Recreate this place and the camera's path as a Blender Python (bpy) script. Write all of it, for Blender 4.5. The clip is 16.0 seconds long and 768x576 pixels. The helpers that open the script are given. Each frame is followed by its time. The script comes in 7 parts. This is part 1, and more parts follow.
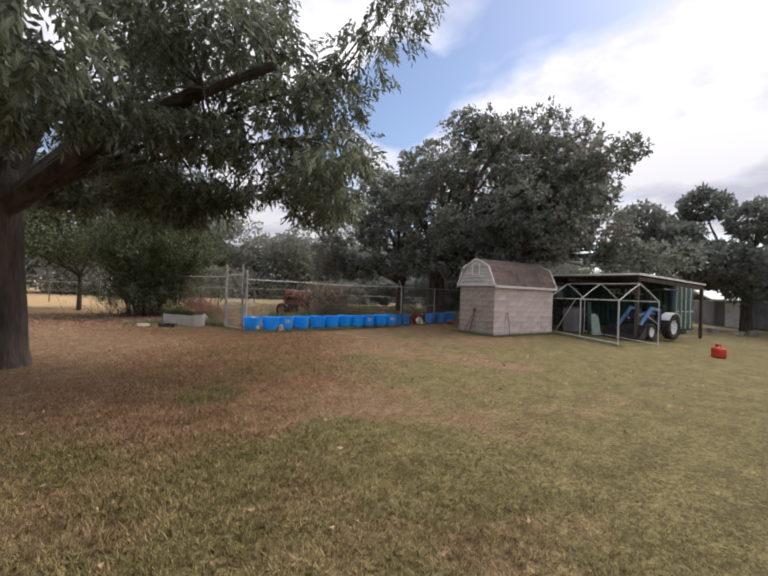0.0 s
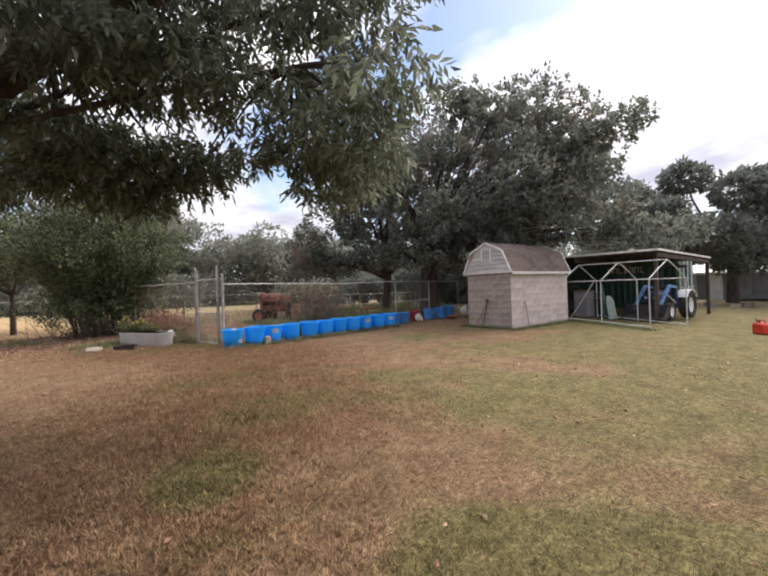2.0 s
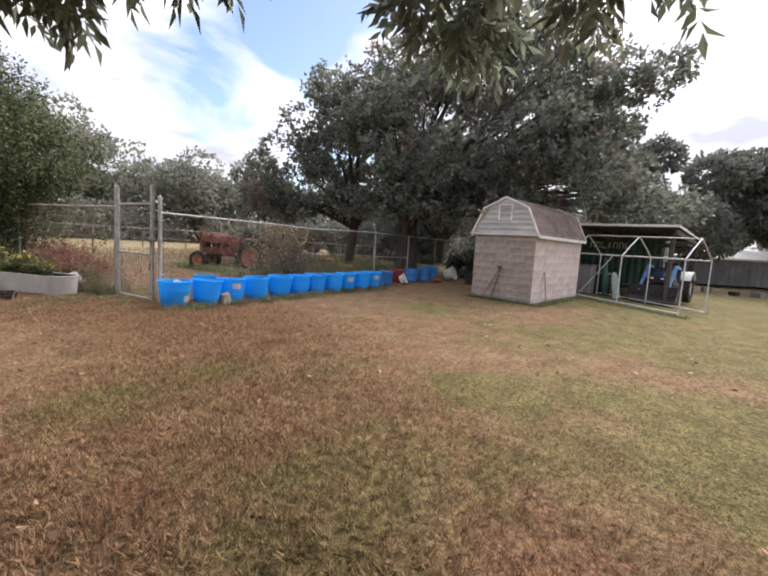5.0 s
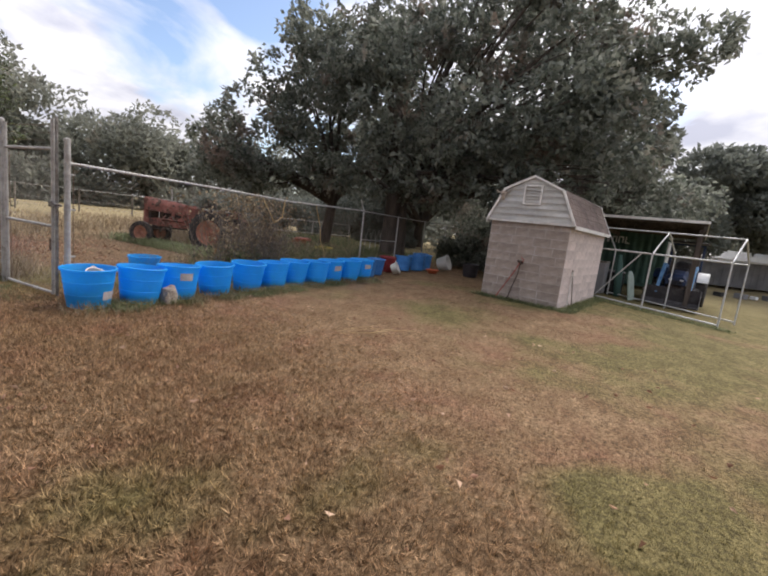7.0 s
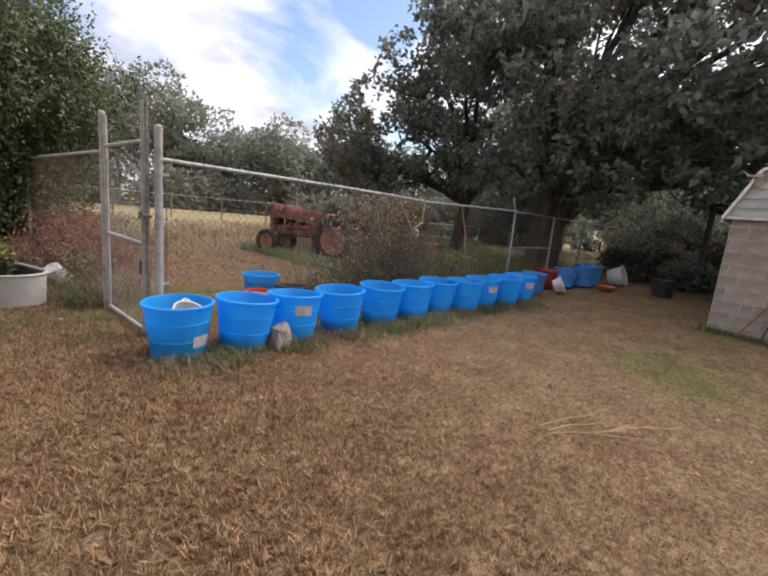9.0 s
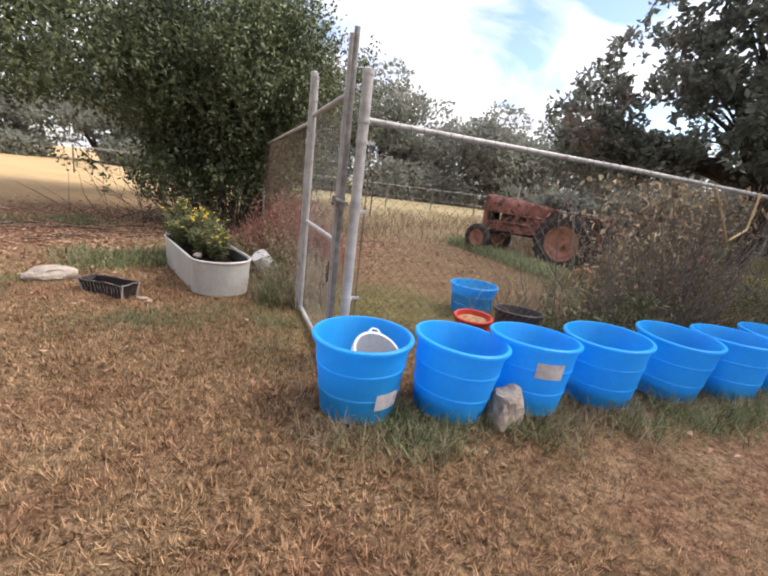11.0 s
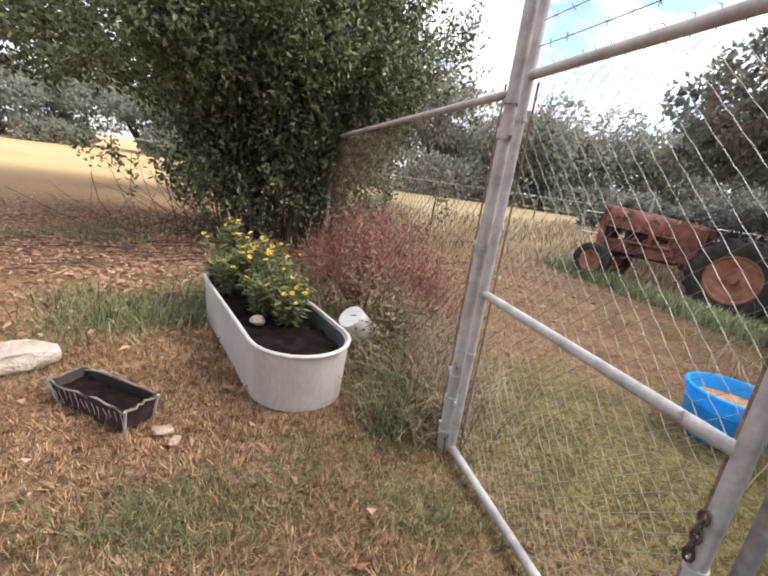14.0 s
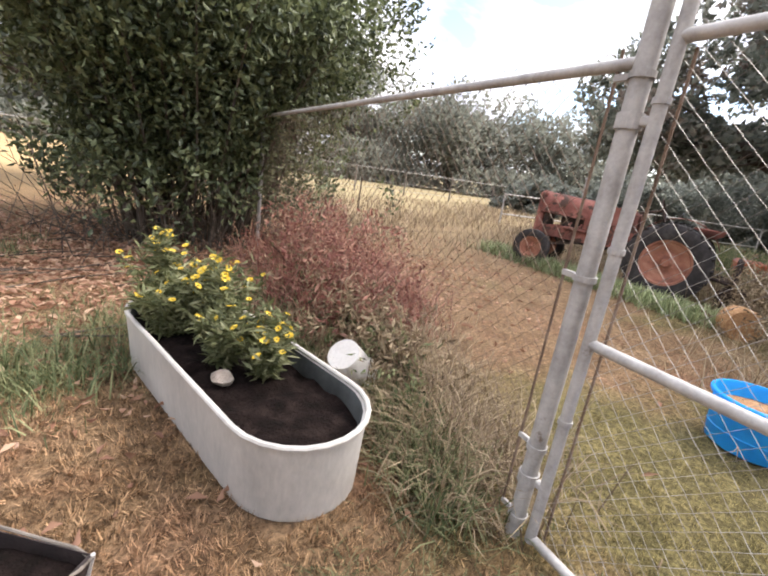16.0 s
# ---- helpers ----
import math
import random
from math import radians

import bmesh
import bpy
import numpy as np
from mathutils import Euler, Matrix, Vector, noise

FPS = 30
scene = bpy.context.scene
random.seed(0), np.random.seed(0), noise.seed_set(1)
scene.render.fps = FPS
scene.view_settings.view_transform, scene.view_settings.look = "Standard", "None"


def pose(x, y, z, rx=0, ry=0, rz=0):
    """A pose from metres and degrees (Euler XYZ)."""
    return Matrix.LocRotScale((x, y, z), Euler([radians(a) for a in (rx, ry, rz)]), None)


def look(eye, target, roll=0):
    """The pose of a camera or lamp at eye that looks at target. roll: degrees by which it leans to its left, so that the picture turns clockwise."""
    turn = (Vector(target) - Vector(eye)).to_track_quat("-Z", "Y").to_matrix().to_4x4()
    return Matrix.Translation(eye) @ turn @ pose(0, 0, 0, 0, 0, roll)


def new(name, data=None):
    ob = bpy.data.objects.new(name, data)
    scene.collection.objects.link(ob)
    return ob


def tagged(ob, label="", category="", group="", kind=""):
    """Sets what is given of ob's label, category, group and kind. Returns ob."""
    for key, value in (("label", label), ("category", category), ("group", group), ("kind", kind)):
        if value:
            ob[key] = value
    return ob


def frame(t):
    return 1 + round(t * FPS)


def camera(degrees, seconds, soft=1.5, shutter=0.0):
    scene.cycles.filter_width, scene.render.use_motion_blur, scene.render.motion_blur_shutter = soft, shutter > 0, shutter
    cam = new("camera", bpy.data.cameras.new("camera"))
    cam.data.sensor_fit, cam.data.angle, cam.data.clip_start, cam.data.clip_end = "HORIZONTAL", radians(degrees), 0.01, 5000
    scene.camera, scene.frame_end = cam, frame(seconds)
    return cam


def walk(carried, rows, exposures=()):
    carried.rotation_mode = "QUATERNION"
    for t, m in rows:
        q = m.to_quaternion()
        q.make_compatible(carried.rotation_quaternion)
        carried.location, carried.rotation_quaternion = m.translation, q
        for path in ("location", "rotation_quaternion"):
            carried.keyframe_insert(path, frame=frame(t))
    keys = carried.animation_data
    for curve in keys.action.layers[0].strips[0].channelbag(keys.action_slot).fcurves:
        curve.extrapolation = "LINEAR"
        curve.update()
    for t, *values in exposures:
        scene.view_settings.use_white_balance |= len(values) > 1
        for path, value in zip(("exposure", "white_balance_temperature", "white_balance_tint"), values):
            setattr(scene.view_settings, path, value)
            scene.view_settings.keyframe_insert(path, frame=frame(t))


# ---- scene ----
cam = camera(86.2, 16.0, soft=2.1)
METRES, EYE, TILT, LEAN, TURN = 16.3, 1.5, 0.0, 0.0, -44.8
ROWS = [
    (0.0, 0.0, 0.0, 0.0, -0.03, 0.7, -2.13),
    (0.5, -0.0159, 0.0342, -0.0028, -2.7, -0.17, -2.36),
    (1.0, -0.0354, 0.0694, -0.0028, -3.71, -0.7, -1.29),
    (1.5, -0.0525, 0.1013, -0.0002, -4.6, -0.73, 0.37),
    (2.0, -0.0702, 0.1336, -0.0002, -4.78, 0.19, 1.87),
    (2.5, -0.0925, 0.1633, 0.0006, -5.03, -0.24, 1.83),
    (3.0, -0.1071, 0.1962, 0.0028, -5.21, -0.28, 2.09),
    (3.5, -0.1241, 0.2281, 0.0026, -7.75, -2.17, 1.75),
    (4.0, -0.1383, 0.2627, -0.0, -11.05, -4.37, -0.31),
    (6.5, -0.1647, 0.4477, -0.001, -17.0, -7.84, -6.28),
    (7.0, -0.1651, 0.4869, -0.0008, -18.99, -8.75, -6.64),
    (7.5, -0.1638, 0.5235, -0.0006, -18.65, -9.4, -5.74),
    (8.0, -0.1643, 0.5604, 0.0, -17.46, -9.51, -5.8),
    (8.5, -0.162, 0.5959, -0.0006, -14.74, -8.83, -6.69),
    (9.0, -0.1751, 0.6321, -0.001, -2.97, -10.27, -5.28),
    (9.5, -0.1878, 0.6637, -0.0054, 10.16, -12.84, -4.31),
    (10.0, -0.1935, 0.6895, -0.0056, 18.14, -14.18, -3.76),
    (12.5, -0.2642, 0.795, -0.0064, 29.6, -14.25, -9.47),
    (13.0, -0.2898, 0.8064, -0.0049, 30.78, -14.92, -9.3),
    (13.5, -0.314, 0.8145, -0.0029, 30.96, -16.42, -8.93),
    (14.0, -0.3336, 0.8259, -0.0024, 29.11, -15.53, -7.85),
    (14.5, -0.3508, 0.8313, -0.0028, 26.37, -15.23, -7.81),
    (15.0, -0.3662, 0.8371, -0.0018, 22.94, -15.68, -9.19),
    (15.5, -0.3792, 0.8502, -0.0017, 19.87, -15.46, -8.48),
    (16.0, -0.387, 0.8535, -0.0024, 16.21, -16.18, -7.9),
]
walk(cam, [(t, pose(0, 0, EYE, TILT, LEAN, TURN) @ pose(METRES * x, METRES * y, METRES * z, 90 + pitch, roll, yaw)) for t, x, y, z, yaw, pitch, roll in ROWS],
     exposures=[(0.0, 0.27, 6400, 14), (2.5, 0.76, 6400, 14), (4.0, 0.90, 6400, 14), (7.0, 0.53, 6400, 14), (9.0, 0.61, 6400, 14), (10.0, 1.06, 6400, 14), (12.5, 0.86, 6400, 14), (14.0, 1.21, 6400, 14), (16.0, 1.49, 6400, 14)])

# ---- world and sun ----
SUN_DIR = Vector((0.85, -0.18, 0.95)).normalized()
world = bpy.data.worlds.new("sky")
scene.world = world
world.use_nodes = True
wn, wl = world.node_tree.nodes, world.node_tree.links
wn.clear()
sky = wn.new("ShaderNodeTexSky")
sky.sky_type, sky.sun_disc = "NISHITA", False
sky.sun_elevation = math.asin(SUN_DIR.z)
sky.sun_rotation = math.atan2(SUN_DIR.x, SUN_DIR.y)
wgeo = wn.new("ShaderNodeTexCoord")
wsep = wn.new("ShaderNodeSeparateXYZ")
wl.new(wgeo.outputs["Generated"], wsep.inputs[0])
wden = wn.new("ShaderNodeMath"); wden.operation = "ADD"; wden.inputs[1].default_value = 0.22
wl.new(wsep.outputs["Z"], wden.inputs[0])
wmax = wn.new("ShaderNodeMath"); wmax.operation = "MAXIMUM"; wmax.inputs[1].default_value = 0.08
wl.new(wden.outputs[0], wmax.inputs[0])
wdiv = wn.new("ShaderNodeVectorMath"); wdiv.operation = "DIVIDE"
wl.new(wgeo.outputs["Generated"], wdiv.inputs[0])
wl.new(wmax.outputs[0], wdiv.inputs[1])
wn1 = wn.new("ShaderNodeTexNoise")
wn1.inputs["Scale"].default_value, wn1.inputs["Detail"].default_value, wn1.inputs["Roughness"].default_value = 1.35, 9, 0.52
wn1.inputs["Distortion"].default_value = 0.35
wl.new(wdiv.outputs[0], wn1.inputs["Vector"])
wcov = wn.new("ShaderNodeValToRGB")
wcov.color_ramp.elements[0].position, wcov.color_ramp.elements[1].position = 0.36, 0.50
# a clear blue gap in the cloud to the north-east
wgap_prev = wn1.outputs["Fac"]
for aim, depth in (((0.535, 0.78, 0.32), 0.05), ((0.64, 0.625, 0.44), 0.27)):
    wdot = wn.new("ShaderNodeVectorMath"); wdot.operation = "DOT_PRODUCT"
    wl.new(wgeo.outputs["Generated"], wdot.inputs[0])
    wdot.inputs[1].default_value = Vector(aim).normalized()
    wgap = wn.new("ShaderNodeMapRange"); wgap.interpolation_type = "SMOOTHSTEP"
    wgap.inputs["From Min"].default_value, wgap.inputs["From Max"].default_value = 0.992, 0.9996
    wgap.inputs["To Max"].default_value = depth
    wl.new(wdot.outputs["Value"], wgap.inputs["Value"])
    wsub = wn.new("ShaderNodeMath"); wsub.operation = "SUBTRACT"
    wl.new(wgap_prev, wsub.inputs[0]); wl.new(wgap.outputs[0], wsub.inputs[1])
    wgap_prev = wsub.outputs[0]
wl.new(wgap_prev, wcov.inputs[0])
wn2 = wn.new("ShaderNodeTexNoise")
wn2.inputs["Scale"].default_value, wn2.inputs["Detail"].default_value = 2.6, 6
wl.new(wdiv.outputs[0], wn2.inputs["Vector"])
wcol = wn.new("ShaderNodeValToRGB")
wcol.color_ramp.elements[0].position, wcol.color_ramp.elements[0].color = 0.36, (0.64, 0.66, 0.76, 1)
wcol.color_ramp.elements[1].position, wcol.color_ramp.elements[1].color = 0.54, (1.0, 1.0, 1.02, 1)
wl.new(wn2.outputs["Fac"], wcol.inputs[0])
wsky = wn.new("ShaderNodeVectorMath"); wsky.operation = "SCALE"; wsky.inputs["Scale"].default_value = 0.13
wl.new(sky.outputs[0], wsky.inputs[0])
# overcast cloud: three times brighter overhead than at the horizon
wup = wn.new("ShaderNodeMapRange")
wup.inputs["From Min"].default_value, wup.inputs["From Max"].default_value = 0.0, 1.0
wup.inputs["To Min"].default_value, wup.inputs["To Max"].default_value = 0.55, 1.45
wl.new(wsep.outputs["Z"], wup.inputs["Value"])
wcl = wn.new("ShaderNodeVectorMath"); wcl.operation = "SCALE"
wl.new(wup.outputs[0], wcl.inputs["Scale"])
wl.new(wcol.outputs[0], wcl.inputs[0])
wmix = wn.new("ShaderNodeMix"); wmix.data_type = "RGBA"
wl.new(wcov.outputs[0], wmix.inputs["Factor"])
wl.new(wsky.outputs[0], wmix.inputs["A"])
wl.new(wcl.outputs[0], wmix.inputs["B"])
wbg = wn.new("ShaderNodeBackground")
wl.new(wmix.outputs["Result"], wbg.inputs["Color"])
wbg.inputs["Strength"].default_value = 1.0
wout = wn.new("ShaderNodeOutputWorld")
wl.new(wbg.outputs[0], wout.inputs[0])

sun = new("sun", bpy.data.lights.new("sun", "SUN"))
sun.data.energy, sun.data.angle, sun.data.color = 2.9, radians(34), (1.0, 0.94, 0.86)
sun.matrix_world = look(SUN_DIR * 60, (0, 0, 0))

# ---- builders ----
rng = np.random.default_rng(7)


def smooth01(v):
    v = np.clip(v, 0, 1)
    return v * v * (3 - 2 * v)


def ground_z(x, y):
    """Height of the ground: flat lawn, a slight fall to the south-east of the shed."""
    lift = smooth01((np.asarray(x, float) - 8) / 12)
    fall = np.clip(0.05 + 0.06 * (np.asarray(y, float) - 6), -0.3, 0.14)
    far = 1 - smooth01((np.hypot(x, y) - 45) / 25)
    return lift * fall * far


class MB:
    """Collects the vertices and faces of one mesh."""

    def __init__(self):
        self.v, self.f = [], []

    def add(self, verts, faces, m=None):
        k = len(self.v)
        self.v.extend([tuple(m @ Vector(p)) if m is not None else tuple(p) for p in verts])
        self.f.extend([tuple(i + k for i in f) for f in faces])
        return self

    def box(self, size, m=None, bevel=0.0, at=(0, 0, 0)):
        m = (m or Matrix()) @ Matrix.Translation(at)
        hx, hy, hz = (s / 2 for s in size)
        c = min(bevel, hx * 0.9, hy * 0.9, hz * 0.9)
        if c <= 0:
            vs = [(x, y, z) for x in (-hx, hx) for y in (-hy, hy) for z in (-hz, hz)]
            return self.add(vs, [(0, 1, 3, 2), (4, 6, 7, 5), (0, 4, 5, 1), (2, 3, 7, 6), (0, 2, 6, 4), (1, 5, 7, 3)], m)
        bm = bmesh.new()
        bmesh.ops.create_cube(bm, size=1, matrix=Matrix.Diagonal((2 * hx, 2 * hy, 2 * hz, 1)))
        bmesh.ops.bevel(bm, geom=bm.edges[:], offset=c, segments=1, affect="EDGES")
        bm.verts.index_update()
        self.add([v.co for v in bm.verts], [[v.index for v in f.verts] for f in bm.faces], m)
        bm.free()
        return self

    def tube(self, pts, r, n=8, m=None, caps=True, squash=1.0):
        pts = [Vector(p) for p in pts]
        rs = list(r) if hasattr(r, "__len__") else [r] * len(pts)
        vs, fs, side = [], [], None
        for i, p in enumerate(pts):
            d = (pts[min(i + 1, len(pts) - 1)] - pts[max(i - 1, 0)]).normalized()
            if side is None:
                side = d.orthogonal().normalized()
            side = (side - d * side.dot(d)).normalized()
            up = d.cross(side)
            for k in range(n):
                a = 2 * math.pi * k / n
                vs.append(p + side * math.cos(a) * rs[i] + up * math.sin(a) * rs[i] * squash)
        for i in range(len(pts) - 1):
            for k in range(n):
                fs.append((i * n + k, i * n + (k + 1) % n, (i + 1) * n + (k + 1) % n, (i + 1) * n + k))
        if caps:
            fs.append(tuple(range(n - 1, -1, -1)))
            fs.append(tuple(range(len(vs) - n, len(vs))))
        return self.add(vs, fs, m)

    def lathe(self, prof, n=32, m=None, closed=False, sx=1.0):
        vs, fs = [], []
        for r, z in prof:
            for k in range(n):
                a = 2 * math.pi * k / n
                vs.append((r * math.cos(a) * sx, r * math.sin(a), z))
        rows = len(prof)
        for i in range(rows if closed else rows - 1):
            j = (i + 1) % rows
            for k in range(n):
                fs.append((i * n + k, i * n + (k + 1) % n, j * n + (k + 1) % n, j * n + k))
        if not closed:
            if prof[0][0] > 1e-4:
                fs.append(tuple(range(n - 1, -1, -1)))
            if prof[-1][0] > 1e-4:
                fs.append(tuple(range((rows - 1) * n, rows * n)))
        return self.add(vs, fs, m)

    def prism(self, poly, depth, m=None):
        """poly in the xz plane, swept along y by depth."""
        n = len(poly)
        vs = [(x, 0, z) for x, z in poly] + [(x, depth, z) for x, z in poly]
        fs = [tuple(range(n)), tuple(range(2 * n - 1, n - 1, -1))]
        fs += [(k, n + k, n + (k + 1) % n, (k + 1) % n) for k in range(n)]
        return self.add(vs, fs, m)


def mesh_of(name, mb, mat, smooth=False):
    me = bpy.data.meshes.new(name)
    me.from_pydata(mb.v, [], mb.f)
    me.materials.append(mat)
    if smooth:
        me.shade_smooth()
        me.set_sharp_from_angle(angle=radians(38))
    me.update()
    return me


def part(name, mb, mat, parent=None, label="", smooth=False, at=None):
    ob = new(name, mesh_of(name, mb, mat, smooth))
    if parent is not None:
        ob.parent = parent
    if at is not None:
        ob.matrix_basis = at
    return tagged(ob, label)


def thing(name, label, category, m=None, group="", kind=""):
    ob = new(name)
    ob.empty_display_size = 0.2
    if m is not None:
        ob.matrix_basis = m
    return tagged(ob, label, category, group, kind)


def soup(name, verts, faces, mat, parent=None, label="", smooth=False, normals=None):
    """A mesh straight from arrays; faces all of one size."""
    me = bpy.data.meshes.new(name)
    verts, faces = np.asarray(verts, np.float32), np.asarray(faces, np.int32)
    k = faces.shape[1]
    me.vertices.add(len(verts)); me.loops.add(faces.size); me.polygons.add(len(faces))
    me.vertices.foreach_set("co", verts.ravel())
    me.loops.foreach_set("vertex_index", faces.ravel())
    me.polygons.foreach_set("loop_start", np.arange(0, faces.size, k, dtype=np.int32))
    me.update(calc_edges=True)
    me.materials.append(mat)
    if smooth:
        me.shade_smooth()
    ob = new(name, me)
    if parent is not None:
        ob.parent = parent
    return tagged(ob, label)


def unit(v):
    return v / np.maximum(np.linalg.norm(v, axis=1, keepdims=True), 1e-6)


def leaf_arrays(p, d, length, width, fold=0.25, roll=None):
    """One folded leaf of four corners at each point p, along d."""
    n = len(p)
    d = unit(d)
    ref = rng.normal(size=(n, 3)) if roll is None else roll
    s = unit(np.cross(d, ref))
    u = np.cross(s, d)
    length, width = np.broadcast_to(length, n)[:, None], np.broadcast_to(width, n)[:, None]
    mid = p + d * length * 0.45
    v = np.stack([p, mid + s * width / 2 + u * width * fold, p + d * length - u * length * 0.12, mid - s * width / 2 + u * width * fold], 1)
    k = np.arange(n)[:, None] * 4
    f = np.concatenate([k + np.array([[0, 1, 2]]), k + np.array([[0, 2, 3]])])
    return v.reshape(-1, 3), f


def blade_arrays(p, d, length, width, bend):
    """One grass blade of a quad and a tip at each point."""
    n = len(p)
    s = unit(np.cross(d, np.tile([0, 0, 1.0], (n, 1)) + rng.normal(size=(n, 3)) * 0.15))
    L, W = np.broadcast_to(length, n)[:, None], np.broadcast_to(width, n)[:, None]
    flat = d * np.array([1, 1, 0])
    mid = p + d * L * 0.55
    tip = mid + (d * (1 - bend) + flat * bend - np.array([0, 0, 0.35]) * bend) * L * 0.5
    v = np.stack([p - s * W / 2, p + s * W / 2, mid + s * W * 0.35, mid - s * W * 0.35, tip], 1)
    k = np.arange(n)[:, None] * 5
    f = np.concatenate([k + np.array([[0, 1, 2]]), k + np.array([[0, 2, 3]]), k + np.array([[3, 2, 4]])])
    return v.reshape(-1, 3), f


def short_blades(p, d, length, width):
    """One tapered two-triangle blade at each point."""
    n = len(p)
    s = unit(np.cross(d, np.tile([0, 0, 1.0], (n, 1)) + rng.normal(size=(n, 3)) * 0.2))
    L, W = np.broadcast_to(length, n)[:, None], np.broadcast_to(width, n)[:, None]
    tip = p + d * L
    v = np.stack([p - s * W / 2, p + s * W / 2, tip + s * W * 0.12, tip - s * W * 0.12], 1)
    k = np.arange(n)[:, None] * 4
    return v.reshape(-1, 3), k + np.array([[0, 1, 2, 3]])


def limb(mb, a, b, ra, rb, sag=0.0, wob=0.12, steps=6, n=7):
    a, b = np.array(a, float), np.array(b, float)
    L = np.linalg.norm(b - a)
    off1, off2 = rng.normal(size=3) * wob * L, rng.normal(size=3) * wob * L
    pts = []
    for i in range(steps + 1):
        t = i / steps
        w = t * (1 - t)
        pts.append(a + (b - a) * t + off1 * w * (1 - t) + off2 * w * t + np.array([0, 0, sag * L]) * w)
    mb.tube(pts, [ra + (rb - ra) * (i / steps) for i in range(steps + 1)], n, caps=False)
    return pts

# ---- materials ----
def material(name, rough=0.8, metal=0.0, spec=0.4):
    m = bpy.data.materials.new(name)
    m.use_nodes = True
    b = m.node_tree.nodes["Principled BSDF"]
    b.inputs["Roughness"].default_value, b.inputs["Metallic"].default_value = rough, metal
    b.inputs["Specular IOR Level"].default_value = spec
    return m, m.node_tree.nodes, m.node_tree.links, b


def coords(nodes, kind="Object"):
    return nodes.new("ShaderNodeTexCoord").outputs[kind]


def position(nodes):
    return nodes.new("ShaderNodeNewGeometry").outputs["Position"]


def noise_node(nodes, links, vec, scale, detail=4, rough=0.55, stretch=None):
    if stretch:
        mp = nodes.new("ShaderNodeMapping")
        mp.inputs["Scale"].default_value = stretch
        links.new(vec, mp.inputs[0])
        vec = mp.outputs[0]
    t = nodes.new("ShaderNodeTexNoise")
    t.inputs["Scale"].default_value, t.inputs["Detail"].default_value, t.inputs["Roughness"].default_value = scale, detail, rough
    links.new(vec, t.inputs["Vector"])
    return t.outputs["Fac"]


def ramp(nodes, links, fac, stops):
    r = nodes.new("ShaderNodeValToRGB")
    e = r.color_ramp.elements
    while len(e) < len(stops):
        e.new(0.5)
    for el, (pos, col) in zip(e, stops):
        el.position = pos
        el.color = (*col, 1) if len(col) == 3 else col
    links.new(fac, r.inputs[0])
    return r.outputs[0]


def mix(nodes, links, fac, a, b, mode="MIX"):
    m = nodes.new("ShaderNodeMix")
    m.data_type, m.blend_type = "RGBA", mode
    for sock, val in ((m.inputs["Factor"], fac), (m.inputs["A"], a), (m.inputs["B"], b)):
        if isinstance(val, (int, float)):
            sock.default_value = val
        elif isinstance(val, tuple):
            sock.default_value = (*val, 1)
        else:
            links.new(val, sock)
    return m.outputs["Result"]


def bump(nodes, links, height, b, strength=0.4, dist=0.01):
    n = nodes.new("ShaderNodeBump")
    n.inputs["Strength"].default_value, n.inputs["Distance"].default_value = strength, dist
    links.new(height, n.inputs["Height"])
    links.new(n.outputs[0], b.inputs["Normal"])


def grey(v):
    return (v, v, v)


def surface(name, base, dark, light, scale=6, fine=60, rough=0.7, metal=0.0, bumpy=0.3, dist=0.004, spec=0.4, stretch=None, wear=None, wear_scale=3, wear_at=0.62, rand=0.0):
    """Two scales of mottling between dark, base and light, fine relief, and worn patches."""
    m, n, l, b = material(name, rough, metal, spec)
    v = coords(n)
    big = noise_node(n, l, v, scale, 5, 0.6, stretch)
    small = noise_node(n, l, v, fine, 4, 0.6, stretch)
    col = ramp(n, l, big, [(0.3, dark), (0.5, base), (0.72, light)])
    col = mix(n, l, 0.35, col, ramp(n, l, small, [(0.25, grey(0.55)), (0.75, grey(1.3))]), "MULTIPLY")
    if wear:
        w = noise_node(n, l, v, wear_scale, 7, 0.68)
        f = ramp(n, l, w, [(wear_at, grey(0)), (wear_at + 0.06, grey(1))])
        col = mix(n, l, f, col, wear)
    if rand:
        r = n.new("ShaderNodeObjectInfo").outputs["Random"]
        col = mix(n, l, 1.0, col, ramp(n, l, r, [(0, grey(1 - rand)), (1, grey(1 + rand))]), "MULTIPLY")
    l.new(col, b.inputs["Base Color"])
    l.new(ramp(n, l, small, [(0.2, grey(max(0, rough - 0.15))), (0.8, grey(min(1, rough + 0.15)))]), b.inputs["Roughness"])
    bump(n, l, small, b, bumpy, dist)
    return m


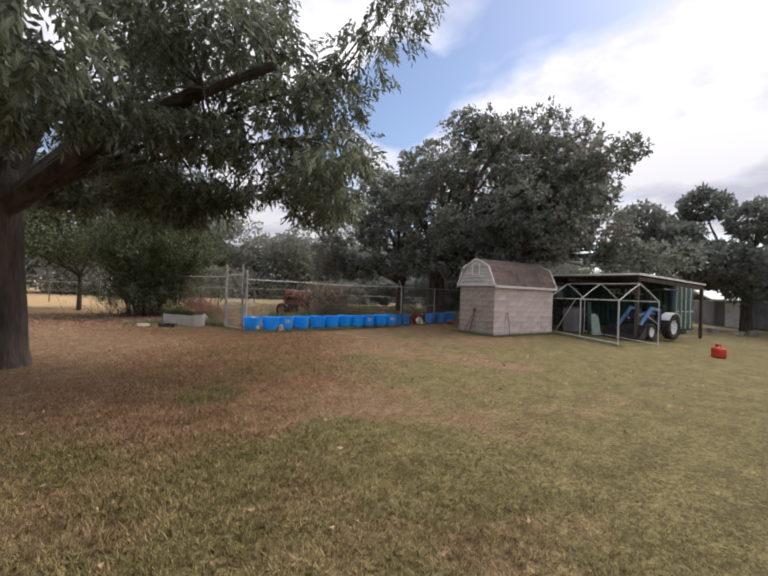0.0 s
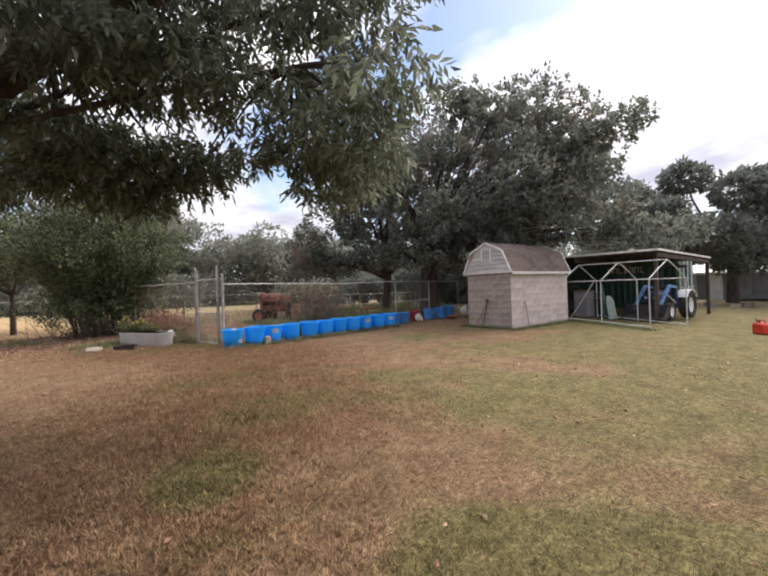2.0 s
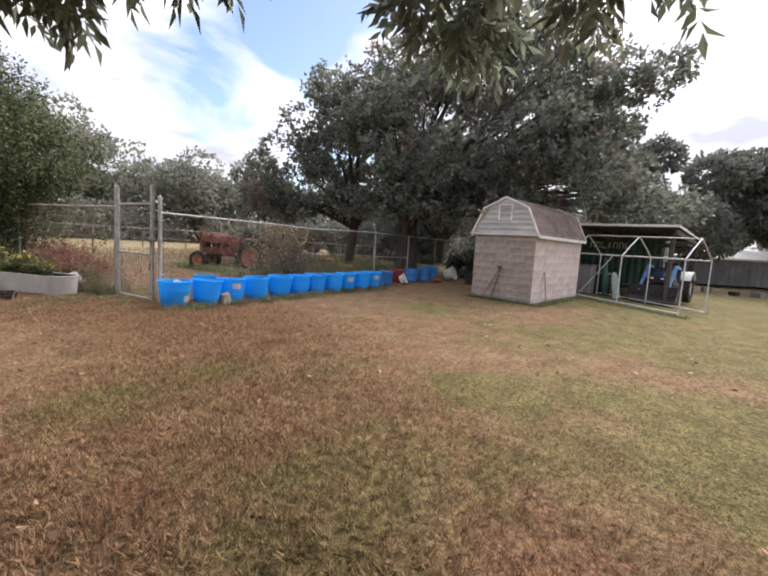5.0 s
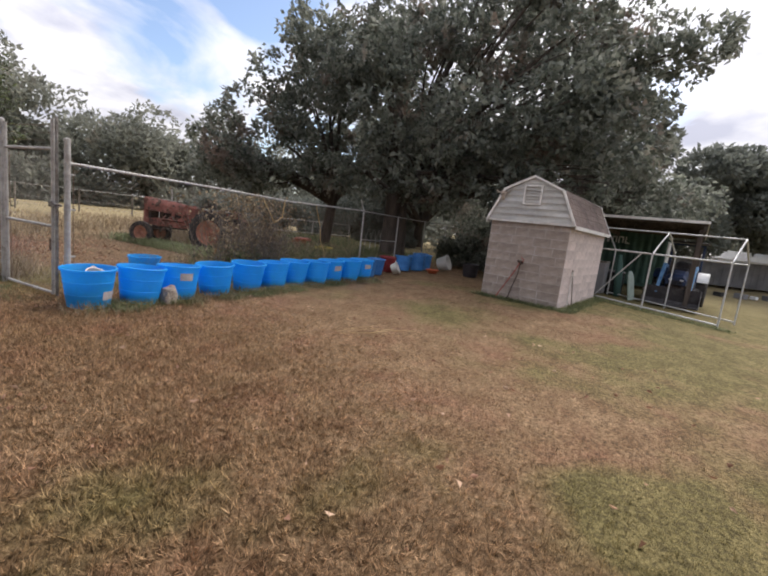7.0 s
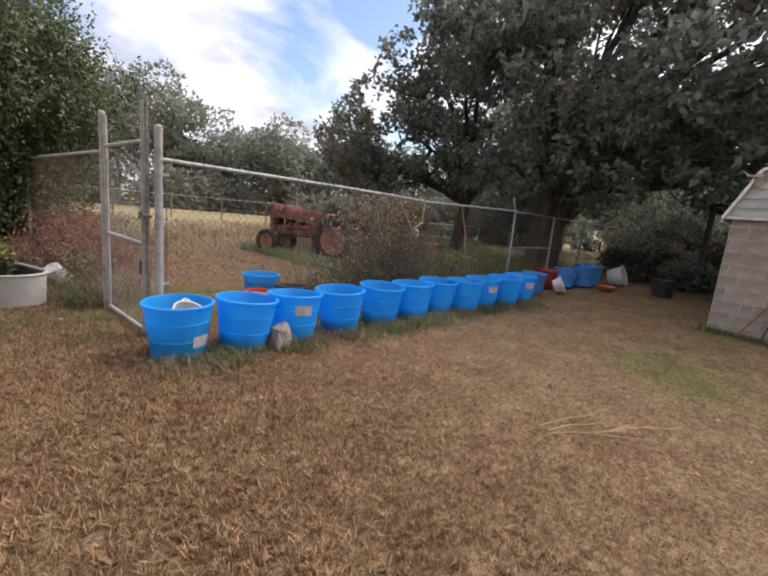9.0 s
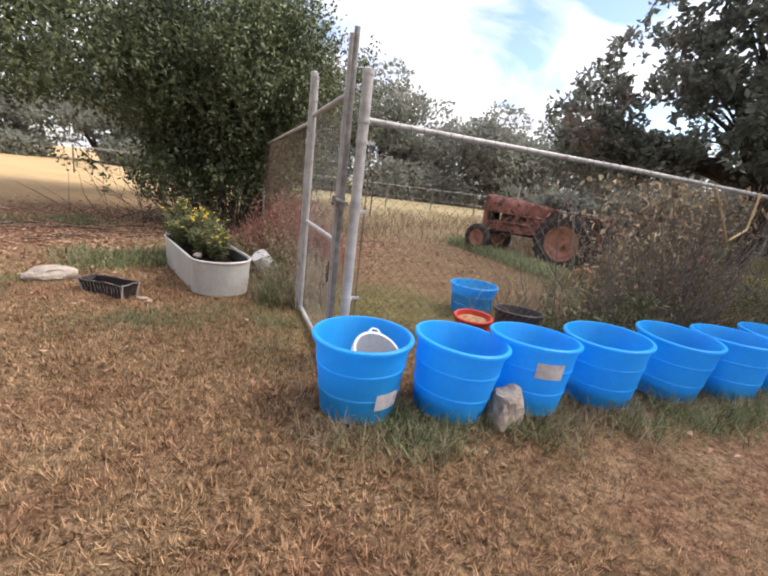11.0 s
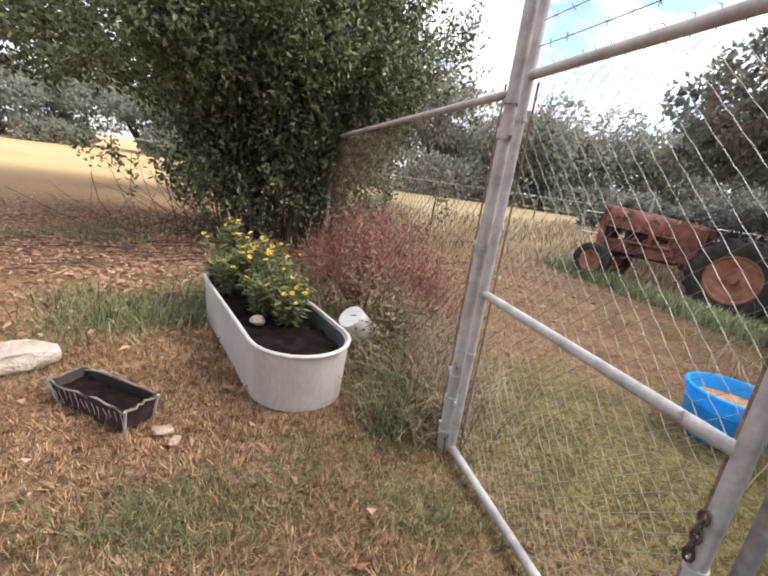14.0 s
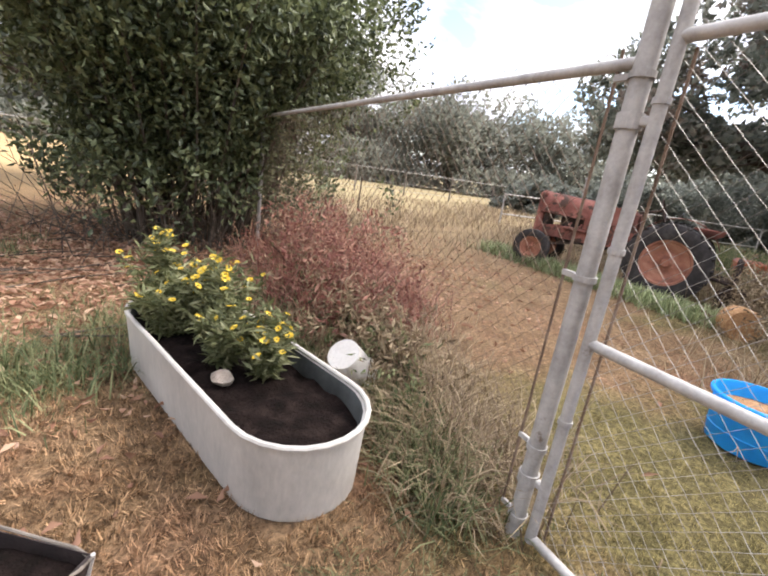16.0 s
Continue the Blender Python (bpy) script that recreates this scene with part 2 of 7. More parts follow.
def leaf_mat(name, dark, mid, light, rough=0.5, trans=0.25, tint=None, tint_at=0.62):
    m, n, l, b = material(name, rough, 0, 0.35)
    r = n.new("ShaderNodeNewGeometry").outputs["Random Per Island"]
    col = ramp(n, l, r, [(0.0, dark), (0.55, mid), (1.0, light)])
    big = noise_node(n, l, position(n), 0.55, 3)
    col = mix(n, l, 1.0, col, ramp(n, l, big, [(0.3, grey(0.75)), (0.7, grey(1.2))]), "MULTIPLY")
    if tint:
        f = noise_node(n, l, position(n), 0.38, 4, 0.65)
        col = mix(n, l, ramp(n, l, f, [(tint_at, grey(0)), (tint_at + 0.1, grey(0.8))]), col, tint)
    l.new(col, b.inputs["Base Color"])
    tr = n.new("ShaderNodeBsdfTranslucent")
    l.new(col, tr.inputs["Color"])
    ms = n.new("ShaderNodeMixShader")
    ms.inputs[0].default_value = trans
    l.new(b.outputs[0], ms.inputs[1]); l.new(tr.outputs[0], ms.inputs[2])
    l.new(ms.outputs[0], n["Material Output"].inputs["Surface"])
    return m


def lawn_colour(n, l):
    """Dry bermuda turf: tan and rust-brown patches with greener areas."""
    p = position(n)
    sep = n.new("ShaderNodeSeparateXYZ")
    l.new(p, sep.inputs[0])
    patch = noise_node(n, l, p, 0.33, 5, 0.6)
    fine = noise_node(n, l, p, 2.4, 5, 0.65)
    brown = mix(n, l, ramp(n, l, fine, [(0.35, grey(0)), (0.68, grey(1))]), (0.225, 0.139, 0.074), (0.35, 0.234, 0.133))
    rust = noise_node(n, l, p, 0.8, 5, 0.7)
    brown = mix(n, l, ramp(n, l, rust, [(0.48, grey(0)), (0.66, grey(0.55))]), brown, (0.295, 0.152, 0.094))
    green = mix(n, l, ramp(n, l, fine, [(0.3, grey(0)), (0.7, grey(1))]), (0.140, 0.121, 0.047), (0.262, 0.215, 0.092))
    # greener towards the shed, drier by the tubs
    lean = n.new("ShaderNodeMath"); lean.operation = "MULTIPLY_ADD"
    l.new(sep.outputs["Y"], lean.inputs[0])
    lean.inputs[1].default_value = -0.030
    lean2 = n.new("ShaderNodeMath"); lean2.operation = "ADD"
    l.new(patch, lean.inputs[2])
    lx = n.new("ShaderNodeMath"); lx.operation = "MULTIPLY_ADD"
    l.new(sep.outputs["X"], lx.inputs[0]); lx.inputs[1].default_value = 0.012
    l.new(lean.outputs[0], lx.inputs[2])
    # greener again round the planter and the gate
    by = n.new("ShaderNodeMapRange")
    by.inputs["From Min"].default_value, by.inputs["From Max"].default_value = 13.2, 15.2
    by.inputs["To Max"].default_value = 0.20
    l.new(sep.outputs["Y"], by.inputs["Value"])
    ad = n.new("ShaderNodeMath"); ad.operation = "ADD"
    l.new(lx.outputs[0], ad.inputs[0]); l.new(by.outputs[0], ad.inputs[1])
    # greener patches of their own in the brown turf
    total = ad.outputs[0]
    for px, py, wide, amount in ((0, 0, 600, 0.035), (2.85, 3.4, 0.8, 0.22), (2.3, 5.7, 0.7, 0.22), (3.2, 9.2, 0.9, 0.09), (6.3, 6.9, 1.0, 0.22), (4.6, 17.4, 0.8, 0.2), (8.3, 15.0, 2.2, 0.16)):
        off = n.new("ShaderNodeVectorMath"); off.operation = "DISTANCE"
        l.new(p, off.inputs[0])
        off.inputs[1].default_value = (px, py, 0)
        fall = n.new("ShaderNodeMapRange"); fall.interpolation_type = "SMOOTHSTEP"
        fall.inputs["From Min"].default_value, fall.inputs["From Max"].default_value = wide, wide * 0.25
        fall.inputs["To Max"].default_value = amount
        l.new(off.outputs["Value"], fall.inputs["Value"])
        plus = n.new("ShaderNodeMath"); plus.operation = "ADD"
        l.new(total, plus.inputs[0]); l.new(fall.outputs[0], plus.inputs[1])
        total = plus.outputs[0]
    cl = n.new("ShaderNodeClamp")
    l.new(total, cl.inputs[0])
    return mix(n, l, ramp(n, l, cl.outputs[0], [(0.37, grey(0)), (0.50, grey(0.95))]), brown, green), fine


def make_ground():
    m, n, l, b = material("lawn", 0.95, 0, 0.15)
    col, fine = lawn_colour(n, l)
    p = position(n)
    tiny = noise_node(n, l, p, 34, 6, 0.8, (1, 1, 0.2))
    col = mix(n, l, 0.8, col, ramp(n, l, tiny, [(0.38, grey(0.14)), (0.62, grey(1.2))]), "MULTIPLY")
    clump = noise_node(n, l, p, 13, 4, 0.7)
    col = mix(n, l, 0.7, col, ramp(n, l, clump, [(0.36, grey(0.55)), (0.62, grey(1.3))]), "MULTIPLY")
    # beyond the yard: pale hay field
    ln = n.new("ShaderNodeVectorMath"); ln.operation = "LENGTH"
    l.new(p, ln.inputs[0])
    far = n.new("ShaderNodeMapRange")
    far.inputs["From Min"].default_value, far.inputs["From Max"].default_value = 22, 34
    l.new(ln.outputs["Value"], far.inputs["Value"])
    hay = ramp(n, l, noise_node(n, l, p, 0.12, 6, 0.65), [(0.3, (0.34, 0.235, 0.115)), (0.7, (0.46, 0.325, 0.165))])
    # duller grass inside the pen
    px = n.new("ShaderNodeSeparateXYZ")
    l.new(p, px.inputs[0])
    inside = n.new("ShaderNodeMapRange")
    inside.inputs["From Min"].default_value, inside.inputs["From Max"].default_value = 6.0, 9.0
    l.new(px.outputs["X"], inside.inputs["Value"])
    pen = ramp(n, l, noise_node(n, l, p, 0.35, 6, 0.65), [(0.3, (0.19, 0.155, 0.078)), (0.7, (0.31, 0.245, 0.135))])
    hay = mix(n, l, inside.outputs[0], hay, pen)
    hay = mix(n, l, 0.2, hay, ramp(n, l, tiny, [(0.3, grey(0.6)), (0.7, grey(1.2))]), "MULTIPLY")
    l.new(mix(n, l, far.outputs[0], col, hay), b.inputs["Base Color"])
    bump(n, l, tiny, b, 0.8, 0.03)
    return m


def make_turf():
    m, n, l, b = material("turf_blade", 0.8, 0, 0.2)
    col, fine = lawn_colour(n, l)
    r = n.new("ShaderNodeNewGeometry").outputs["Random Per Island"]
    col = mix(n, l, 1.0, col, ramp(n, l, r, [(0, grey(0.34)), (0.5, grey(1.05)), (0.85, grey(1.7)), (1, grey(2.3))]), "MULTIPLY")
    tuft = noise_node(n, l, position(n), 30, 4, 0.7, (1, 1, 0.2))
    col = mix(n, l, 0.8, col, ramp(n, l, tuft, [(0.36, grey(0.52)), (0.60, grey(1.28))]), "MULTIPLY")
    l.new(col, b.inputs["Base Color"])
    tr = n.new("ShaderNodeBsdfTranslucent")
    l.new(col, tr.inputs["Color"])
    ms = n.new("ShaderNodeMixShader")
    ms.inputs[0].default_value = 0.30
    l.new(b.outputs[0], ms.inputs[1]); l.new(tr.outputs[0], ms.inputs[2])
    l.new(ms.outputs[0], n["Material Output"].inputs["Surface"])
    return m


def make_brickish(name, col1, col2):
    return surface(name, col1, tuple(c * 0.7 for c in col1), col2, 5, 90, 0.9, bumpy=0.5, dist=0.004, rand=0.12)


M_GROUND, M_TURF = make_ground(), make_turf()
M_BARK = surface("bark", (0.075, 0.058, 0.048), (0.03, 0.024, 0.02), (0.13, 0.105, 0.085), 5, 26, 0.95, bumpy=1.0, dist=0.03, stretch=(1, 1, 0.22))
M_STEM = surface("shrub_stem", (0.085, 0.066, 0.05), (0.035, 0.028, 0.022), (0.16, 0.13, 0.10), 8, 50, 0.9, stretch=(1, 1, 0.3))
M_OAK = leaf_mat("oak_leaf", (0.10, 0.113, 0.088), (0.19, 0.205, 0.165), (0.29, 0.30, 0.25), 0.45, 0.6, (0.25, 0.18, 0.145), 0.56)
M_PECAN = leaf_mat("pecan_leaf", (0.08, 0.095, 0.06), (0.15, 0.17, 0.112), (0.26, 0.28, 0.205), 0.40, 0.55)
M_SHRUB = leaf_mat("shrub_leaf", (0.038, 0.050, 0.022), (0.098, 0.120, 0.055), (0.26, 0.295, 0.15), 0.40, 0.32)
# tree line leaves: distance haze painted in as pale grey-green
M_HAZEFAR = leaf_mat("haze_pale_leaf", (0.215, 0.222, 0.18), (0.25, 0.258, 0.212), (0.29, 0.298, 0.245), 0.95, 0.55, (0.26, 0.225, 0.18), 0.58)
# far oaks and thickets: haze painted in by a greyed, narrowed colour range
M_HAZEOAK = leaf_mat("haze_grey_oak_leaf", (0.13, 0.142, 0.12), (0.18, 0.195, 0.165), (0.24, 0.255, 0.22), 0.6, 0.5, (0.20, 0.15, 0.12), 0.6)
M_WEED = leaf_mat("dry_weed", (0.12, 0.085, 0.05), (0.28, 0.21, 0.13), (0.50, 0.40, 0.26), 0.8, 0.35)
M_REDWEED = leaf_mat("red_dry_weed", (0.13, 0.05, 0.04), (0.29, 0.125, 0.095), (0.44, 0.27, 0.19), 0.8, 0.35)
M_BANK = leaf_mat("pale_bank_grass", (0.17, 0.21, 0.10), (0.30, 0.34, 0.17), (0.45, 0.47, 0.27), 0.7, 0.35)
M_GREENWEED = leaf_mat("green_weed", (0.055, 0.075, 0.03), (0.15, 0.17, 0.075), (0.33, 0.33, 0.17), 0.7, 0.35)
M_LITTER = leaf_mat("leaf_litter", (0.22, 0.11, 0.07), (0.42, 0.24, 0.155), (0.58, 0.41, 0.28), 0.8, 0.3)
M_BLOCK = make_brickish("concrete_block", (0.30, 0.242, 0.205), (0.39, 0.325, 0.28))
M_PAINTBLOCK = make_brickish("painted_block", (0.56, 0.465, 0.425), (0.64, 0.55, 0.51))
M_MORTAR = surface("mortar", (0.37, 0.325, 0.29), (0.27, 0.235, 0.205), (0.50, 0.455, 0.42), 2.5, 80, 0.95)
M_SHINGLE = surface("asphalt_shingle", (0.165, 0.122, 0.105), (0.10, 0.074, 0.064), (0.24, 0.185, 0.16), 3, 140, 0.95, bumpy=0.6, rand=0.22)
M_SIDING = surface("weathered_white_siding", (0.43, 0.415, 0.39), (0.31, 0.295, 0.275), (0.53, 0.515, 0.49), 4, 40, 0.75, stretch=(0.3, 0.3, 1))
M_TRIM = surface("chalky_white_trim", (0.68, 0.65, 0.62), (0.50, 0.47, 0.44), (0.78, 0.75, 0.72), 7, 60, 0.7)
M_DARK = surface("black_and_void_shade", (0.03, 0.03, 0.03), (0.02, 0.02, 0.02), (0.05, 0.05, 0.05), 6, 40, 0.9)
M_GALV = surface("galvanised_pipe", (0.40, 0.382, 0.36), (0.27, 0.255, 0.24), (0.50, 0.48, 0.455), 9, 70, 0.6, 0.15, bumpy=0.12, wear=(0.17, 0.13, 0.10), wear_scale=7, wear_at=0.64)
M_LATCH = surface("worn_grey_steel", (0.22, 0.205, 0.19), (0.12, 0.105, 0.095), (0.33, 0.315, 0.30), 12, 80, 0.6, 0.3, bumpy=0.2)
M_FRAME = surface("pale_galvanised_pipe", (0.52, 0.52, 0.51), (0.38, 0.38, 0.37), (0.62, 0.62, 0.61), 9, 70, 0.5, 0.25, bumpy=0.1)
M_WIRE = surface("weathered_wire", (0.30, 0.275, 0.245), (0.18, 0.14, 0.105), (0.42, 0.40, 0.37), 9, 50, 0.6, 0.3)
M_RUSTWIRE = surface("rusty_wire", (0.17, 0.115, 0.08), (0.09, 0.06, 0.04), (0.30, 0.23, 0.18), 9, 50, 0.85, 0.2)
M_BLUE = surface("blue_plastic", (0.04, 0.49, 0.94), (0.03, 0.44, 0.91), (0.06, 0.54, 0.95), 3, 30, 0.42, bumpy=0.08, spec=0.5, rand=0.07)
def glowing_through(m, col, amount):
    """Thin plastic that lets some light through."""
    n, l = m.node_tree.nodes, m.node_tree.links
    tr = n.new("ShaderNodeBsdfTranslucent")
    tr.inputs["Color"].default_value = (*col, 1)
    ms = n.new("ShaderNodeMixShader")
    ms.inputs[0].default_value = amount
    l.new(n["Principled BSDF"].outputs[0], ms.inputs[1]); l.new(tr.outputs[0], ms.inputs[2])
    l.new(ms.outputs[0], n["Material Output"].inputs["Surface"])


M_WHITEP = surface("white_plastic", (0.78, 0.755, 0.72), (0.68, 0.64, 0.59), (0.84, 0.82, 0.79), 5, 40, 0.5, bumpy=0.08)
glowing_through(M_BLUE, (0.05, 0.53, 0.96), 0.5)
glowing_through(M_WHITEP, (0.78, 0.755, 0.72), 0.35)
M_BLUEOLD = surface("faded_blue_plastic", (0.05, 0.20, 0.50), (0.03, 0.14, 0.38), (0.09, 0.27, 0.58), 4, 30, 0.55, bumpy=0.1, rand=0.15)
M_REDP = surface("red_plastic", (0.55, 0.04, 0.022), (0.42, 0.03, 0.02), (0.64, 0.07, 0.035), 5, 40, 0.45, bumpy=0.08)
M_DARKRED = surface("dull_red_plastic", (0.22, 0.025, 0.03), (0.13, 0.02, 0.02), (0.32, 0.045, 0.04), 5, 40, 0.5)
M_BLACKP = surface("black_plastic", (0.035, 0.03, 0.032), (0.018, 0.016, 0.018), (0.06, 0.055, 0.055), 6, 50, 0.5, bumpy=0.1)
M_PAPER = surface("faded_label", (0.52, 0.49, 0.48), (0.40, 0.38, 0.38), (0.60, 0.57, 0.55), 12, 60, 0.7, wear=(0.30, 0.25, 0.25), wear_scale=14, wear_at=0.58)
M_SOIL = surface("dark_soil", (0.012, 0.008, 0.007), (0.006, 0.005, 0.004), (0.026, 0.018, 0.015), 12, 60, 0.95, bumpy=1.0, dist=0.02, spec=0.05)
M_FEED = surface("dry_feed", (0.40, 0.22, 0.10), (0.26, 0.13, 0.06), (0.55, 0.34, 0.17), 30, 120, 0.9, bumpy=0.9, dist=0.01)
M_BROWNP = surface("dirty_brown_black_plastic", (0.028, 0.018, 0.016), (0.013, 0.009, 0.008), (0.06, 0.04, 0.034), 9, 60, 0.75, bumpy=0.4)
M_TANK = surface("weathered_grey_tank", (0.49, 0.46, 0.415), (0.40, 0.375, 0.34), (0.55, 0.52, 0.475), 3, 40, 0.6, 0.12, bumpy=0.12, stretch=(1, 1, 0.4))
M_TANKIN = surface("darker_tank_inside", (0.10, 0.105, 0.10), (0.05, 0.052, 0.05), (0.16, 0.165, 0.16), 5, 40, 0.6, 0.2)
M_TANSTONE = surface("tan_stone", (0.36, 0.26, 0.19), (0.24, 0.17, 0.12), (0.46, 0.35, 0.27), 6, 45, 0.95, bumpy=0.8, dist=0.02)
M_STONE = surface("pale_limestone", (0.37, 0.305, 0.25), (0.24, 0.195, 0.16), (0.47, 0.40, 0.335), 6, 45, 0.95, bumpy=0.8, dist=0.02)
M_RUST = surface("rusty_red_paint", (0.24, 0.088, 0.066), (0.12, 0.05, 0.04), (0.36, 0.15, 0.115), 4, 45, 0.85, 0.1, bumpy=0.4, wear=(0.075, 0.042, 0.03), wear_scale=5, wear_at=0.52)
M_RUSTRIM = surface("rusty_rim", (0.36, 0.155, 0.10), (0.20, 0.085, 0.06), (0.47, 0.25, 0.165), 5, 50, 0.85, 0.1, bumpy=0.4)
M_RUBBER = surface("cracked_rubber", (0.035, 0.03, 0.028), (0.02, 0.017, 0.016), (0.075, 0.065, 0.06), 8, 60, 0.9, bumpy=0.5, dist=0.006)
M_IRON = surface("dark_rusted_iron", (0.06, 0.04, 0.032), (0.03, 0.022, 0.02), (0.11, 0.075, 0.055), 8, 60, 0.85, 0.2)
M_GREENC = surface("faded_green_container", (0.055, 0.115, 0.095), (0.038, 0.08, 0.068), (0.09, 0.16, 0.14), 1.2, 30, 0.65, 0.1, wear=(0.13, 0.10, 0.08), wear_scale=2.5, wear_at=0.66)
M_WHITEPAINT = surface("worn_white_paint", (0.74, 0.74, 0.72), (0.58, 0.58, 0.57), (0.82, 0.82, 0.80), 4, 40, 0.6)
M_ROOFSHEET = surface("weathered_roof_sheet", (0.55, 0.53, 0.50), (0.40, 0.38, 0.36), (0.66, 0.64, 0.61), 2, 30, 0.6, 0.2)
M_WOOD = surface("weathered_dark_wood", (0.075, 0.058, 0.047), (0.04, 0.03, 0.025), (0.13, 0.105, 0.085), 4, 40, 0.9, stretch=(1, 1, 0.15), bumpy=0.6)
M_PLANK = surface("grey_weathered_board", (0.17, 0.145, 0.12), (0.10, 0.085, 0.07), (0.25, 0.215, 0.185), 4, 40, 0.9, stretch=(1, 1, 0.2), bumpy=0.5)
M_TBLUE = surface("blue_machine_paint", (0.018, 0.035, 0.09), (0.010, 0.02, 0.05), (0.035, 0.06, 0.14), 4, 40, 0.4, bumpy=0.1)
M_LBLUE = surface("worn_light_blue_paint", (0.12, 0.26, 0.46), (0.08, 0.18, 0.34), (0.20, 0.36, 0.55), 5, 40, 0.5)
M_GREY = surface("grey_sheet_wall", (0.20, 0.195, 0.20), (0.14, 0.137, 0.14), (0.26, 0.255, 0.26), 1, 25, 0.7)
M_YELLOW = leaf_mat("yellow_petal", (0.55, 0.33, 0.02), (0.72, 0.50, 0.03), (0.80, 0.63, 0.12), 0.6, 0.25)
M_FLOWERLEAF = leaf_mat("marigold_leaf", (0.095, 0.105, 0.045), (0.19, 0.205, 0.09), (0.34, 0.34, 0.19), 0.55, 0.4)
M_STRAW = surface("dry_straw", (0.50, 0.36, 0.18), (0.36, 0.25, 0.12), (0.62, 0.47, 0.26), 9, 50, 0.85)
M_PINK = surface("pinkish_paint_tool", (0.30, 0.075, 0.06), (0.18, 0.05, 0.04), (0.40, 0.13, 0.10), 8, 60, 0.6)
M_ORANGE = surface("faded_orange_plastic", (0.45, 0.10, 0.035), (0.30, 0.07, 0.03), (0.55, 0.17, 0.07), 5, 40, 0.6)

# ---- ground ----
def build_ground():
    fine = np.concatenate([np.linspace(-400, -40, 7)[:-1], np.linspace(-40, 60, 101), np.linspace(60, 600, 8)[1:]])
    X, Y = np.meshgrid(fine, fine, indexing="ij")
    Z = ground_z(X, Y) + np.where((np.hypot(X, Y) < 45), 0.012 * np.sin(X * 0.9 + 1.3) * np.cos(Y * 0.8), 0) - 0.012
    n = len(fine)
    v = np.stack([X, Y, Z], -1).reshape(-1, 3)
    i = np.arange(n - 1)
    a = (i[:, None] * n + i[None, :]).ravel()
    f = np.stack([a, a + n, a + n + 1, a + 1], 1)
    ob = soup("ground", v, f, M_GROUND, smooth=True)
    tagged(ob, "dry brown and green mown lawn running out to a pale hay field", "ground", kind="structure")


build_ground()


# ---- shed ----
SHED_M = pose(13.60, 7.88, 0.0, 0, 0, -13.5)
SL, SW, SE, SP = 3.36, 1.86, 1.96, 2.95


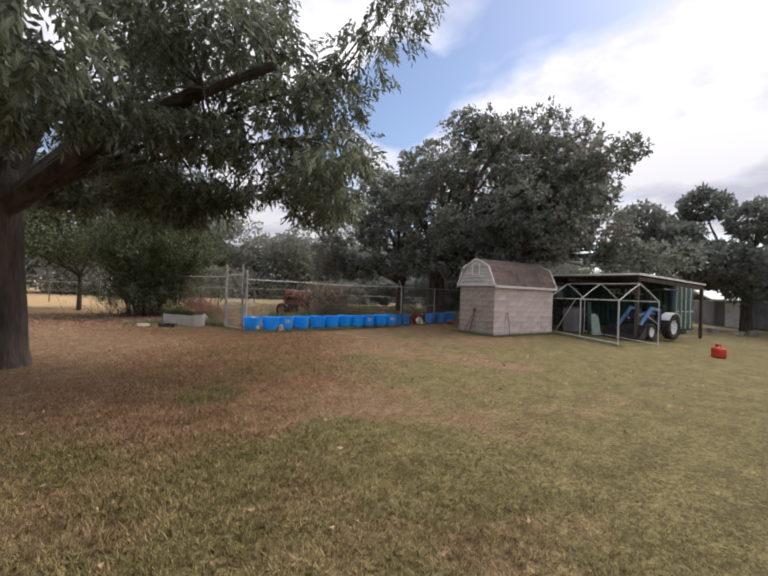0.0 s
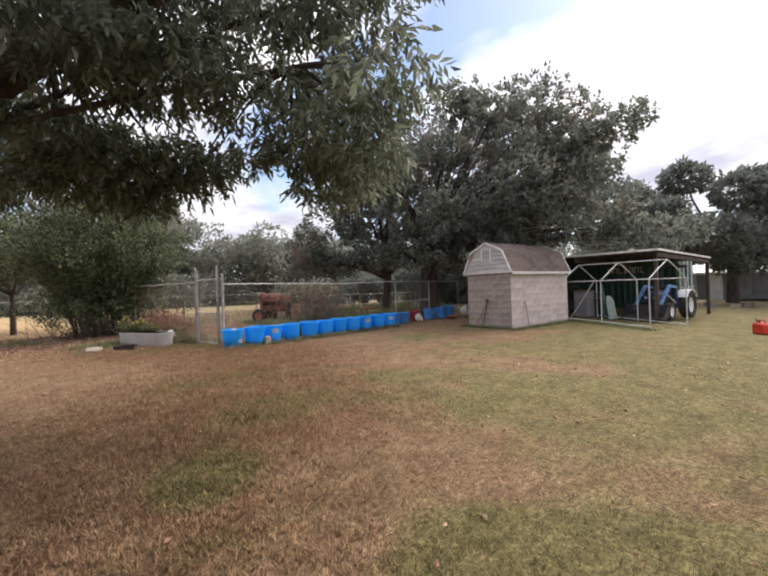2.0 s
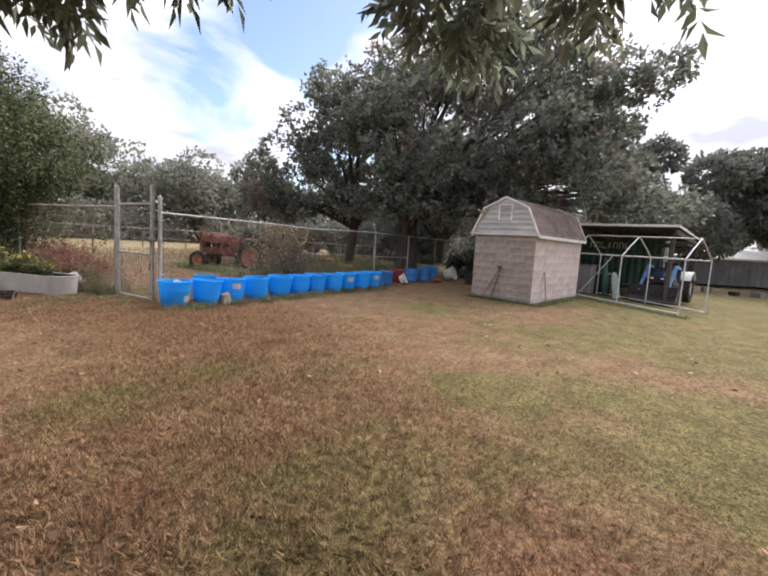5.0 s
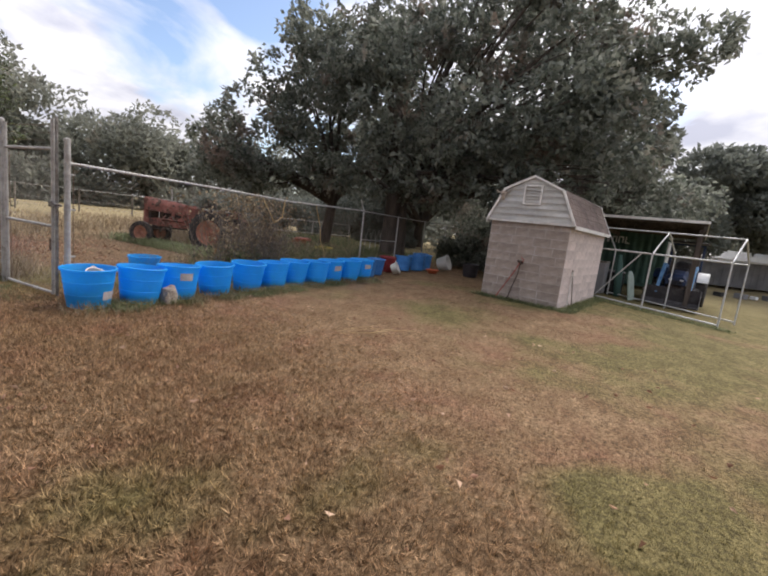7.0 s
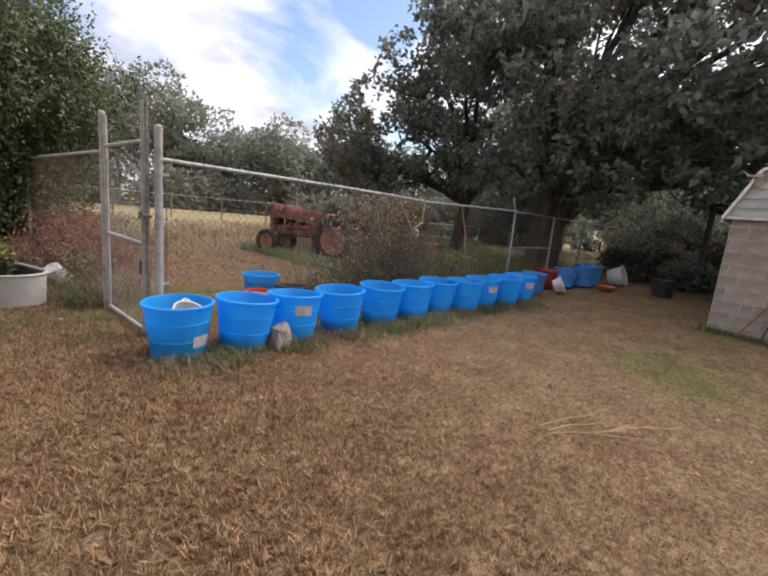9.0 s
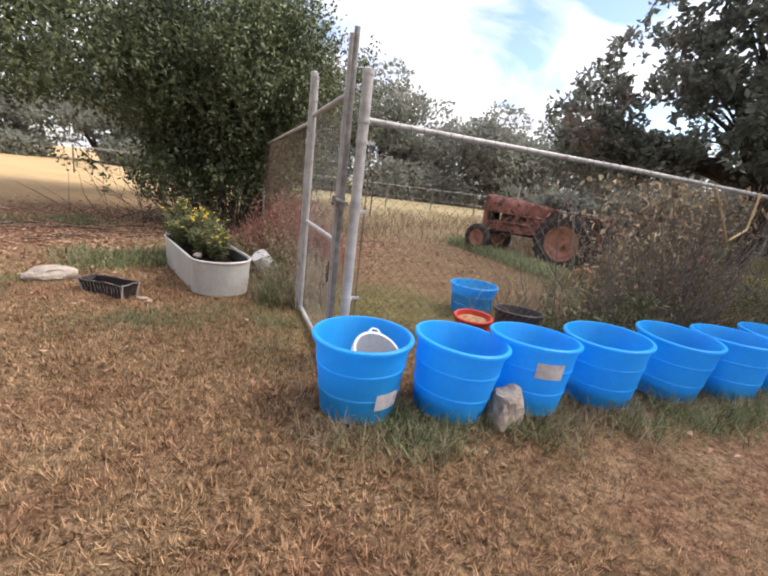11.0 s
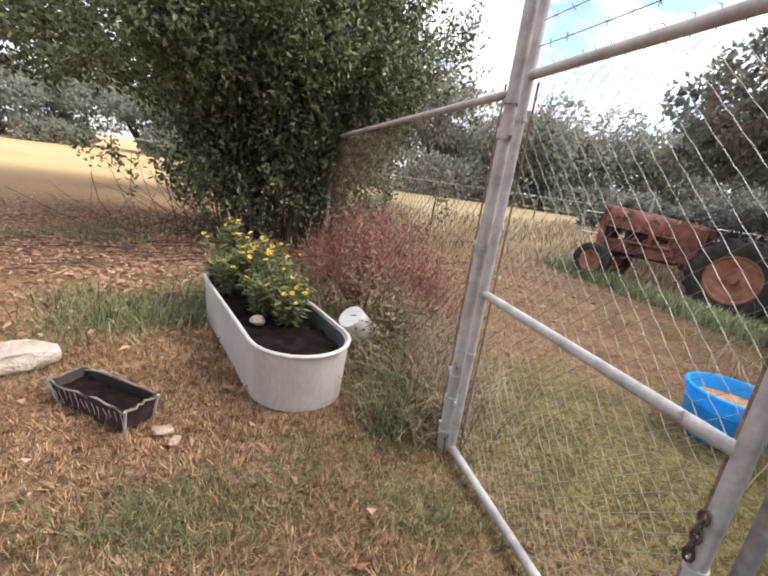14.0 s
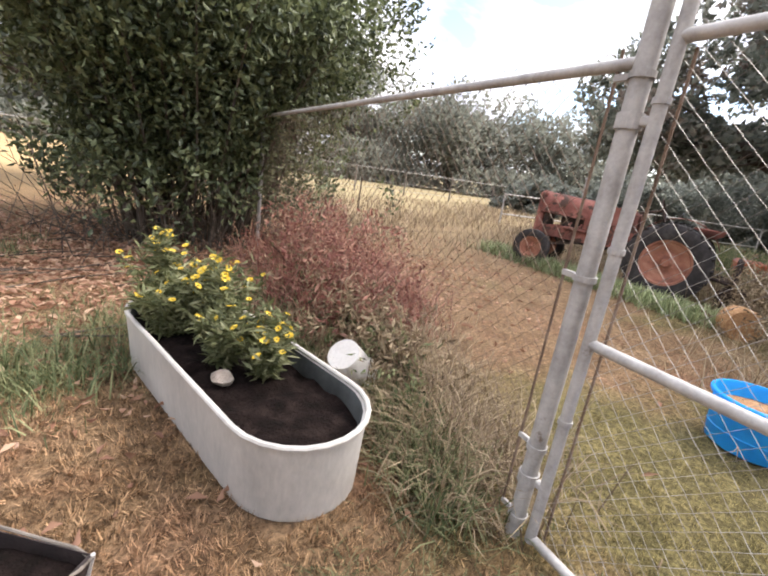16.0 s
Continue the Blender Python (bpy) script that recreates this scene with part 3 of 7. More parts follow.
def build_shed():
    z0 = 0.0
    shed = thing("shed", "small grey concrete block shed with a brown shingled gambrel roof", "shed", SHED_M)
    core = MB()
    t = 0.19
    h = SE - z0
    for size, at in (((SL, t, h), (SL / 2, t / 2, h / 2)), ((SL, t, h), (SL / 2, SW - t / 2, h / 2)),
                     ((t, SW - 2 * t, h), (t / 2, SW / 2, h / 2)), ((t, SW - 2 * t, h), (SL - t / 2, SW / 2, h / 2))):
        core.box(size, at=at)
    wall = part("wall", core, M_MORTAR, shed, "pale mortar joints")
    # gable ends
    half = SW / 2 + 0.10
    knee_w, knee_z = 0.66, 2.66
    gx = lambda z: half - (half - knee_w) * (z - SE) / (knee_z - SE) if z <= knee_z else knee_w * (SP - z) / (SP - knee_z)
    for end, x0 in ((0, -0.02), (1, SL - 0.02)):
        g = MB().prism([(-half + 0.03, SE), (half - 0.03, SE), (knee_w, knee_z), (0, SP), (-knee_w, knee_z)], 0.04,
                       Matrix.Translation((x0, SW / 2, 0)) @ Matrix.Rotation(radians(90), 4, "Z"))
        part("gable", g, M_SIDING, shed)
        rows = 7
        for k in range(rows):
            if end:
                break
            za, zb = SE + (SP - SE) * k / rows, SE + (SP - SE) * (k + 1) / rows
            wa, wb = gx(za + 0.005) - 0.03, max(gx(zb) - 0.03, 0.02)
            f0 = x0 - 0.002
            vs = [(f0 - 0.055, SW / 2 - wa, za), (f0 - 0.055, SW / 2 + wa, za), (f0 - 0.026, SW / 2 + wb, zb - 0.016), (f0 - 0.026, SW / 2 - wb, zb - 0.016)]
            board = MB().add(vs + [(x + 0.024, y, z) for x, y, z in vs], [(0, 3, 2, 1), (4, 5, 6, 7), (0, 1, 5, 4), (1, 2, 6, 5), (2, 3, 7, 6), (3, 0, 4, 7)])
            part("siding_board", board, M_SIDING, shed)
    # roof planes with shingle courses
    over = 0.07
    prof = [(-half, SE - 0.03), (-knee_w - 0.015, knee_z + 0.01), (0, SP + 0.02), (knee_w + 0.015, knee_z + 0.01), (half, SE - 0.03)]
    deck = MB()
    for (ya, za), (yb, zb) in zip(prof[:-1], prof[1:]):
        d = Vector((0, yb - ya, zb - za)).normalized()
        nrm = Vector((0, -d.z, d.y))
        quad = [Vector((-over, SW / 2 + ya, za)), Vector((SL + over, SW / 2 + ya, za)), Vector((SL + over, SW / 2 + yb, zb)), Vector((-over, SW / 2 + yb, zb))]
        low = [p - nrm * 0.03 for p in quad]
        deck.add(quad + low, [(0, 1, 2, 3), (7, 6, 5, 4), (0, 4, 5, 1), (1, 5, 6, 2), (2, 6, 7, 3), (3, 7, 4, 0)])
    roof = part("roof", deck, M_SHINGLE, shed)
    course = 0.135
    for (ya, za), (yb, zb) in ((prof[0], prof[1]), (prof[1], prof[2]), (prof[4], prof[3]), (prof[3], prof[2])):
        d = Vector((0, yb - ya, zb - za))
        L = d.length
        d.normalize()
        nrm = Vector((0, -d.z, d.y))
        if nrm.z < 0:
            nrm = -nrm
        rows = max(1, round(L / course))
        tabs = 12
        w = (SL + 2 * over) / tabs
        me = None
        for r in range(rows):
            for c in range(tabs):
                p = Vector((-over + (c + 0.5) * w, SW / 2 + ya, za)) + d * (L * r / rows)
                if me is None:
                    s = MB()
                    hw, hl = w / 2 - 0.004, L / rows * 1.08
                    s.add([(-hw, 0, 0.010), (hw, 0, 0.010), (hw, hl, 0.004), (-hw, hl, 0.004), (-hw, 0, 0.001), (hw, 0, 0.001), (hw, hl, 0.0), (-hw, hl, 0.0)],
                          [(0, 1, 2, 3), (0, 4, 5, 1), (1, 5, 6, 2), (2, 6, 7, 3), (3, 7, 4, 0)])
                    me = mesh_of("shingle", s, M_SHINGLE)
                ob = new("shingle", me)
                ob.parent = roof
                side = Vector((1, 0, 0))
                rot = Matrix((side, d, nrm)).transposed().to_4x4()
                ob.matrix_basis = Matrix.Translation(p + nrm * (0.001 + 0.003 * random.random())) @ rot
    # white barge trim on the gable edge and eave fascia
    for x in (-over - 0.045, SL + over + 0.005):
        for (ya, za), (yb, zb) in zip(prof[:-1], prof[1:]):
            tm = MB()
            a, b = Vector((x, SW / 2 + ya, za)), Vector((x, SW / 2 + yb, zb))
            d = (b - a).normalized()
            nrm = Vector((0, -d.z, d.y))
            q = [a + nrm * 0.02, b + nrm * 0.02, b - nrm * 0.026, a - nrm * 0.026]
            tm.add(q + [p + Vector((0.04, 0, 0)) for p in q], [(0, 1, 2, 3), (7, 6, 5, 4), (0, 4, 5, 1), (1, 5, 6, 2), (2, 6, 7, 3), (3, 7, 4, 0)])
            part("barge_board", tm, M_TRIM, shed)
    for y in (SW / 2 - half - 0.01, SW / 2 + half + 0.01):
        part("fascia", MB().box((SL + 2 * over, 0.022, 0.08), at=(SL / 2, y, SE - 0.06)), M_TRIM, shed)
    part("soffit_band", MB().box((0.05, SW + 0.14, 0.05), at=(-0.045, SW / 2, SE - 0.02)), M_TRIM, shed)
    # louvred vent
    vx, vz = -0.075, 2.55
    # near-black sheet behind the slats stands in for shade inside the vent
    vent = part("vent", MB().box((0.02, 0.36, 0.38), at=(vx + 0.03, SW / 2, vz)), M_DARK, shed, "louvred gable vent, its inner shade painted as a dark sheet")
    for y, s in ((-0.19, 1), (0.19, 1)):
        part("vent_frame", MB().box((0.05, 0.035, 0.44), at=(vx, SW / 2 + y, vz), bevel=0.004), M_TRIM, vent)
    for z in (-0.205, 0.205):
        part("vent_frame", MB().box((0.05, 0.345, 0.035), at=(vx, SW / 2, vz + z), bevel=0.004), M_TRIM, vent)
    for k in range(6):
        part("slat", MB().box((0.030, 0.34, 0.010), Matrix.Translation((vx + 0.005, SW / 2, vz - 0.16 + k * 0.064)) @ Matrix.Rotation(radians(32), 4, "Y")), M_SIDING, vent)
    return shed, wall


SHED, SHED_WALL = build_shed()


# ---- lean-to carport ----
def build_carport():
    cp = thing("carport", "open lean-to carport with a pale edged sheet roof on dark posts", "carport", pose(18.75, 4.43, 0, 0, 0, -11.5))
    W, D = 6.2, 6.3   # local y runs along the front, local x goes back
    zf, zb = 2.66, 2.50
    slope = math.atan2(zb - zf, D)
    tilt = Matrix.Translation((0, 0, zf)) @ Matrix.Rotation(-slope, 4, "Y")
    sheet = MB()
    nrib = 40
    poly = []
    for k in range(nrib + 1):
        y = W * k / nrib
        poly.append((y, 0.02 if k % 2 else 0.0))
    vs = [(x, y, z) for x in (-0.06, D + 0.06) for y, z in poly]
    n = len(poly)
    sheet.add(vs, [(k, k + 1, n + k + 1, n + k) for k in range(n - 1)], tilt)
    part("roof_sheet", sheet, M_ROOFSHEET, cp)
    for k in range(8):
        part("purlin", MB().box((0.05, W, 0.11), tilt, at=(0.1 + k * (D - 0.2) / 7, W / 2, -0.06)), M_WOOD, cp)
    for y in (0.05, W * 0.5, W - 0.05):
        part("rafter", MB().box((D, 0.06, 0.16), tilt, at=(D / 2, y, -0.20)), M_WOOD, cp)
    part("front_fascia", MB().box((0.03, W + 0.1, 0.08), tilt, at=(-0.08, W / 2, -0.025), bevel=0.004), M_TRIM, cp, "pale weathered fascia board")
    part("side_fascia", MB().box((D + 0.2, 0.03, 0.08), tilt, at=(D / 2, -0.03, -0.025), bevel=0.004), M_TRIM, cp, "pale weathered fascia board")
    for x, y in ((0.10, 0.12), (D - 0.1, 0.06), (0.10, W - 0.1), (D - 0.1, W - 0.1)):
        h = zf - 0.30 + (zb - zf) * x / D + 0.4
        part("post", MB().box((0.13, 0.13, h), at=(x, y, h / 2 - 0.35), bevel=0.012), M_WOOD, cp)
    return cp


build_carport()


# ---- shipping container ----
def build_container():
    c = thing("shipping_container", "faded green corrugated steel shipping container on blocks", "container", pose(25.0, 4.45, 0.12, 0, 0, -11.5))
    L, W, H = 6.06, 2.44, 2.5
    part("box", MB().box((W - 0.1, L - 0.1, H - 0.1), at=(W / 2, L / 2, H / 2)), M_GREENC, c)

    def corrug(length, height):
        mb, n = MB(), int(length / 0.28)
        vs, pts = [], []
        for k in range(n):
            u = length * k / n
            s = length / n
            pts += [(u, 0), (u + 0.3 * s, 0), (u + 0.5 * s, 0.036), (u + 0.8 * s, 0.036)]
        pts.append((length, 0))
        vs = [(u, d, z) for z in (0, height) for u, d in pts]
        m = len(pts)
        mb.add(vs, [(k, k + 1, m + k + 1, m + k) for k in range(m - 1)])
        return mb
    side = corrug(L - 0.2, H - 0.3)
    side_ob = part("side_panel", side, M_GREENC, c, at=Matrix.Translation((0.0, L - 0.1, 0.15)) @ Matrix.Rotation(radians(-90), 4, "Z"))
    for x in (0.0, W):
        for z in (0.07, H - 0.06):
            part("side_rail", MB().box((0.10, L, 0.14 if z < 1 else 0.12), at=(x, L / 2, z), bevel=0.008), M_GREENC, c)
    for x in (0.05, W - 0.05):
        for y in (0.05, L - 0.05):
            part("corner_post", MB().box((0.13, 0.13, H), at=(x, y, H / 2), bevel=0.01), M_GREENC, c)
    for k in range(2):
        door = part("door", MB().box((W / 2 - 0.12, 0.05, H - 0.26), at=(W / 4 + 0.03 + k * (W / 2 - 0.06), -0.02, H / 2), bevel=0.008), M_GREENC, c)
        for j in range(2):
            x = 0.30 + k * 1.12 + j * 0.6
            part("lock_rod", MB().tube([(x, -0.07, 0.1), (x, -0.07, H - 0.1)], 0.028, 8), M_WHITEPAINT, door, "white painted lock rod")
            part("lock_handle", MB().box((0.34, 0.02, 0.045), at=(x + 0.1, -0.1, 1.0)), M_WHITEPAINT, door)
    # a faded painted name on the side, as plain strokes
    for k, (w, up) in enumerate(((0.19, 1), (0.19, 1), (0.19, 0), (0.08, 1), (0.18, 1), (0.19, 1), (0.17, 0))):
        y = 3.0 - k * 0.26
        mark = MB()
        mark.box((0.008, 0.05, 0.30), at=(-0.05, y + w / 2, 1.95))
        mark.box((0.008, w, 0.055), at=(-0.05, y, 2.075 if up else 1.825))
        if up:
            mark.box((0.008, 0.05, 0.26), at=(-0.05, y - w / 2 + 0.03, 1.95))
        part("painted_letter", mark, M_WHITEPAINT, c, "faded white painted letter stroke")
    for x in (0.2, W - 0.2):
        for y in (0.3, L - 0.3):
            part("foot_block", MB().box((0.4, 0.4, 0.45), at=(x, y, -0.225)), M_MORTAR, c)


build_container()

# ---- trees ----
def crown_points(clumps, count, shell=0.55):
    """Points scattered in lumpy clumps, more of them near each clump's surface."""
    c = np.array([k[0] for k in clumps], float)
    r = np.array([k[1] for k in clumps], float)
    if r.ndim == 1:
        r = np.stack([r, r, r * 0.72], 1)
    w = (r[:, 0] * r[:, 1]) ** 0.7
    pick = rng.choice(len(c), count, p=w / w.sum())
    d = unit(rng.normal(size=(count, 3)))
    rad = rng.uniform(0, 1, count) ** (1 / 3) * (1 - shell) + shell * rng.uniform(0.8, 1.06, count)
    rad *= 1 + 0.22 * np.sin(d[:, 0] * 5 + pick) * np.cos(d[:, 1] * 4 + pick * 2)
    return c[pick] + d * r[pick] * rad[:, None], d


def build_oak():
    tree = thing("oak_tree", "large spreading oak with a dense dark crown over the fence", "tree")
    C, R = np.array([20.3, 13.2, 6.5]), np.array([5.6, 8.1, 4.75])
    clumps = []
    while len(clumps) < 128:
        d = unit(rng.normal(size=(1, 3)))[0]
        if d[2] < -0.62:
            continue
        k = rng.uniform(0.55, 0.95)
        p = C + d * R * k
        if p[2] < 2.9:
            p[2] = 2.9 + rng.uniform(0, 0.6)
        r = rng.uniform(0.65, 1.35)
        if p[1] - r < 5.5 and p[2] < 7.2:
            continue
        clumps.append((p, r))
    # outlying boughs
    for p, r in (((18.9, 5.9, 7.5), 1.1), ((19.3, 5.2, 8.0), 0.75), ((16.0, 20.0, 5.2), 1.3), ((15.8, 20.8, 4.6), 0.9), ((16.5, 18.3, 4.0), 1.4), ((16.6, 19.0, 6.6), 1.2),
                 ((15.4, 11.0, 4.6), 1.4), ((15.6, 13.5, 5.2), 1.5), ((16.4, 8.6, 5.4), 1.5), ((17.0, 7.0, 4.4), 1.2), ((18.2, 8.4, 3.9), 1.5), ((17.2, 10.4, 3.7), 1.4),
                 ((21.0, 6.8, 5.0), 1.5), ((16.2, 12.2, 3.3), 1.2), ((16.6, 14.6, 3.3), 1.2), ((17.0, 16.4, 3.2), 1.1), ((16.2, 10.0, 3.2), 1.1), ((18.5, 17.6, 3.4), 1.2), ((17.6, 12.6, 3.0), 1.2), ((20.8, 10.0, 3.2), 1.4), ((20.5, 14.0, 3.2), 1.4), ((20.6, 12.0, 10.2), 1.4), ((20.4, 15.2, 9.9), 1.5), ((20.6, 9.4, 9.9), 1.4), ((20.8, 6.8, 6.6), 1.0), ((21.0, 17.0, 4.0), 1.7),
                 ((22.0, 5.8, 3.7), 1.2), ((22.8, 4.9, 3.6), 1.1), ((21.6, 6.2, 4.3), 1.1), ((24.2, 4.2, 3.9), 1.2), ((15.3, 20.3, 3.5), 0.9), ((15.7, 21.3, 3.0), 0.9), ((16.4, 21.0, 3.3), 1.1), ((17.4, 21.5, 3.2), 1.2), ((16.6, 22.2, 4.4), 1.1), ((18.2, 22.4, 3.6), 1.3), ((15.9, 19.6, 2.9), 0.8), ((18.5, 20.5, 3.0), 1.2), ((17.2, 19.6, 3.0), 1.0)):
        clumps.append((np.array(p), r))
    mb = MB()
    base = np.array([18.4, 14.3, 0.05])
    limb(mb, base + [0, 0, -0.2], base + [0.1, 0.1, 2.6], 0.55, 0.40, steps=5, n=12, wob=0.03)
    top = base + [0.1, 0.1, 2.5]
    base2 = np.array([19.6, 18.4, 0.0])
    limb(mb, base2 + [0, 0, -0.2], base2 + [-0.1, -0.4, 2.3], 0.27, 0.20, steps=5, n=10, wob=0.04)
    top2 = base2 + [-0.1, -0.4, 2.2]
    for i, (p, r) in enumerate(clumps):
        s = top2 if (p[1] > 16.5) else top
        if i % 4 == 0 or p[2] < 4.2:
            mid = s + (p - s) * 0.5 + np.array([0, 0, 0.5])
            limb(mb, s, mid, 0.17, 0.09, wob=0.15, n=7)
            limb(mb, mid, p, 0.09, 0.025, wob=0.15, n=5)
            for _ in range(2):
                limb(mb, mid, p + rng.normal(size=3) * r * 0.4, 0.05, 0.012, wob=0.15, n=4)
    part("trunk", mb, M_BARK, tree, smooth=True)
    # rosettes of broad leaves round the twig ends
    twigs, d = crown_points(clumps, 8600, 0.58)
    keep = twigs[:, 2] > 2.35
    twigs, d = twigs[keep], d[keep]
    per = 10
    aim = np.repeat(unit(d * 0.9 + rng.normal(size=d.shape) * 0.35 + np.array([0, 0, 0.12])), per, axis=0)
    P = np.repeat(twigs, per, axis=0) + rng.normal(size=(len(aim), 3)) * 0.085
    dirs = aim * 0.55 + rng.normal(size=aim.shape) * 0.62 + np.array([0, 0, -0.12])
    v, f = leaf_arrays(P, dirs, rng.uniform(0.14, 0.26, len(P)), rng.uniform(0.085, 0.155, len(P)))
    soup("crown", v, f, M_OAK, tree)


def simple_tree(name, label, base, height, radius, leaves, leaf, mat, trunk_r=0.25, lift=0.28, seed_shift=0, squash=(1, 1), group="", limbs=7, skirt=0, shift=(0, 0)):
    tree = thing(name, label, "tree", group=group)
    base = np.array([base[0], base[1], float(ground_z(base[0], base[1]))])
    C = base + [shift[0], shift[1], height * (lift + (1 - lift) / 2)]
    R = np.array([radius * squash[0], radius * squash[1], height * (1 - lift) / 2])
    clumps = []
    n = 26
    for i in range(n):
        d = unit(rng.normal(size=(1, 3)))[0]
        clumps.append((C + d * R * rng.uniform(0.35, 0.82), min(R[:2].min(), R[2] * 1.2) * rng.uniform(0.26, 0.46)))
    for i in range(skirt):
        a = rng.uniform(0, 6.283)
        clumps.append((base + [R[0] * 0.85 * math.cos(a), R[1] * 0.85 * math.sin(a), height * 0.13], height * rng.uniform(0.16, 0.24)))
    mb = MB()
    fork = base + [0, 0, height * lift * 1.05]
    limb(mb, base + [0, 0, -0.2], fork, trunk_r, trunk_r * 0.7, steps=4, n=9, wob=0.04)
    for p, r in clumps[:limbs]:
        limb(mb, fork, p, trunk_r * 0.5, 0.03, wob=0.12, n=5, steps=5)
    part("trunk", mb, M_BARK, tree, smooth=True)
    P, d = crown_points(clumps, leaves)
    P[:, 2] = np.maximum(P[:, 2], base[2] + 0.15)
    v, f = leaf_arrays(P, d * 0.6 + rng.normal(size=d.shape) * 0.7, rng.uniform(0.7, 1.3, len(P)) * leaf, rng.uniform(0.7, 1.2, len(P)) * leaf * 0.6)
    soup("crown", v, f, mat, tree)
    return tree


def build_pecan():
    tree = thing("pecan_tree", "pecan tree with a thick dark trunk and low drooping leafy boughs", "tree")
    mb = MB()
    b = np.array([0.25, 9.75, 0.0])
    mb.tube([b + [-0.05, 0.05, -0.2], b, b + [0, 0, 0.25], b + [0.0, 0.0, 0.9], b + [-0.05, 0.05, 1.8], b + [-0.1, 0.1, 2.7], b + [-0.15, 0.1, 3.4]], [0.62, 0.55, 0.47, 0.43, 0.41, 0.42, 0.36], 16, caps=False)
    fork = b + [-0.1, 0.1, 2.5]
    ends = []
    boughs = [((1.9, 8.3, 4.5), 0.20), ((-2.6, 8.6, 5.6), 0.18), ((-0.6, 6.5, 5.6), 0.17), ((1.0, 12.6, 5.4), 0.17), ((-1.6, 12.4, 6.0), 0.17),
              ((2.4, 10.2, 5.6), 0.16), ((3.2, 5.8, 5.0), 0.12), ((0.2, 9.4, 7.6), 0.20), ((2.4, 6.6, 4.6), 0.14), ((3.6, 6.0, 4.0), 0.05), ((4.3, 6.0, 5.2), 0.05), ((-3.4, 10.6, 5.6), 0.15), ((1.6, 10.2, 6.8), 0.15)]
    for p, r in boughs:
        limb(mb, fork, p, r, r * 0.55, sag=0.2, wob=0.1, n=8)
        ends.append(np.array(p))
    clumps = []
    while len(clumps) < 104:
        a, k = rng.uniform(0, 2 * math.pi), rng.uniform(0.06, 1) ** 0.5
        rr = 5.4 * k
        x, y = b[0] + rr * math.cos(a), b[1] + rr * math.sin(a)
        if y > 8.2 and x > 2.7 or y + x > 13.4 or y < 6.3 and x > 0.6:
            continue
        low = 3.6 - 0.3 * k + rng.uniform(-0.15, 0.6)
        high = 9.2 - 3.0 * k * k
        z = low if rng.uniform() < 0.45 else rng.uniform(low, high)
        # drop clumps that would hide open sky from the camera's standpoint
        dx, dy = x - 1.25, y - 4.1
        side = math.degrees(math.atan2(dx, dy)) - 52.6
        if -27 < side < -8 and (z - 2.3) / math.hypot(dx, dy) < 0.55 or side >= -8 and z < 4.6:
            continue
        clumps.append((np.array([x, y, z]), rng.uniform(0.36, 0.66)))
    for _ in range(18):
        x, y = rng.uniform(-3.6, 2.6), rng.uniform(6.2, 13.0)
        clumps.append((np.array([x, y, rng.uniform(3.7, 5.0)]), rng.uniform(0.45, 0.75)))
    far_count = len(clumps)
    # path bough and a high one towards open sky, placed to camera view
    for p, r in (((2.6, 6.8, 4.0), 0.6), ((3.3, 6.3, 3.8), 0.55), ((4.0, 6.1, 3.6), 0.5), ((5.4, 6.95, 3.25), 0.34), ((4.54, 5.81, 3.05), 0.36), ((3.95, 5.1, 3.0), 0.3), ((4.25, 5.95, 3.35), 0.42), ((5.05, 7.1, 3.65), 0.42),
                 ((5.0, 6.3, 3.5), 0.42), ((4.4, 5.55, 4.0), 0.55), ((5.1, 6.6, 4.4), 0.55), ((4.1, 5.4, 4.7), 0.55), ((4.8, 6.5, 5.3), 0.6), ((3.55, 4.65, 3.55), 0.4), ((3.7, 5.3, 3.4), 0.4), ((4.6, 5.4, 5.6), 0.6), ((5.3, 5.5, 6.6), 0.6),
                 ((4.0, 6.4, 5.4), 0.7), ((5.8, 5.3, 7.2), 0.45), ((3.4, 5.6, 4.6), 0.6), ((3.0, 8.4, 3.7), 0.45), ((2.6, 9.0, 3.6), 0.45)):
        clumps.append((np.array(p), r))
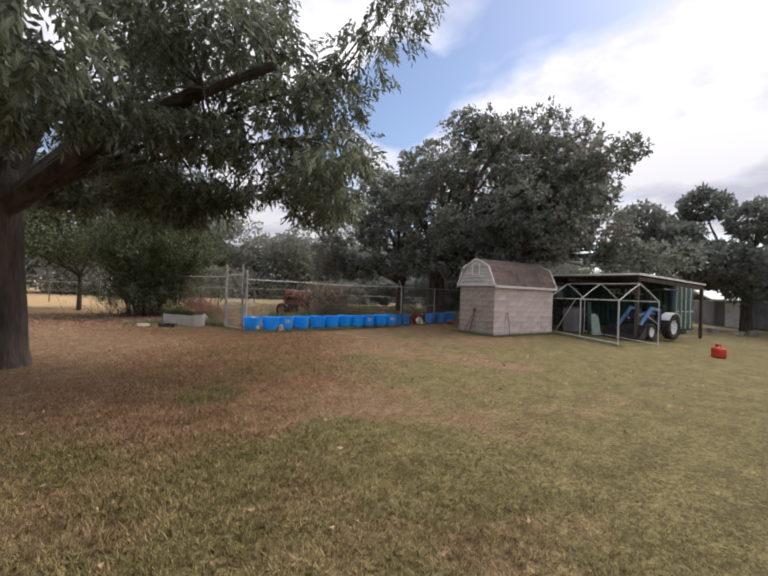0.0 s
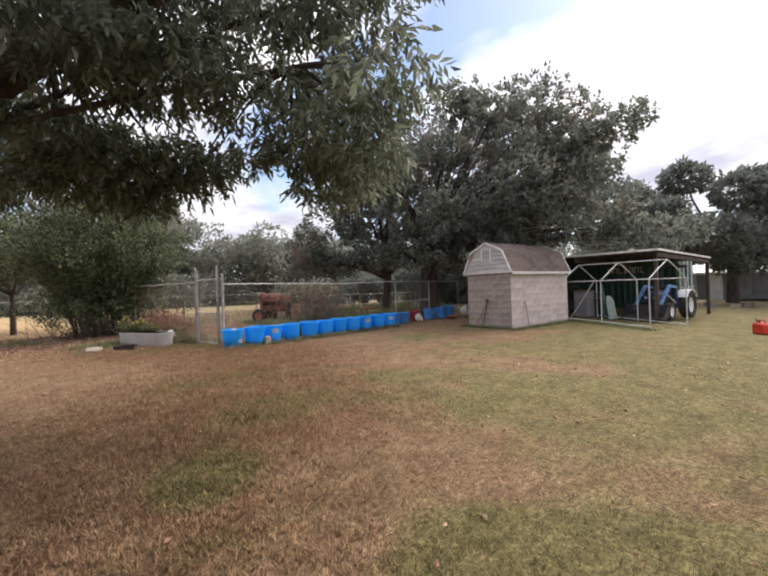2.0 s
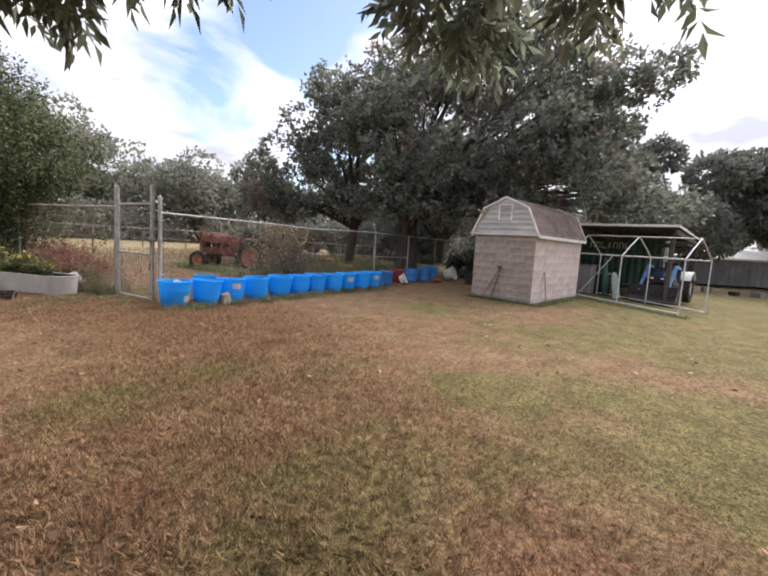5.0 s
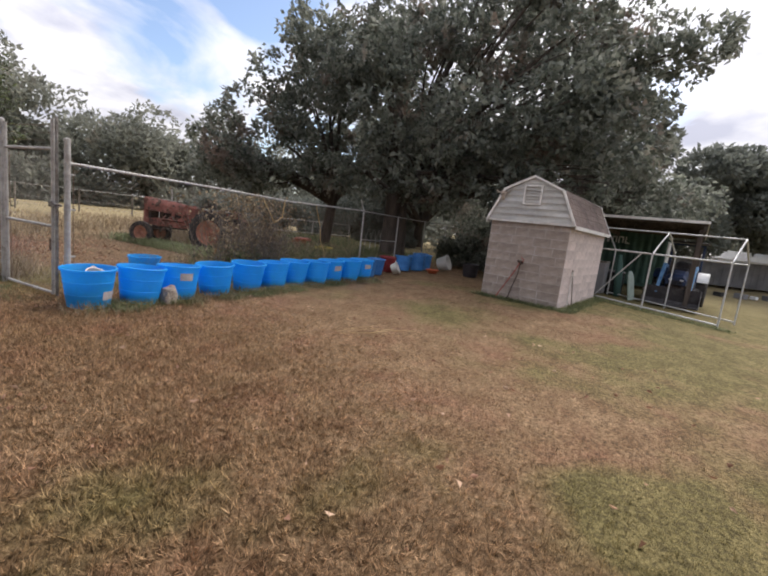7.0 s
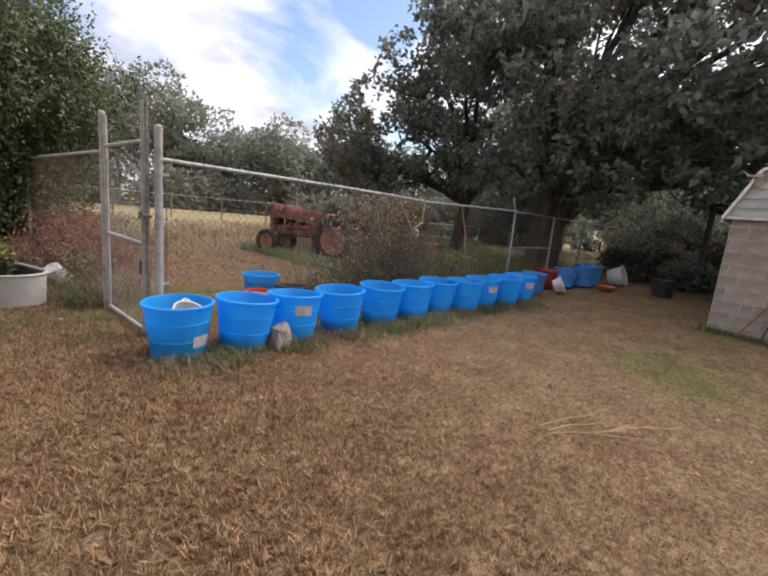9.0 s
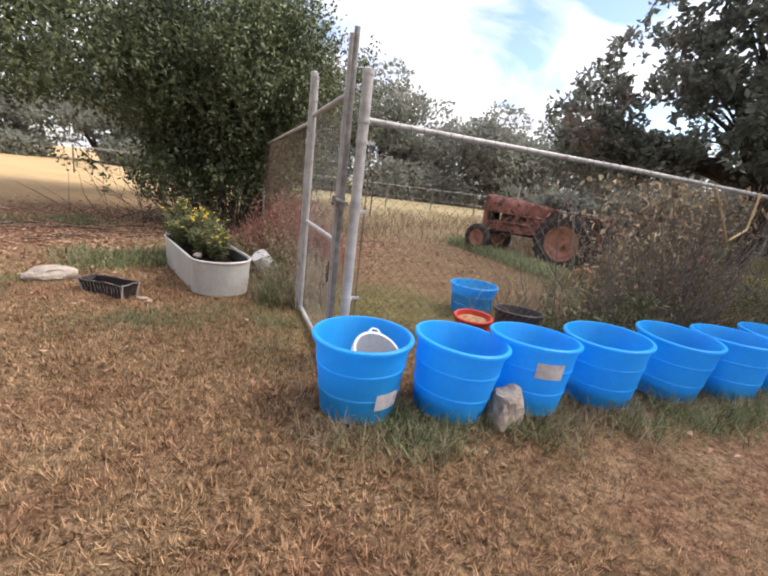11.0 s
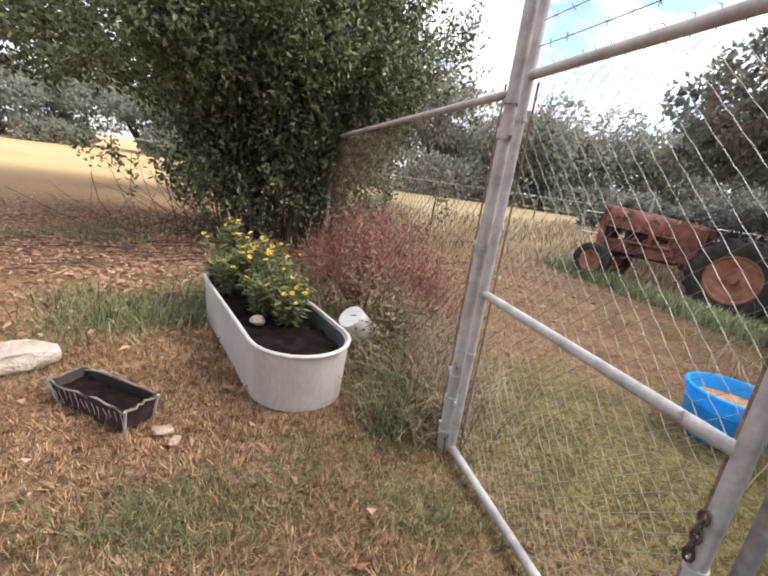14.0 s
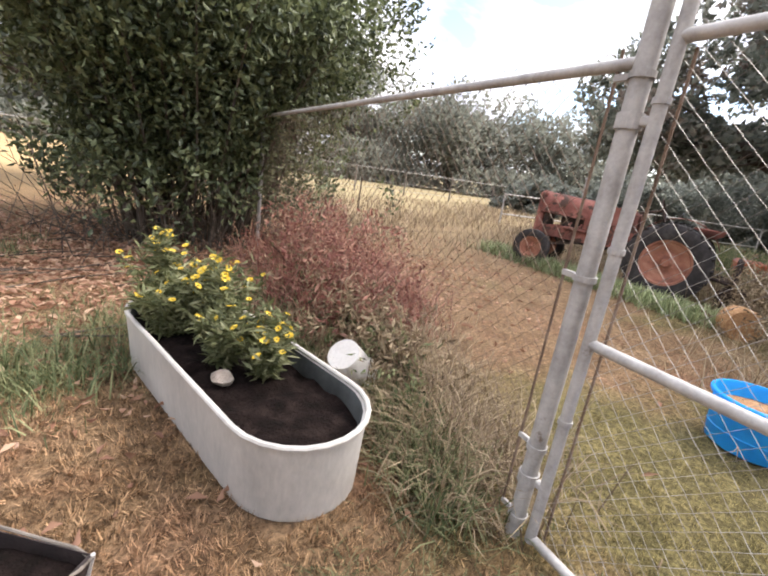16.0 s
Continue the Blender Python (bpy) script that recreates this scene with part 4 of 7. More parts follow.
    # leafy ends hanging low over the lawn, placed to camera view
    for p, r in (((2.43, 8.38, 3.25), 0.42), ((2.72, 8.24, 3.3), 0.42), ((3.02, 8.08, 3.35), 0.42), ((3.37, 7.95, 3.45), 0.40), ((3.61, 7.78, 3.5), 0.36), ((2.67, 8.79, 3.1), 0.36), ((2.93, 8.48, 3.1), 0.34),
                 ((3.18, 8.21, 3.15), 0.32), ((3.46, 7.9, 3.2), 0.30), ((2.86, 8.9, 2.95), 0.28), ((3.08, 8.72, 2.9), 0.22), ((3.71, 7.07, 3.4), 0.24), ((4.06, 6.63, 3.45), 0.34), ((4.36, 6.75, 3.3), 0.34), ((4.66, 6.86, 3.12), 0.30),
                 ((2.2, 8.9, 3.3), 0.5), ((1.9, 8.2, 3.5), 0.5), ((1.34, 5.99, 5.0), 0.6), ((1.74, 5.81, 5.1), 0.6), ((2.16, 5.6, 5.2), 0.6), ((2.88, 6.24, 5.6), 0.6), ((1.73, 7.05, 5.0), 0.6),
                 ((2.36, 7.27, 5.3), 0.65), ((2.99, 7.0, 5.3), 0.6), ((3.13, 6.08, 5.7), 0.6), ((2.92, 7.83, 4.9), 0.55), ((3.48, 7.02, 4.9), 0.5)):
        clumps.append((np.array(p), r))
    for p, r in clumps:
        e = ends[int(np.argmin([np.linalg.norm(q - p) for q in ends]))]
        limb(mb, e, p, 0.028, 0.006, sag=0.3, wob=0.2, n=4, steps=5)
    part("trunk", mb, M_BARK, tree, smooth=True)
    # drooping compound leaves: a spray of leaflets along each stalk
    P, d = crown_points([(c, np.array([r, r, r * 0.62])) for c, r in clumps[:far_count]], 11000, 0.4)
    P2, d2 = crown_points([(c, np.array([r, r, r * 0.62])) for c, r in clumps[far_count:]], 2650, 0.4)
    P, d = np.concatenate([P, P2]), np.concatenate([d, d2])
    n = len(P)
    axis = unit(d * np.array([1, 1, 0.2]) * 0.6 + rng.normal(size=d.shape) * 0.35 + np.array([0, 0, -0.75]))
    vs, fs, k0 = [], [], 0
    side = unit(np.cross(axis, rng.normal(size=axis.shape)))
    for j in range(9):
        t = (j // 2 + 1) * 0.062
        sgn = 0 if j == 8 else (1 if j % 2 else -1)
        pos = P + axis * t
        dirs = axis * 0.8 + side * 0.85 * sgn + rng.normal(size=axis.shape) * 0.18 + np.array([0, 0, -0.25])
        v, f = leaf_arrays(pos, dirs, rng.uniform(0.095, 0.165, n), rng.uniform(0.034, 0.054, n))
        vs.append(v); fs.append(f + k0); k0 += len(v)
    soup("crown", np.concatenate(vs), np.concatenate(fs), M_PECAN, tree)


def build_shrub():
    tree = thing("large_shrub", "tall many-stemmed green shrub beside the fence", "shrub")
    C = np.array([5.9, 21.4, 0.0])
    mb = MB()
    tips = []
    for i in range(130):
        a, k = rng.uniform(0, 2 * math.pi), rng.uniform(0.1, 1) ** 0.5
        s = C + [1.1 * k * math.cos(a), 0.75 * k * math.sin(a), -0.1]
        out = rng.uniform(0.6, 1.0)
        if math.cos(a) * k * out < -0.6:
            continue
        e = C + [3.3 * k * math.cos(a) * out, 3.0 * k * math.sin(a) * out, rng.uniform(3.6, 6.0) * (1.1 - 0.4 * k)]
        pts = limb(mb, s, e, rng.uniform(0.010, 0.024), 0.005, sag=0.5, wob=0.06, n=5, steps=7)
        tips.append(np.array(pts))
    low = []
    for i in range(330):
        s = C + [rng.normal() * 1.1, rng.normal() * 0.8, 0]
        e = s + [rng.normal() * 0.8, rng.normal() * 0.8, rng.uniform(0.3, 1.5)]
        limb(mb, s, e, 0.007, 0.003, wob=0.2, n=3, steps=4)
        if i % 3 == 0:
            low.append((e, rng.uniform(0.16, 0.32)))
    part("branching_stem", mb, M_STEM, tree, smooth=True)
    clumps = low
    floor_at = lambda p: 0.22 + 0.36 * max(0.0, math.hypot((p[0] - C[0]) / 1.1, p[1] - C[1]) - 0.5)
    for pts in tips:
        for q in pts[2:]:
            if q[2] > floor_at(q) + 0.4 * rng.uniform():
                clumps.append((q, rng.uniform(0.22, 0.55)))
    for _ in range(150):
        d = unit(rng.normal(size=(1, 3)))[0]
        p = C + [-0.1, 0, 3.45] + d * np.array([3.4, 3.0, 2.75]) * rng.uniform(0.45, 0.97)
        p[2] = max(p[2], floor_at(p) + 0.5)
        clumps.append((p, rng.uniform(0.35, 0.7)))
    # leafy shoots: leaves set along upright twigs
    twigs, d = crown_points(clumps, 15500, 0.3)
    low_end = np.array([floor_at(p) for p in twigs]) - 0.35 * rng.uniform(0, 1, len(twigs)) ** 2
    twigs, d = twigs[twigs[:, 2] > low_end], d[twigs[:, 2] > low_end]
    per = 7
    up = unit(d * np.array([1, 1, 0.4]) * 0.5 + rng.normal(size=d.shape) * 0.25 + np.array([0, 0, 0.8]))
    k = np.tile(np.linspace(-0.5, 0.5, per), len(twigs))[:, None]
    axis = np.repeat(up, per, axis=0)
    P = np.repeat(twigs, per, axis=0) + axis * k * 0.42 + rng.normal(size=(len(axis), 3)) * 0.02
    v, f = leaf_arrays(P, axis * 0.35 + rng.normal(size=axis.shape) * 0.62, rng.uniform(0.07, 0.125, len(P)), rng.uniform(0.036, 0.058, len(P)))
    soup("foliage", v, f, M_SHRUB, tree)


build_oak()
build_pecan()
build_shrub()
simple_tree("oak_tree", "broad dark oak standing beyond the container", (37, 2.4), 9.6, 9.6, 42000, 0.34, M_HAZEOAK, 0.4, 0.22, squash=(1, 1.2), group="oaks beyond the yard")
simple_tree("oak_tree", "broad dark oak standing beyond the container", (44, -8), 11, 8.5, 30000, 0.38, M_HAZEOAK, 0.4, 0.18, group="oaks beyond the yard")
simple_tree("oak_tree", "broad dark oak standing beyond the container", (33, 19), 10, 8, 26000, 0.34, M_HAZEOAK, 0.4, 0.15, group="oaks beyond the yard")
simple_tree("broad_tree", "low spreading green tree behind the shrub", (3.9, 26.8), 6.2, 5.2, 19000, 0.17, M_SHRUB, 0.13, 0.27, squash=(1.3, 0.9), shift=(-1.5, -0.2))
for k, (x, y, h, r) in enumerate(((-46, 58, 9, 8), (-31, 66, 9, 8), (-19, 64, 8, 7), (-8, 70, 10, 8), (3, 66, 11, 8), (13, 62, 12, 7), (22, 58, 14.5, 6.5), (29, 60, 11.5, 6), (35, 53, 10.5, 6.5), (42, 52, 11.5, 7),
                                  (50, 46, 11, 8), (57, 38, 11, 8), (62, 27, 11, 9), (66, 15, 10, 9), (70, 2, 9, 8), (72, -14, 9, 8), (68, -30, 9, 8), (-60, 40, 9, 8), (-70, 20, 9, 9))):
    simple_tree("distant_tree", "grey-green tree on the far edge of the field, haze put into its colour", (x, y), h, r, 11000, 0.50, M_HAZEFAR, 0.35, 0.02, group="distant tree line", squash=(1.15, 1.0), limbs=4, skirt=9)
for k, (x, y, h, r) in enumerate(((27, 27, 3.6, 3.4), (32, 25, 4.2, 3.8), (37, 22, 4.0, 3.8), (30, 20.5, 2.6, 2.4), (41, 16, 4.2, 4.0), (24, 30.5, 2.6, 2.6))):
    simple_tree("thicket", "dark tangled thicket behind the oak", (x, y), h * 0.8, r, 9000, 0.22, M_HAZEOAK, 0.1, 0.02, group="thickets behind the oak", limbs=5, skirt=8)
# bushes added to make the dark shade between the oak and the shed
for x, y, h, r in ((20.6, 11.9, 1.5, 1.3), (22.6, 10.6, 1.9, 1.6), (24.6, 12.0, 2.2, 1.8), (21.6, 8.9, 1.6, 1.2), (19.2, 10.6, 0.9, 0.7), (23.5, 12.0, 4.0, 2.2), (26.5, 12.6, 4.6, 3.0), (29.0, 11.0, 4.6, 2.9)):
    simple_tree("shade_fill_bush", "low dark bush added to deepen the shade below the oak", (x, y), h, r, 5000, 0.14, M_OAK, 0.03, 0.02, group="bushes below the oak", limbs=5, skirt=5)

# ---- chain link fence and gate ----
def weave(mb, length, z0, z1, pitch, r=0.0016, z_of=None):
    """Chain link: zigzag wires side by side in the local xz plane."""
    h = pitch / 2
    n = int(length / h) + 1
    rows = int((z1 - z0) / h)
    V, F = [], []
    tri = [(0, r), (r * 0.87, -r * 0.5), (-r * 0.87, -r * 0.5)]
    for k in range(n):
        x = (k + 0.5) * h
        for s in range(rows):
            xa = x + (h / 2 if ((s + k) % 2) else -h / 2) * 1.03
            xb = x + (-h / 2 if ((s + k) % 2) else h / 2) * 1.03
            za, zb = z0 + s * h, z0 + (s + 1) * h
            if not (-0.002 <= min(xa, xb) and max(xa, xb) <= length + 0.002):
                continue
            ya, yb = (0.003, -0.003) if s % 2 else (-0.003, 0.003)
            i = len(V)
            for (x1, y1, z1_) in ((xa, ya, za), (xb, yb, zb)):
                for dx, dy in tri:
                    V.append((x1 + dx, y1 + dy, z1_))
            F += [(i, i + 1, i + 4, i + 3), (i + 1, i + 2, i + 5, i + 4), (i + 2, i, i + 3, i + 5)]
    k = len(mb.v)
    mb.v.extend(V)
    mb.f.extend([tuple(a + k for a in f) for f in F])


def band(z, r):
    b = MB().lathe([(r + 0.001, z - 0.011), (r + 0.006, z - 0.011), (r + 0.006, z + 0.011), (r + 0.001, z + 0.011)], 16, closed=True)
    b.box((0.06, 0.014, 0.024), at=(r + 0.03, 0, z), bevel=0.002)
    return b


def barbed(mb, a, b, sag=0.03, step=0.12):
    a, b = Vector(a), Vector(b)
    n = max(2, int((b - a).length / step))
    pts = [a.lerp(b, i / n) - Vector((0, 0, sag * 4 * (i / n) * (1 - i / n))) for i in range(n + 1)]
    mb.tube(pts, 0.0018, 4)
    for p in pts[1:-1]:
        w = Vector((random.uniform(-1, 1), random.uniform(-1, 1), random.uniform(-1, 1))).normalized() * 0.016
        mb.tube([p - w, p + w], 0.0013, 3)
        w2 = Vector((-w.y, w.z, w.x))
        mb.tube([p - w2, p + w2], 0.0013, 3)


GY = 13.74      # line of the front fence
GX = 6.72       # line of the side fence


def build_fence():
    fence = thing("chain_link_fence", "weathered galvanised chain link fence with pipe posts and a top rail", "fence")
    def post(x, y, top, r, cap=True):
        z = float(ground_z(x, y)) - 0.15
        p = MB().tube([(x, y, z), (x, y, top)], r, 14)
        if cap:
            p.lathe([(0.0, top + r * 0.55), (r * 0.6, top + r * 0.45), (r * 1.12, top + 0.005), (r * 1.12, top - 0.03), (r, top - 0.03)], 14, Matrix.Translation((x, y, 0)))
        return part("post", p, M_GALV, fence, smooth=True)
    corner = post(6.80, GY, 2.10, 0.037)
    for z in (0.57, 1.20, 1.66, 1.79):
        part("tension_band", MB().add(*_flat(band(z, 0.037)), Matrix.Translation((6.80, GY, 0))), M_GALV, corner)
    end = post(GX - 0.01, 15.22, 2.34, 0.034)
    for z in (0.10, 0.45, 1.18, 1.86):
        part("tension_band", MB().add(*_flat(band(z, 0.036)), Matrix.Translation((GX - 0.01, 15.22, 0)) @ Matrix.Rotation(radians(90), 4, "Z")), M_GALV, end)
    for x in (14.97, 17.6, 20.4, 23.4, 26.4):
        post(x, GY + 0.08, 1.86 if x < 15 else 1.84, 0.027)
    for y in (20.4, 24.5, 28.6, 33.8):
        post(GX - 0.02, y, 1.98, 0.027)
    part("top_rail", MB().tube([(6.83, GY, 1.80), (9.4, GY + 0.02, 1.79), (11.4, GY + 0.04, 1.76), (13.1, GY + 0.06, 1.80), (14.97, GY + 0.08, 1.84)], 0.022, 10), M_GALV, fence, smooth=True)
    part("top_rail", MB().tube([(14.97, GY + 0.08, 1.83), (20.4, GY + 0.08, 1.81), (26.4, GY + 0.08, 1.80)], 0.017, 8), M_GALV, fence, smooth=True)
    part("middle_rail", MB().tube([(14.97, GY + 0.08, 0.95), (17.6, GY + 0.08, 0.93)], 0.017, 8), M_GALV, fence, smooth=True)
    part("top_rail", MB().tube([(GX - 0.01, 15.24, 1.90), (GX - 0.02, 21.0, 1.92), (GX - 0.02, 33.8, 1.92)], 0.021, 10), M_GALV, fence, smooth=True)
    # stretcher bars
    part("tension_bar", MB().box((0.009, 0.006, 1.75), at=(6.87, GY, 0.98)), M_RUSTWIRE, fence)
    part("tension_bar", MB().box((0.006, 0.009, 1.86), at=(GX - 0.01, 15.31, 1.02)), M_RUSTWIRE, fence)
    # leaning brace on the second post
    part("brace", MB().tube([(14.75, GY + 0.08, 2.14), (14.97, GY + 0.08, 1.80)], 0.02, 8), M_GALV, fence)
    mb = MB(); weave(mb, 8.1, 0.04, 1.78, 0.085, 0.0019)
    part("mesh", mb, M_RUSTWIRE, fence, "rusty chain link mesh", at=Matrix.Translation((6.87, GY, 0)))
    for k in range(48):
        x, a = 6.95 + k * 0.0985, random.uniform(-0.015, 0.015)
        part("wire_end", MB().tube([(x, GY - 0.012, 1.765), (x + a, GY - 0.024, 1.815), (x + a * 2 + 0.01, GY - 0.016, 1.832)], 0.0016, 4), M_RUSTWIRE, fence)
    mb = MB(); weave(mb, 11.4, 0.04, 1.84, 0.16, 0.0024)
    part("mesh", mb, M_RUSTWIRE, fence, "rusty chain link mesh", at=Matrix.Translation((14.97, GY + 0.1, 0.1)))
    mb = MB(); weave(mb, 9.0, 0.04, 1.98, 0.072, 0.0014)
    part("mesh", mb, M_RUSTWIRE, fence, "grey chain link mesh", at=Matrix.Translation((GX - 0.01, 15.32, 0)) @ Matrix.Rotation(radians(90), 4, "Z"))
    return fence


def _flat(mb):
    return mb.v, mb.f


def build_gate():
    gate = thing("gate", "closed galvanised pipe gate with chain link mesh and barbed wire above", "gate")
    y0, y1 = 13.87, 15.14
    r = 0.023
    for y, top in ((y0 + 0.045, 2.34), (y1, 2.30)):
        part("stile", MB().tube([(GX, y, 0.03), (GX, y, top)], r, 12), M_GALV, gate, smooth=True)
        for z in (0.62, 1.30, 1.78):
            part("clip", MB().lathe([(r + 0.001, z - 0.01), (r + 0.005, z - 0.01), (r + 0.005, z + 0.01), (r + 0.001, z + 0.01)], 12, Matrix.Translation((GX, y, 0)), closed=True), M_GALV, gate)
    part("latch_pipe", MB().tube([(GX + 0.005, y0 - 0.035, 0.02), (GX + 0.005, y0 - 0.035, 2.36)], 0.019, 12), M_LATCH, gate, smooth=True)
    part("bottom_rail", MB().tube([(GX, y0 + 0.045, 0.05), (GX, y1, 0.05)], 0.02, 10), M_GALV, gate, smooth=True)
    part("middle_rail", MB().tube([(GX, y0 + 0.045, 0.955), (GX, y1, 0.955)], 0.021, 10), M_GALV, gate, smooth=True)
    part("top_rail", MB().tube([(GX, y0 + 0.045, 1.96), (GX, y1, 1.96)], 0.021, 10), M_GALV, gate, smooth=True)
    mb = MB(); weave(mb, y1 - y0 - 0.07, 0.06, 1.96, 0.072, 0.0013)
    part("mesh", mb, M_WIRE, gate, "grey chain link mesh", at=Matrix.Translation((GX + 0.02, y0 + 0.06, 0)) @ Matrix.Rotation(radians(90), 4, "Z"))
    for k in range(16):
        y, a = y0 + 0.10 + k * 0.0735, random.uniform(-0.02, 0.02)
        tip = MB().tube([(GX + 0.02, y, 1.94), (GX + 0.016, y + a * 0.4, 1.984), (GX + 0.012, y + a, 1.998), (GX + 0.016, y + a + 0.014, 2.004)], 0.0017, 5)
        part("wire_end", tip, M_WIRE, gate)
    for y in (y0 + 0.085, y1 - 0.045):
        part("tension_bar", MB().box((0.006, 0.009, 1.86), at=(GX + 0.024, y, 1.0)), M_RUSTWIRE, gate)
    wires = MB()
    for z in (2.07, 2.17, 2.27):
        barbed(wires, (GX, y0 + 0.045, z), (GX, y1, z), 0.008, 0.1)
    part("barbed_wire", wires, M_RUSTWIRE, gate)
    for z in (0.30, 1.72):
        h = MB().lathe([(0.037, z - 0.025), (0.043, z - 0.025), (0.043, z + 0.025), (0.037, z + 0.025)], 14, Matrix.Translation((GX - 0.01, 15.22, 0)), closed=True)
        h.box((0.03, 0.06, 0.03), at=(GX - 0.005, 15.175, z), bevel=0.004)
        part("hinge", h, M_GALV, gate)
    zl = 1.25
    lt = MB().box((0.012, 0.115, 0.075), at=(GX - 0.032, y0 + 0.005, zl), bevel=0.004)
    lt.box((0.07, 0.012, 0.07), at=(GX - 0.005, y0 + 0.074, zl), bevel=0.003)
    lt.box((0.06, 0.010, 0.06), at=(GX - 0.005, y0 + 0.004, zl), bevel=0.003)
    for z in (zl - 0.028, zl + 0.028):
        lt.lathe([(0.024, z - 0.012), (0.030, z - 0.012), (0.030, z + 0.012), (0.024, z + 0.012)], 14, Matrix.Translation((GX, y0 + 0.045, 0)), closed=True)
        lt.lathe([(0.020, z - 0.010), (0.025, z - 0.010), (0.025, z + 0.010), (0.020, z + 0.010)], 14, Matrix.Translation((GX + 0.005, y0 - 0.035, 0)), closed=True)
    latch = part("latch", lt, M_LATCH, gate, "worn grey steel gate latch", smooth=True)
    part("latch_bar", MB().tube([(GX - 0.035, y0 - 0.03, zl + 0.012), (GX - 0.02, y0 - 0.085, zl + 0.006), (GX + 0.01, y0 - 0.135, zl - 0.008)], [0.015, 0.015, 0.016], 12), M_LATCH, latch, smooth=True)
    for y, z in ((y0 + 0.030, zl - 0.022), (y0 - 0.018, zl + 0.022)):
        part("bolt", MB().lathe([(0, 0.012), (0.009, 0.012), (0.009, 0)], 6, Matrix.Translation((GX - 0.038, y, z)) @ Matrix.Rotation(radians(-90), 4, "Y")), M_IRON, latch)
    ch = MB()
    for k in range(5):
        pts = [(GX - 0.03 + 0.012 * math.cos(a) * (k % 2), y0 + 0.055 + 0.012 * math.cos(a) * ((k + 1) % 2), 0.66 + 0.028 * k + 0.02 * math.sin(a)) for a in np.linspace(0, 2 * math.pi, 9)]
        ch.tube(pts, 0.0045, 5, caps=False)
    part("chain", ch, M_IRON, gate, "dark rusty chain")


build_fence()
build_gate()


def build_far_fence():
    f = thing("far_fence", "old wire fence across the far side of the pen", "fence")
    A, B = Vector((-2.0, 39.0, 0)), Vector((44.0, 30.0, 0))
    n = 16
    for i in range(n + 1):
        p = A.lerp(B, i / n)
        part("post", MB().tube([(p.x, p.y, -0.2), (p.x, p.y, 1.5)], 0.045, 7), M_PLANK, f)
    for z in (0.4, 0.8, 1.45):
        part("wire", MB().tube([(A.x, A.y, z), (B.x, B.y, z)], 0.018 if z > 1 else 0.008, 5), M_GALV, f)
    mb = MB()
    weave(mb, (B - A).length, 0.1, 1.45, 0.36, 0.004)
    d = B - A
    part("mesh", mb, M_WIRE, f, at=Matrix.Translation(A) @ Matrix.Rotation(math.atan2(d.y, d.x), 4, "Z"))
    # a short lower fence with posts inside the pen
    g = thing("pen_fence", "short run of low wire pen fence behind the old tractor", "fence")
    A, B = Vector((16.5, 25.5, 0)), Vector((27.0, 21.5, 0))
    for i in range(5):
        p = A.lerp(B, i / 4)
        part("post", MB().tube([(p.x, p.y, -0.2), (p.x, p.y, 1.25)], 0.035, 7), M_GALV, g)
    for z in (0.5, 1.2):
        part("rail", MB().tube([(A.x, A.y, z), (B.x, B.y, z)], 0.025, 6), M_GALV, g)


build_far_fence()

# ---- tubs ----
def tub_profile(r0, r1, h, t=0.012):
    lip = 0.018
    wall = lambda k: r0 + (r1 - r0) * k
    prof = [(0.0, 0.004), (r0 - 0.02, 0.0), (r0, 0.012)]
    for k in (0.34, 0.66):
        prof += [(wall(k - 0.018), h * (k - 0.018)), (wall(k) + 0.005, h * (k - 0.008)), (wall(k) + 0.005, h * (k + 0.008)), (wall(k + 0.018), h * (k + 0.018))]
    return prof + [(r1 - 0.004, h - 0.035), (r1 + lip * 0.7, h - 0.032), (r1 + lip, h - 0.02), (r1 + lip, h - 0.006), (r1 + lip * 0.6, h),
                   (r1 - 0.006, h), (r1 - t, h - 0.012), (r0 - t, t + 0.004), (0.0, t + 0.004)]


